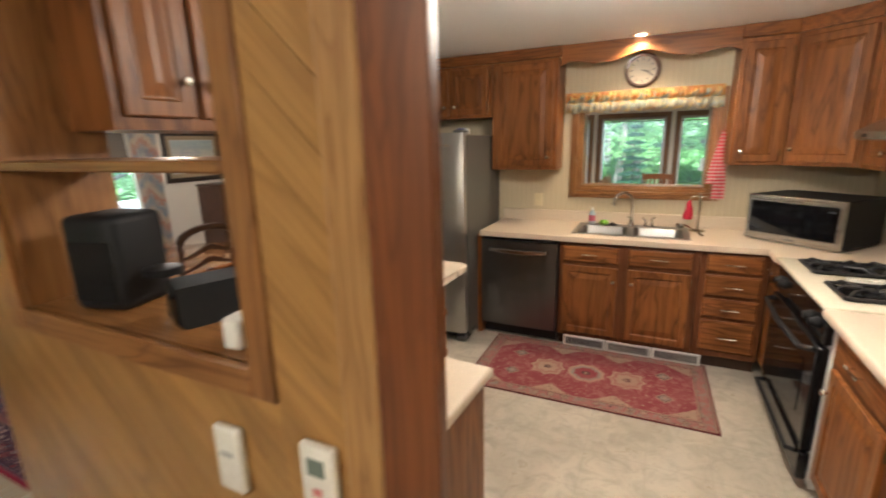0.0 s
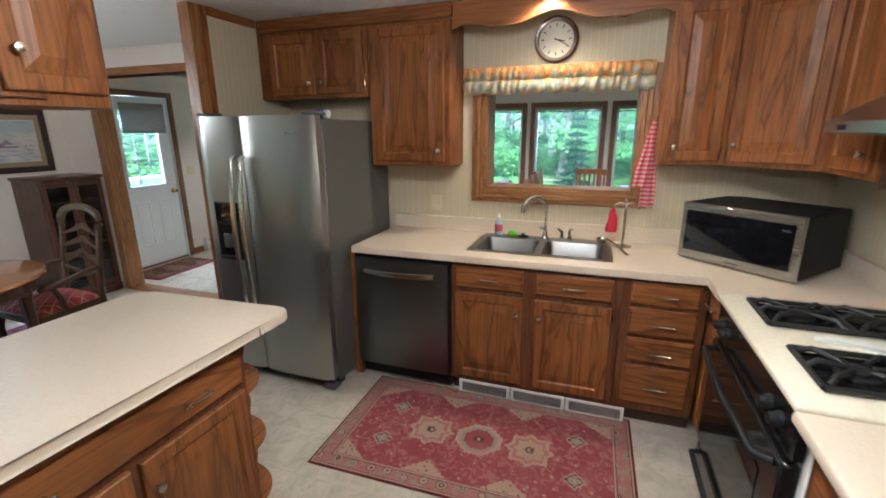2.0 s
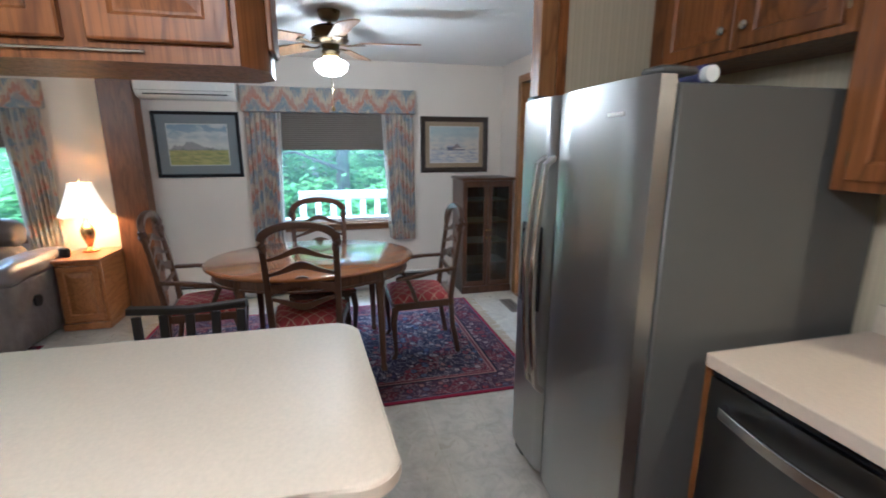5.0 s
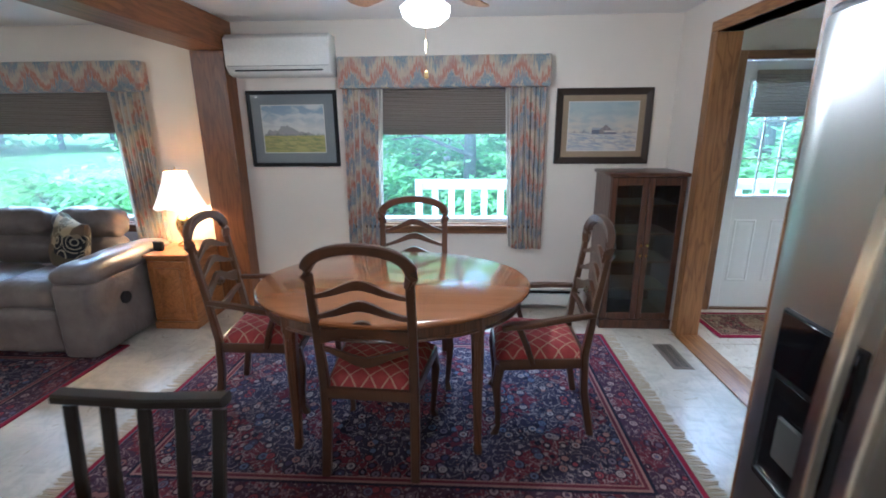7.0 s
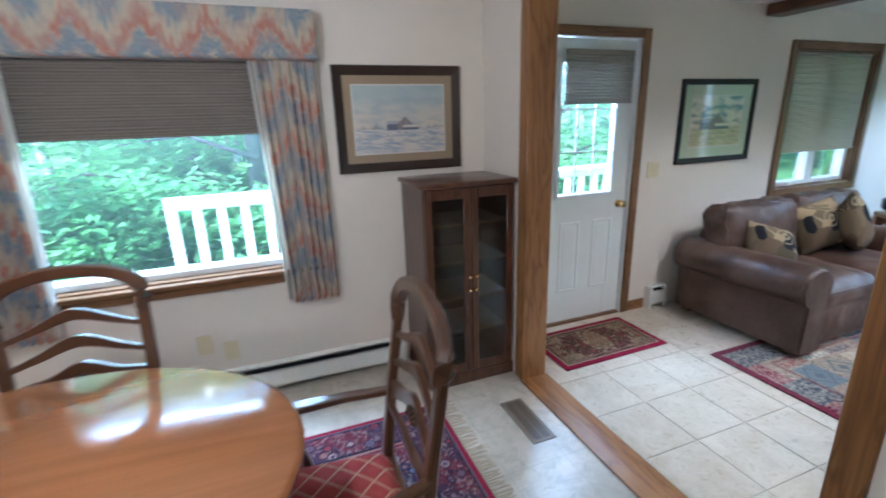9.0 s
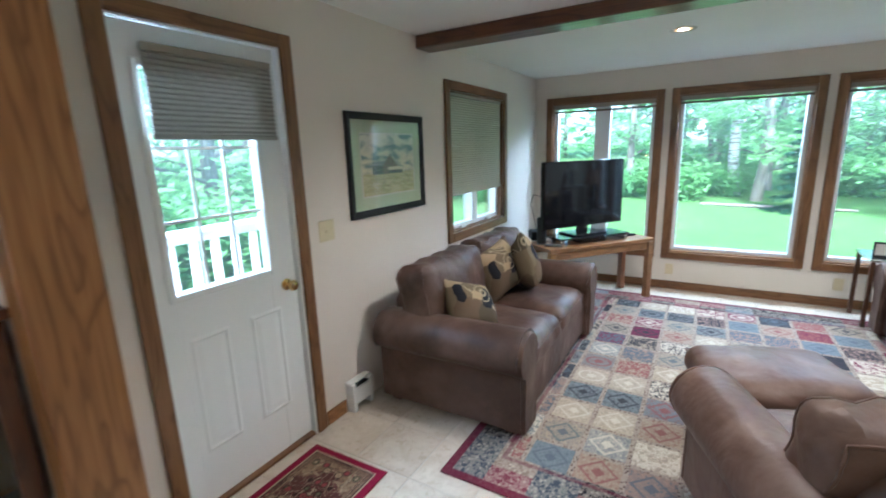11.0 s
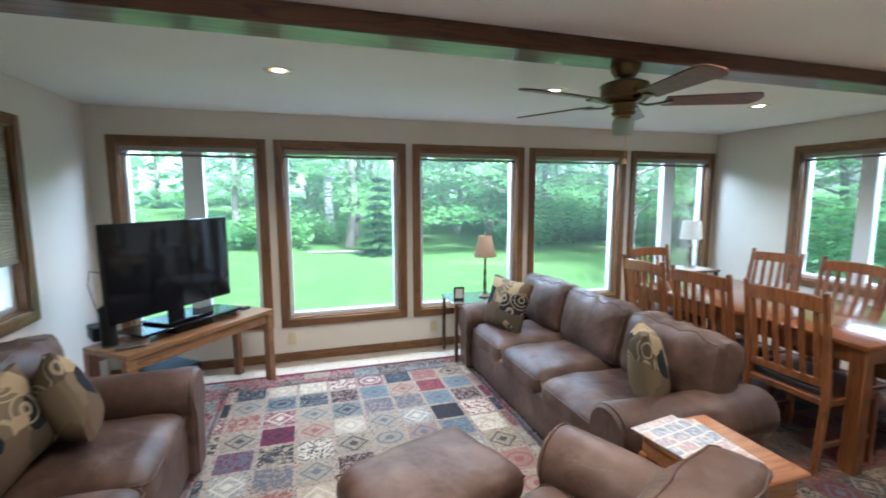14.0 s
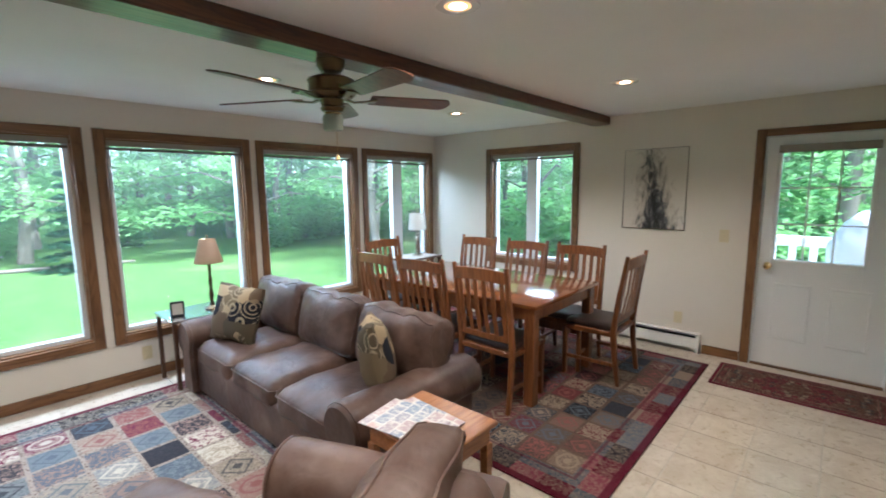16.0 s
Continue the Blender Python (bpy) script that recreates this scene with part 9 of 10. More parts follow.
def living_room():
    s = thing("recliner_sofa", (-4.42, -1.10, 0), 90, "taupe leather reclining sofa with padded arms", "sofa")
    L, D = 2.15, 0.98
    part("base", box(B(), -L / 2 + 0.04, L / 2 - 0.04, -D / 2 + 0.08, D / 2 - 0.03, 0.03, 0.40, 0.03, 3), grey_leather, s)
    for sx in (-1, 1):
        part("arm_side", box(B(), sx * (L / 2 - 0.13) - 0.12, sx * (L / 2 - 0.13) + 0.12, -D / 2, D / 2 - 0.04, 0.03, 0.56, 0.04, 4), grey_leather, s)
        bm = B()
        cushion(bm, 0.27, D - 0.06, 0.14, 0.3, 10, seed=4, center=(sx * (L / 2 - 0.13), -0.02, 0.60), sq=0.4)
        part("arm_pad", bm, grey_leather, s)
    part("recline_lever", tube(B(), [(L / 2 - 0.011, -0.16, 0.36), (L / 2 + 0.006, -0.16, 0.36)], 0.045, 18), black_matt, s)
    iw = (L - 0.50) / 3
    for i in range(3):
        cx = -(L - 0.5) / 2 + iw * (i + 0.5)
        bm = B()
        cushion(bm, iw - 0.006, 0.62, 0.20, 0.3, 10, seed=11 + i, center=(cx, -0.14, 0.43), sq=0.25)
        part("seat_cushion", bm, grey_leather, s)
        for z, h, o in ((0.60, 0.24, 0.0), (0.80, 0.24, 0.03)):
            bm = B()
            cushion(bm, iw - 0.004, 0.26, h, 0.1, 10, seed=21 + i + int(z * 10), jitter=0.007, sq=0.4, center=(cx, D / 2 - 0.25 + o, z + 0.02))
            part("back_cushion", bm, grey_leather, s)
        bm = B()
        cushion(bm, iw - 0.006, 0.10, 0.30, 0.1, 8, seed=31 + i, center=(cx, -D / 2 + 0.06, 0.22), sq=0.3)
        part("foot_rest", bm, grey_leather, s)
    pillow((-4.42, -0.52, 0.70), -14, 8, 60, 0.42, "tan patterned throw pillow on the taupe recliner", 7)
    e = thing("storage_end_table", (0, 0, 0), 0, "honey oak cupboard end table with a lit lamp on it", "cabinet")
    x0, x1, y0, y1, h = -4.98, -4.50, -0.015, 0.50, 0.615
    y1 = 0.325
    part("body", box(B(), x0, x1, y0, y1, 0.06, h - 0.025, 0.004), orange_wood, e)
    part("plinth", box(B(), x0, x1 + 0.012, y0 - 0.01, y1 + 0.003, 0, 0.0595, 0.004), orange_wood, e)
    part("top", box(B(), x0, x1 + 0.03, y0 - 0.025, y1 + 0.004, h - 0.0245, h, 0.006), orange_wood, e)
    m = face_frame((x1, y1 - 0.01, 0), (0, -1, 0), (1, 0, 0))
    raised_door(e, Matrix.Translation((x1 + 0.0005, y0 + 0.015, 0.09)) @ Matrix(((0, 1, 0, 0), (1, 0, 0, 0), (0, 0, 1, 0), (0, 0, 0, 1))), 0.30, 0.47, orange_wood)
    single("desk_clock", box(B(), -0.04, 0.04, -0.02, 0.02, 0, 0.075, 0.008), black_matt, "small black alarm clock on the end table", "clock", loc=(-4.62, 0.02, 0.6155), rot=(0, 0, 80))
    table_lamp("brass_lamp", (-4.80, 0.13, 0.615), "brass table lamp with a pleated cream shade, lit", [(0.06, 0), (0.065, 0.015), (0.03, 0.03), (0.018, 0.05), (0.03, 0.08), (0.052, 0.14), (0.056, 0.19), (0.04, 0.235), (0.018, 0.26), (0.014, 0.30)], brass, (0.185, 0.082), (0.325, 0.60), lit_shade, 40, scallop=0.10)
    single("living_rug", box(B(), -0.85, 0.85, -1.4, 1.4, 0, 0.009, 0.002), oriental_rug("living_rug_wool", 0.85, 1.4, 0.24, RUG_GROUND, RUG_FLOWERS, (0.018, 0.016, 0.030), (0.20, 0.014, 0.035), 0.062, 0.025), "navy and crimson patterned living room rug", "rug", loc=(-3.35, -1.42, 0.0005))


def niche_things():
    s = thing("radio", (-1.475, 0.64, 1.1915), 14, "black two-part portable radio on the niche shelf", "radio")
    part("body", box(B(), -0.088, 0.088, -0.09, 0.09, 0.0, 0.27, 0.025, 3), black_matt, s)
    part("grille", box(B(), -0.07, 0.07, -0.094, -0.0902, 0.03, 0.20, 0.002), black_gloss, s)
    part("dial", lathe(B(), [(0.05, 0), (0.05, 0.02), (0.045, 0.022), (0.001, 0.022)], 0.14, 0, 0.09, 16), black_matt, s)
    s = thing("speaker_dock", (-1.13, 0.66, 1.1915), -22, "small black speaker dock on the niche shelf", "speaker")
    part("body", prism(B(), [(-0.065, 0.0), (0.065, 0.0), (0.050, 0.105), (-0.03, 0.115)], -0.095, 0.095, 0.015, axis="y"), black_matt, s, rot=(0, 0, 0))
    part("mesh_front", box(B(), 0.02, 0.055, -0.0985, -0.0955, 0.015, 0.09), black_gloss, s)
    single("small_box", box(B(), -0.025, 0.025, -0.04, 0.04, 0, 0.075, 0.008), white_enamel, "small white plastic box on the niche shelf", "box", loc=(-0.90, 0.56, 1.1915), rot=(0, 0, 8))
    for x, z, w, h, nm, lb, scr in ((-0.885, 0.955, 0.080, 0.165, "remote_holder", "white wall remote in its holder", False), (-0.628, 0.985, 0.088, 0.165, "air_remote", "white air-conditioner remote with a small grey display", True)):
        t = thing(nm, (x, 0.4868, z), 0, lb, "remote control")
        part("case", box(B(), -w / 2, w / 2, -0.024, -0.0005, -h / 2, h / 2, 0.010, 3), white_enamel, t)
        if scr:
            part("display", box(B(), -0.022, 0.022, -0.0258, -0.0242, 0.015, 0.055, 0.001), plain("lcd_grey", (0.16, 0.2, 0.18), 0.25), t)
            part("button", box(B(), -0.012, 0.012, -0.027, -0.0242, -0.03, -0.012, 0.002), plain("pink_button", (0.5, 0.16, 0.16), 0.4), t)
        else:
            bm = B()
            for i in range(3):
                box(bm, -0.02 + i * 0.015, -0.012 + i * 0.015, -0.0256, -0.0242, 0.01, 0.022)
            part("label_bar", bm, plain("grey_mark", (0.25, 0.27, 0.3), 0.5), t)
        part("wall_clip", box(B(), -w / 2 + 0.01, w / 2 - 0.01, -0.018, -0.0004, -h / 2 - 0.006, -h / 2 + 0.03, 0.003), white_enamel, t)


CAN = 10.5
dining_room()
ceiling_fan("dining_fan", (-3.47, 2.265, ZC), "bronze ceiling fan with oak blades and a lit glass bowl", 5, fan_light_wood, True, 0.02, bronze, 0.58, 10)
family_room()
living_room()
niche_things()
# kitchen downlight over the sink
d = thing("downlight", (-0.235, 3.62, ZC), 0, "round recessed ceiling downlight over the sink, lit", "downlight", "ceiling downlights")
part("trim_ring", lathe(B(), [(0.055, -0.003), (0.085, -0.004), (0.088, -0.0005), (0.055, -0.0005)], n=28), white_enamel, d)
can_parts(d)


# ---- outdoors ----
def leaf_mat(name, a, b, t):
    k = Net(name)
    info = k.n("ObjectInfo").outputs["Random"]
    isl = k.n("NewGeometry").outputs["Random Per Island"]
    r = k.math("FRACT", k.math("ADD", info, isl))
    col = k.mix(r, a, b)
    d = k.n("BsdfDiffuse")
    tr = k.n("BsdfTranslucent")
    k.put(d.inputs[0], col), k.put(tr.inputs[0], k.mix(r, t, tuple(c * 0.6 for c in t)))
    mx = k.n("MixShader")
    mx.inputs[0].default_value = 0.45
    k.put(mx.inputs[1], d.outputs[0]), k.put(mx.inputs[2], tr.outputs[0])
    k.put(k.out.inputs[0], mx.outputs[0])
    MATS[name] = k.m
    return k.m


leaf_a = leaf_mat("maple_leaves", (0.15, 0.31, 0.11), (0.22, 0.41, 0.15), (0.34, 0.60, 0.22))
leaf_b = leaf_mat("beech_leaves", (0.13, 0.27, 0.11), (0.19, 0.36, 0.15), (0.29, 0.54, 0.21))
# paler than the near leaves: the haze of distance is mixed into the colour
leaf_hazed = leaf_mat("hazed_far_leaves", (0.18, 0.34, 0.17), (0.27, 0.45, 0.22), (0.34, 0.56, 0.26))
leaf_c = leaf_mat("spruce_needles", (0.03, 0.085, 0.05), (0.055, 0.13, 0.07), (0.05, 0.12, 0.06))
k = Net("bark")
co = k.coords()
bark = k.done(k.mix(k.noise(k.scaled(co, (14, 14, 2)), 1.0, 4), (0.09, 0.075, 0.06), (0.24, 0.215, 0.185)), 0.95, 0, 0.1)
k = Net("birch_bark")
co = k.coords()
pale_bark = k.done(k.mix(k.ramp(k.noise(k.scaled(co, (3, 3, 18)), 1.0, 4), [(0.5, 0.0), (0.62, 1.0)]), (0.46, 0.44, 0.41), (0.14, 0.12, 0.11)), 0.9, 0, 0.1)
k = Net("lawn")
co = k.coords()
big = k.noise(co, 0.16, 4, 0.6, 0.5)
mid = k.noise(co, 2.0, 5, 0.7)
fine = k.noise(co, 30, 3, 0.7)
g = k.mix(k.ramp(mid, [(0.35, 0.0), (0.65, 1.0)]), (0.062, 0.122, 0.036), (0.090, 0.155, 0.050))
g = k.mix(k.ramp(big, [(0.54, 0.0), (0.66, 0.65)]), g, (0.17, 0.18, 0.09))
g = k.mix(k.math("MULTIPLY", fine, 0.35), g, (0.04, 0.10, 0.015))
k.bump(fine, 0.8, 0.03)
lawn = k.done(g, 0.95, 0, 0.1)


def leaves(spots, size, rnd, flat=0.5, name="crown", mat=None, parent=None):
    """Small folded leaves at the spots (x, y, z), each a bent diamond of two faces."""
    vs, fs = [], []
    for x, y, z in spots:
        s = size * rnd.uniform(0.6, 1.3)
        a, t = rnd.uniform(0, 6.283), rnd.uniform(-0.7, 0.7) * flat * 2
        ca, sa = math.cos(a), math.sin(a)
        ux, uy, uz = ca * s, sa * s, math.sin(t) * s * 0.7
        b = rnd.uniform(-0.5, 0.5)
        wx, wy, wz = -sa * s * 0.5, ca * s * 0.5, b * s * 0.5
        i = len(vs)
        vs += [(x - ux, y - uy, z - uz), (x + wx, y + wy, z + wz + s * 0.1), (x + ux, y + uy, z + uz), (x - wx, y - wy, z - wz + s * 0.1)]
        fs.append((i, i + 1, i + 2))
        fs.append((i, i + 2, i + 3))
    me = bpy.data.meshes.new(name)
    me.from_pydata(vs, [], fs)
    me.materials.append(mat)
    ob = new(name, me)
    ob.parent = parent
    return ob


def broad_tree(seed, h, crown_z, spread, n, mat, bark_m, label):
    rnd = random.Random(seed)
    t = thing("tree", (0, 0, 0), 0, label, "tree", "trees at the lawn's edge")
    bend = rnd.uniform(-0.4, 0.4)
    pts = [(bend * (i / 8) ** 2, 0.2 * math.sin(i), h * 0.92 * i / 8) for i in range(9)]
    r0 = 0.10 + h * 0.008
    bm = tube(B(), pts, [r0 * (1 - 0.85 * i / 8) for i in range(9)], 9)
    spots = []
    limbs = 13
    for j in range(limbs):
        u = (j + 0.5) / limbs
        z0 = crown_z * 0.7 + (h * 0.88 - crown_z * 0.7) * u
        a = j * 2.4 + rnd.uniform(-0.4, 0.4)
        L = spread * (0.45 + 0.8 * math.sin(math.pi * (0.25 + 0.7 * u))) * rnd.uniform(0.7, 1.15)
        bx_ = bend * (z0 / h) ** 2
        q = [(bx_, 0, z0), (bx_ + math.cos(a) * L * 0.5, math.sin(a) * L * 0.5, z0 + L * 0.18), (bx_ + math.cos(a) * L, math.sin(a) * L, z0 + L * 0.12)]
        tube(bm, q, [r0 * 0.35 * (1 - u * 0.6), r0 * 0.2, 0.012], 6)
        for c in range(5):
            f = 0.35 + 0.65 * (c + rnd.random()) / 5
            cx, cy, cz = bx_ + math.cos(a) * L * f, math.sin(a) * L * f, z0 + L * 0.15 * f
            cx, cy, cz = cx + rnd.gauss(0, 0.3), cy + rnd.gauss(0, 0.3), cz + rnd.gauss(0, 0.25)
            m = n // (limbs * 5)
            for _ in range(m):
                spots.append((cx + rnd.gauss(0, 0.42), cy + rnd.gauss(0, 0.42), cz + rnd.gauss(0, 0.17) + 0.0))
    part("trunk", bm, bark_m, t)
    tagged(leaves(spots, 0.125, rnd, 0.5, "crown", mat, t), "airy crown of small green leaves")
    return t


def conifer(seed, h, n, label):
    rnd = random.Random(seed)
    t = thing("spruce_tree", (0, 0, 0), 0, label, "tree")
    part("trunk", tube(B(), [(0, 0, 0), (0, 0, h * 0.5), (0, 0, h * 0.98)], [0.02 * h, 0.012 * h, 0.01], 8), bark, t)
    spots = []
    tiers = int(h * 3.2)
    per = n // (tiers * 9)
    for i in range(tiers):
        u = i / tiers
        z = 0.25 + (h - 0.3) * u
        R = h * 0.24 * (1 - u) ** 0.85 + 0.06
        for j in range(9):
            a = j * 0.698 + i * 0.37 + rnd.uniform(-0.1, 0.1)
            r = R * rnd.uniform(0.8, 1.1)
            for _ in range(per):
                f = rnd.random() ** 0.6
                spots.append((math.cos(a) * r * f + rnd.gauss(0, 0.06), math.sin(a) * r * f + rnd.gauss(0, 0.06), z - r * 0.22 * f + rnd.gauss(0, 0.03)))
    tagged(leaves(spots, 0.06, rnd, 0.2, "crown", leaf_c, t), "drooping blue-green needles")
    return t


def shrub(seed, r, n, mat, label):
    rnd = random.Random(seed)
    t = thing("shrub", (0, 0, 0), 0, label, "shrub", "shrubs round the lawn")
    spots, bm = [], B()
    for j in range(9):
        a = j * 0.7
        L = r * rnd.uniform(0.6, 1.1)
        tip = (math.cos(a) * L * 0.7, math.sin(a) * L * 0.7, r * rnd.uniform(0.6, 1.4))
        tube(bm, [(0, 0, 0), (tip[0] * 0.4, tip[1] * 0.4, tip[2] * 0.5), tip], [0.025, 0.016, 0.006], 5)
        for _ in range(n // 9):
            f = rnd.uniform(0.2, 1.05)
            spots.append((tip[0] * f + rnd.gauss(0, r * 0.26), tip[1] * f + rnd.gauss(0, r * 0.26), max(0.05, tip[2] * f + rnd.gauss(0, r * 0.2))))
    part("stems", bm, bark, t)
    leaves(spots, 0.085, rnd, 0.6, "foliage", mat, t)
    return t


def outdoors():
    GZ = -0.62
    rnd = random.Random(11)

    def gh(x, y):
        d = max(0.0, math.hypot(x + 1, y - 4) - 26)
        return GZ + 0.045 * d + 0.12 * math.sin(x * 0.13) * math.cos(y * 0.11)

    bm = B()
    xs = [-900, -300, -120] + list(np.linspace(-70, 70, 29)) + [120, 300, 900]
    ys = xs
    vs = [[bm.verts.new((x, y + 4, gh(x, y + 4) if abs(x) < 100 and abs(y) < 100 else 2.0)) for y in ys] for x in xs]
    for i in range(len(xs) - 1):
        for j in range(len(ys) - 1):
            bm.faces.new((vs[i][j], vs[i + 1][j], vs[i + 1][j + 1], vs[i][j + 1]))
    structure("ground", bm, lawn)
    # the house outside: a plinth under the floor
    structure("foundation", box(B(), -5.35, 2.0, SY - 0.15, NY + 0.15, -1.4, -0.305), paint("foundation_grey", (0.35, 0.34, 0.32), 0.9))
    structure("roof", box(B(), -5.7, 2.2, SY - 0.6, NY + 0.55, 2.56, 2.66), paint("roof_grey", (0.2, 0.2, 0.2), 0.9))
    kinds = [broad_tree(3, 11.5, 1.7, 2.3, 5200, leaf_a, bark, "tall maple with airy bright green leaves at the lawn's edge"),
             broad_tree(8, 13.0, 2.4, 2.0, 5200, leaf_b, bark, "slender beech with mid-green leaves among the woods"),
             broad_tree(15, 10.0, 1.1, 2.6, 5200, leaf_a, bark, "wide young maple with layered light green leaves"),
             broad_tree(21, 13.5, 3.4, 1.8, 4200, leaf_b, pale_bark, "pale-barked birch with a high leafy crown")]
    spots = []
    for _ in range(4000):
        if len(spots) >= 112:
            break
        a = rnd.uniform(0, 360)
        r = rnd.uniform(19, 44)
        x, y = -1 + r * math.cos(radians(a)), 4 + r * math.sin(radians(a))
        if not ((y > 23) or (x > 9 and y > 0) or (x < -12 and y > -12)):
            continue
        if min([math.hypot(x - p, y - q) for p, q in spots] + [9]) < 2.1:
            continue
        if -17 < x < -11.5 and 30 < y < 44:
            continue
        spots.append((x, y))
    for i, k_ in enumerate(kinds):
        x, y = spots[i]
        k_.location = (x, y, gh(x, y) - 0.05)
    for i, (x, y) in enumerate(spots[4:]):
        k_ = kinds[rnd.randrange(4)]
        s = rnd.uniform(0.8, 1.2)
        copy_thing(k_, pose(x, y, gh(x, y) - 0.05, 0, 0, rnd.uniform(0, 360)) @ Matrix.Scale(s, 4))
    for x, y, i in ((10.5, 8.6, 0), (9.0, 11.5, 2), (9.8, 4.6, 1), (11.5, 6.2, 2), (4.2, 20.5, 2), (7.5, 17.5, 0), (-12.0, 2.6, 2), (-13, 6.5, 0), (-12.5, -1.6, 2), (-12.2, 9.5, 2), (-11.5, 13.5, 0), (-13.0, -5.0, 0)):
        copy_thing(kinds[i], pose(x, y, gh(x, y) - 0.05, 0, 0, x * 50))
    c = conifer(5, 3.1, 9000, "small blue-green spruce on the lawn")
    c.location = (-0.9, 20.5, gh(-0.9, 20.5) - 0.03)
    sh = [shrub(2, 0.85, 2200, leaf_b, "low leafy shrub at the edge of the woods"), shrub(6, 1.1, 2600, leaf_a, "bright green bush at the edge of the woods")]
    sp2 = []
    for i in range(76):
        a = rnd.uniform(-20, 200)
        r = rnd.uniform(18.5, 28)
        x, y = -1 + r * math.cos(radians(a)), 4 + r * math.sin(radians(a))
        if y > 20 or abs(x) > 14:
            sp2.append((x, y))
    for i in range(26):
        sp2.append((rnd.uniform(-10.9, -9.6), -6 + i * 0.62))
    for i in range(12):
        sp2.append((rnd.uniform(7.5, 9.0), 2.2 + i * 0.85))
    for i, (x, y) in enumerate(sp2):
        if i < 2:
            sh[i].location = (x, y, gh(x, y) - 0.05)
        else:
            s = rnd.uniform(0.8, 1.35)
            copy_thing(sh[i % 2], pose(x, y, gh(x, y) - 0.05, 0, 0, rnd.uniform(0, 360)) @ Matrix.Scale(s, 4))
    # far woods as one mass of leaves
    spots = []
    for _ in range(30000):
        a = rnd.uniform(0, 2 * math.pi)
        r = rnd.uniform(47, 56)
        x, y = -1 + r * math.cos(a), 4 + r * math.sin(a)
        top = 12 + 3 * noise.noise(Vector((x * 0.15, y * 0.15, 0)))
        spots.append((x, y, gh(x, y) + top * rnd.random() ** 0.8))
    ob = leaves(spots, 0.62, rnd, 0.8, "far_woods", leaf_hazed)
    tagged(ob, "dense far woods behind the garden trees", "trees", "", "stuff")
    bm = B()
    for i in range(90):
        a = i * 0.0698
        r = 46 + rnd.uniform(0, 5)
        x, y = -1 + r * math.cos(a), 4 + r * math.sin(a)
        z = gh(x, y)
        tube(bm, [(x, y, z - 0.2), (x + rnd.uniform(-.5, .5), y, z + 13)], [0.22, 0.08], 6)
    tagged(part("far_trunks", bm, bark), "grey trunks of the far woods", "trees", "", "stuff")
    single("fallen_branch", tube(B(), [(-3.4, 21.6, GZ + 0.06), (-1.2, 21.0, GZ + 0.08), (0.6, 20.9, GZ + 0.05)], [0.05, 0.06, 0.03], 8), bark, "weathered fallen log at the lawn's far edge", "log")

    # decks with white railings
    def deck(name, x0, x1, y0, y1, z, label, rails):
        d = thing(name, (0, 0, 0), 0, label, "deck")
        board = wood(name + "_boards", (0.42, 0.41, 0.40), (0.30, 0.29, 0.28), "y", 0.8)
        n = int((x1 - x0) / 0.14)
        shared = None
        for i in range(n):
            a = x0 + i * 0.14
            if shared is None:
                shared = mesh_of("deck_board", box(B(), 0, 0.134, 0, y1 - y0, -0.03, 0.0, 0.003), board)
            o = new("deck_board", shared)
            o.parent, o.location = d, (a, y0, z)
        part("joist", box(B(), x0, x1, y0 + 0.02, y0 + 0.08, z - 0.2, z - 0.031), board, d)
        part("joist", box(B(), x0, x1, y1 - 0.08, y1 - 0.02, z - 0.2, z - 0.031), board, d)
        for x in (x0 + 0.05, x1 - 0.08):
            for y in (y0 + 0.05, y1 - 0.05):
                part("pier", box(B(), x - 0.06, x + 0.06, y - 0.06, y + 0.06, -1.2, z - 0.2005), board, d)
        r = thing(name + "_railing", (0, 0, 0), 0, "white painted wooden deck railing with square balusters", "railing")
        for ax, p, a0, a1 in rails:
            def bb(s0, s1, w, q0, q1):
                return box(B(), s0, s1, p - w, p + w, z + q0, z + q1, 0.004) if ax == "x" else box(B(), p - w, p + w, s0, s1, z + q0, z + q1, 0.004)
            part("cap_rail", bb(a0 - 0.05, a1 + 0.05, 0.065, 0.90, 0.94), white_paint, r)
            part("sub_rail", bb(a0, a1, 0.02, 0.80, 0.8995), white_paint, r)
            part("bottom_rail", bb(a0, a1, 0.02, 0.10, 0.18), white_paint, r)
            n = int((a1 - a0) / 0.235)
            for i in range(n + 1):
                c_ = a0 + (a1 - a0) * i / n
                big = i % 8 == 0
                part("post" if big else "baluster", bb(c_ - (0.05 if big else 0.044), c_ + (0.05 if big else 0.044), 0.045 if big else 0.019, 0.0 if big else 0.1805, 0.8995 if big else 0.7995), white_paint, r)
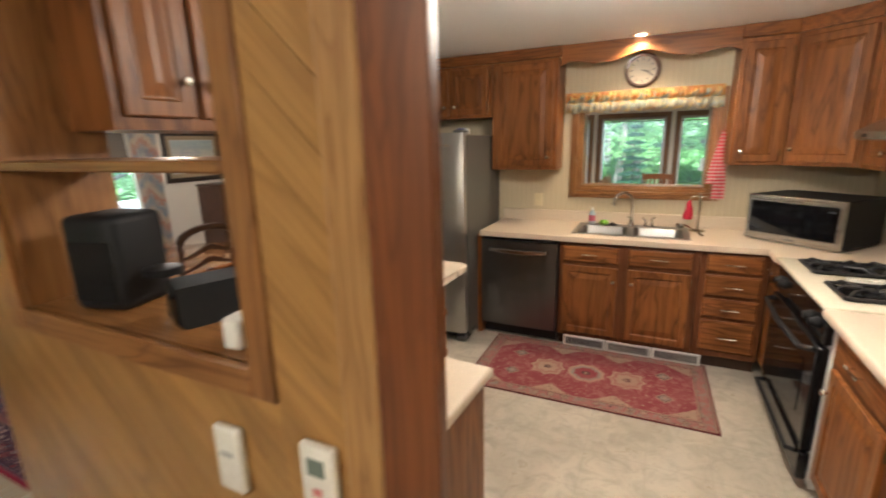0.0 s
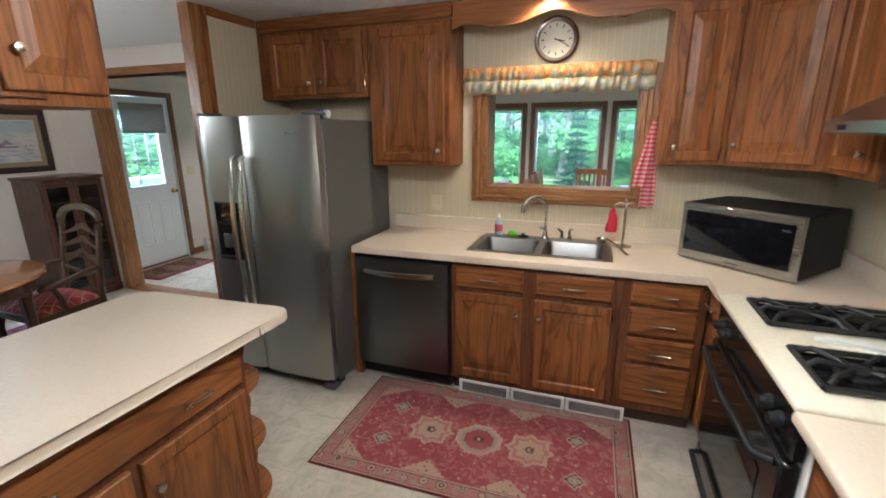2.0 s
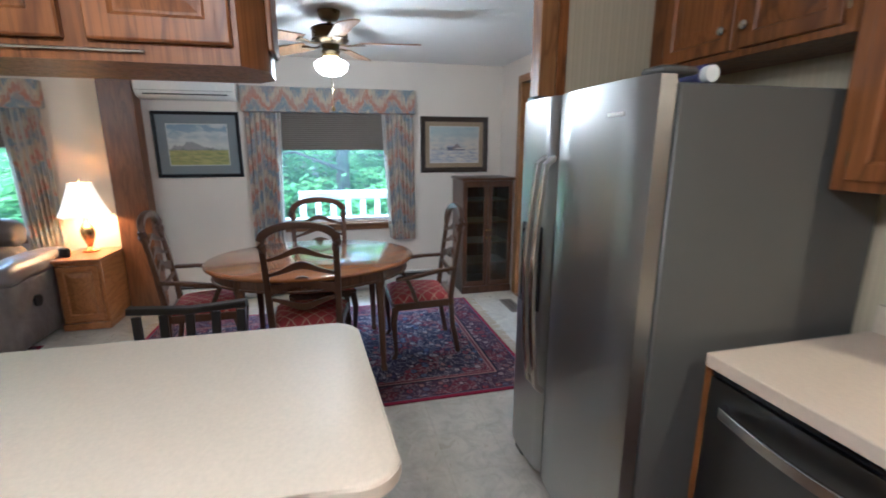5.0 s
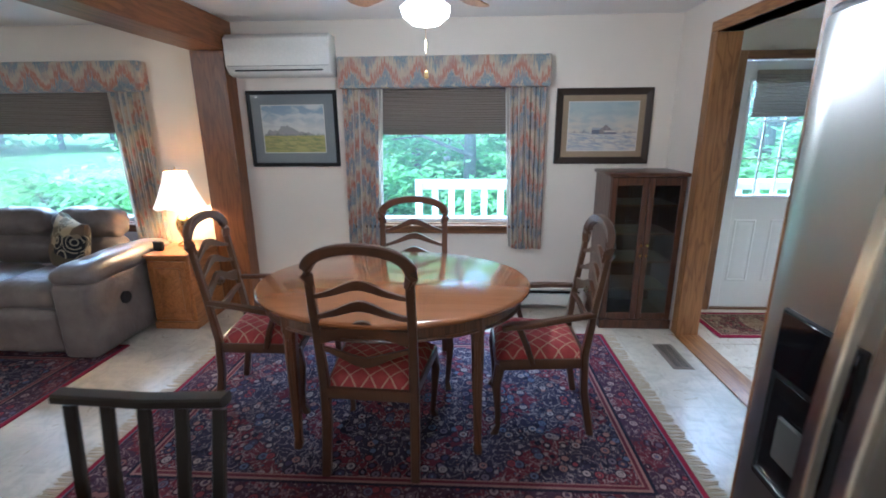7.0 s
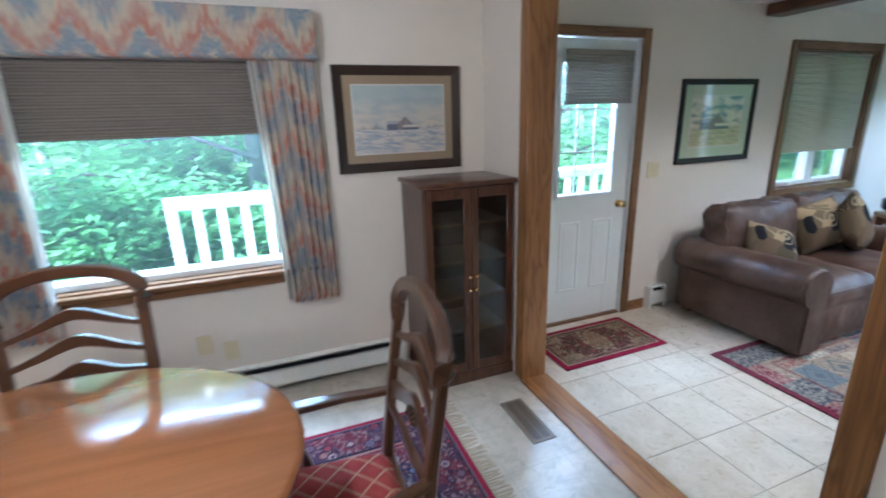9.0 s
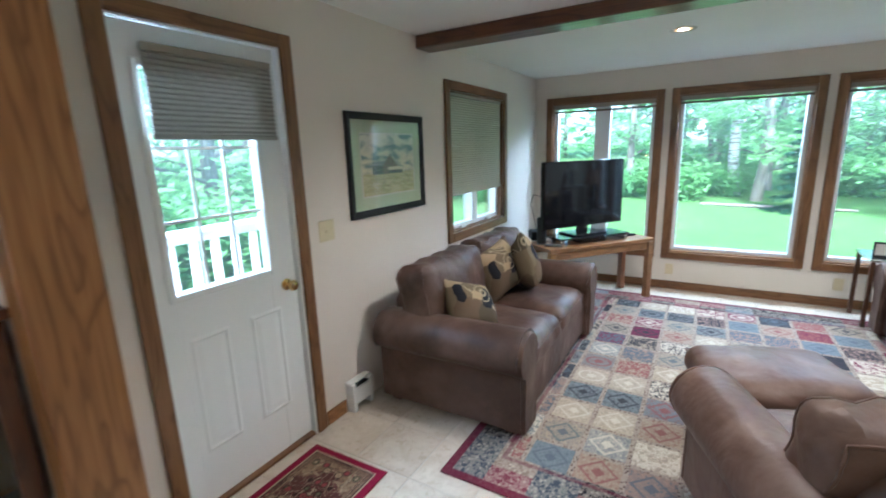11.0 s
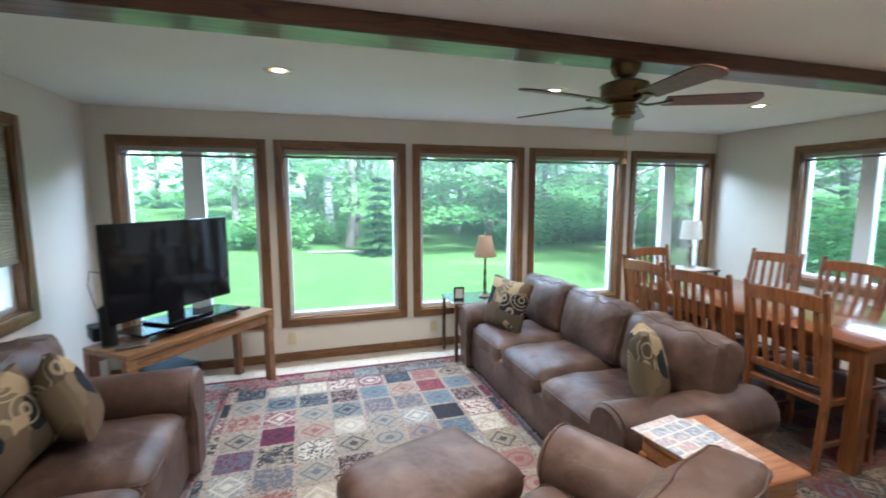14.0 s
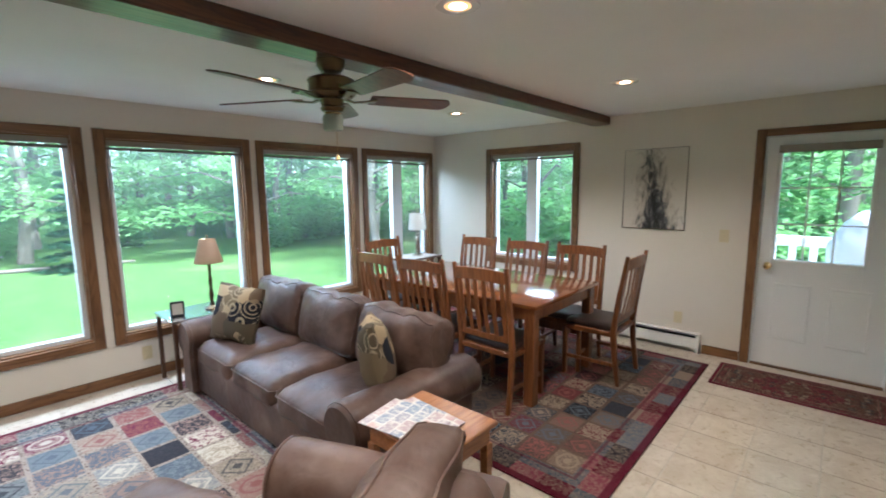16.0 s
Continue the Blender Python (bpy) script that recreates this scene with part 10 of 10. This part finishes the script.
    deck("west_deck", -7.9, -5.36, 1.65, 7.6, -0.12, "weathered grey wooden deck outside the dining room", [("y", -7.85, 1.75, 7.5)])
    deck("east_deck", 1.80, 5.0, 2.6, 6.1, -0.10, "weathered grey wooden deck outside the end door", [("y", 4.95, 2.7, 6.0), ("x", 6.0, 2.0, 4.9)])
    g = thing("grill_cover", (3.5, 4.35, -0.10), 0, "pale grey covered barbecue on the deck", "barbecue")
    bm = B()
    cushion(bm, 0.75, 0.6, 1.25, 0.2, 8, center=(0, 0, 0.63), sq=0.25, jitter=0.02)
    part("cover", bm, plain("pale_cover", (0.45, 0.47, 0.50), 0.8, bumpy=0.4), g)


outdoors()
tiles()
panel_lines()


# ---- lamps ----
bulb("sink_bulb", -0.235, 3.62, ZC - 0.035, 8.0, (1.0, 0.70, 0.40), 0.05, 150)
bulb("fan_bulb", -3.47, 2.265, ZC - 0.46, 5.0, (1.0, 0.85, 0.66), 0.09)
bulb("table_bulb", -4.80, 0.13, 1.02, 3.0, (1.0, 0.62, 0.28), 0.06)
# surface light in the kitchen, behind and above the walk
kl = thing("kitchen_ceiling_light", (-0.05, 1.85, ZC), 0, "round frosted kitchen ceiling light, lit", "ceiling light")
part("pan", lathe(B(), [(0.001, 0), (0.17, -0.001), (0.17, -0.02), (0.001, -0.02)], n=30), brass, kl)
part("glass_bowl", lathe(B(), [(0.155, -0.02), (0.15, -0.05), (0.10, -0.085), (0.001, -0.10)], n=30), lit_globe, kl)
bulb("kitchen_bulb", -0.05, 1.85, ZC - 0.14, 13.0, (1.0, 0.82, 0.62), 0.14)
# unseen lamp added behind the start to brighten the niche and panelled partition
hl = thing("hall_light", (-0.6, -1.3, ZC), 0, "round frosted hall ceiling light out of view, added, lit", "ceiling light")
part("pan", lathe(B(), [(0.001, 0), (0.13, -0.001), (0.13, -0.02), (0.001, -0.02)], n=30), brass, hl)
part("glass_bowl", lathe(B(), [(0.12, -0.02), (0.11, -0.05), (0.08, -0.075), (0.001, -0.085)], n=30), lit_globe, hl)
bulb("added_hall_bulb", -0.6, -1.3, ZC - 0.12, 13.5, (1.0, 0.82, 0.6), 0.12)
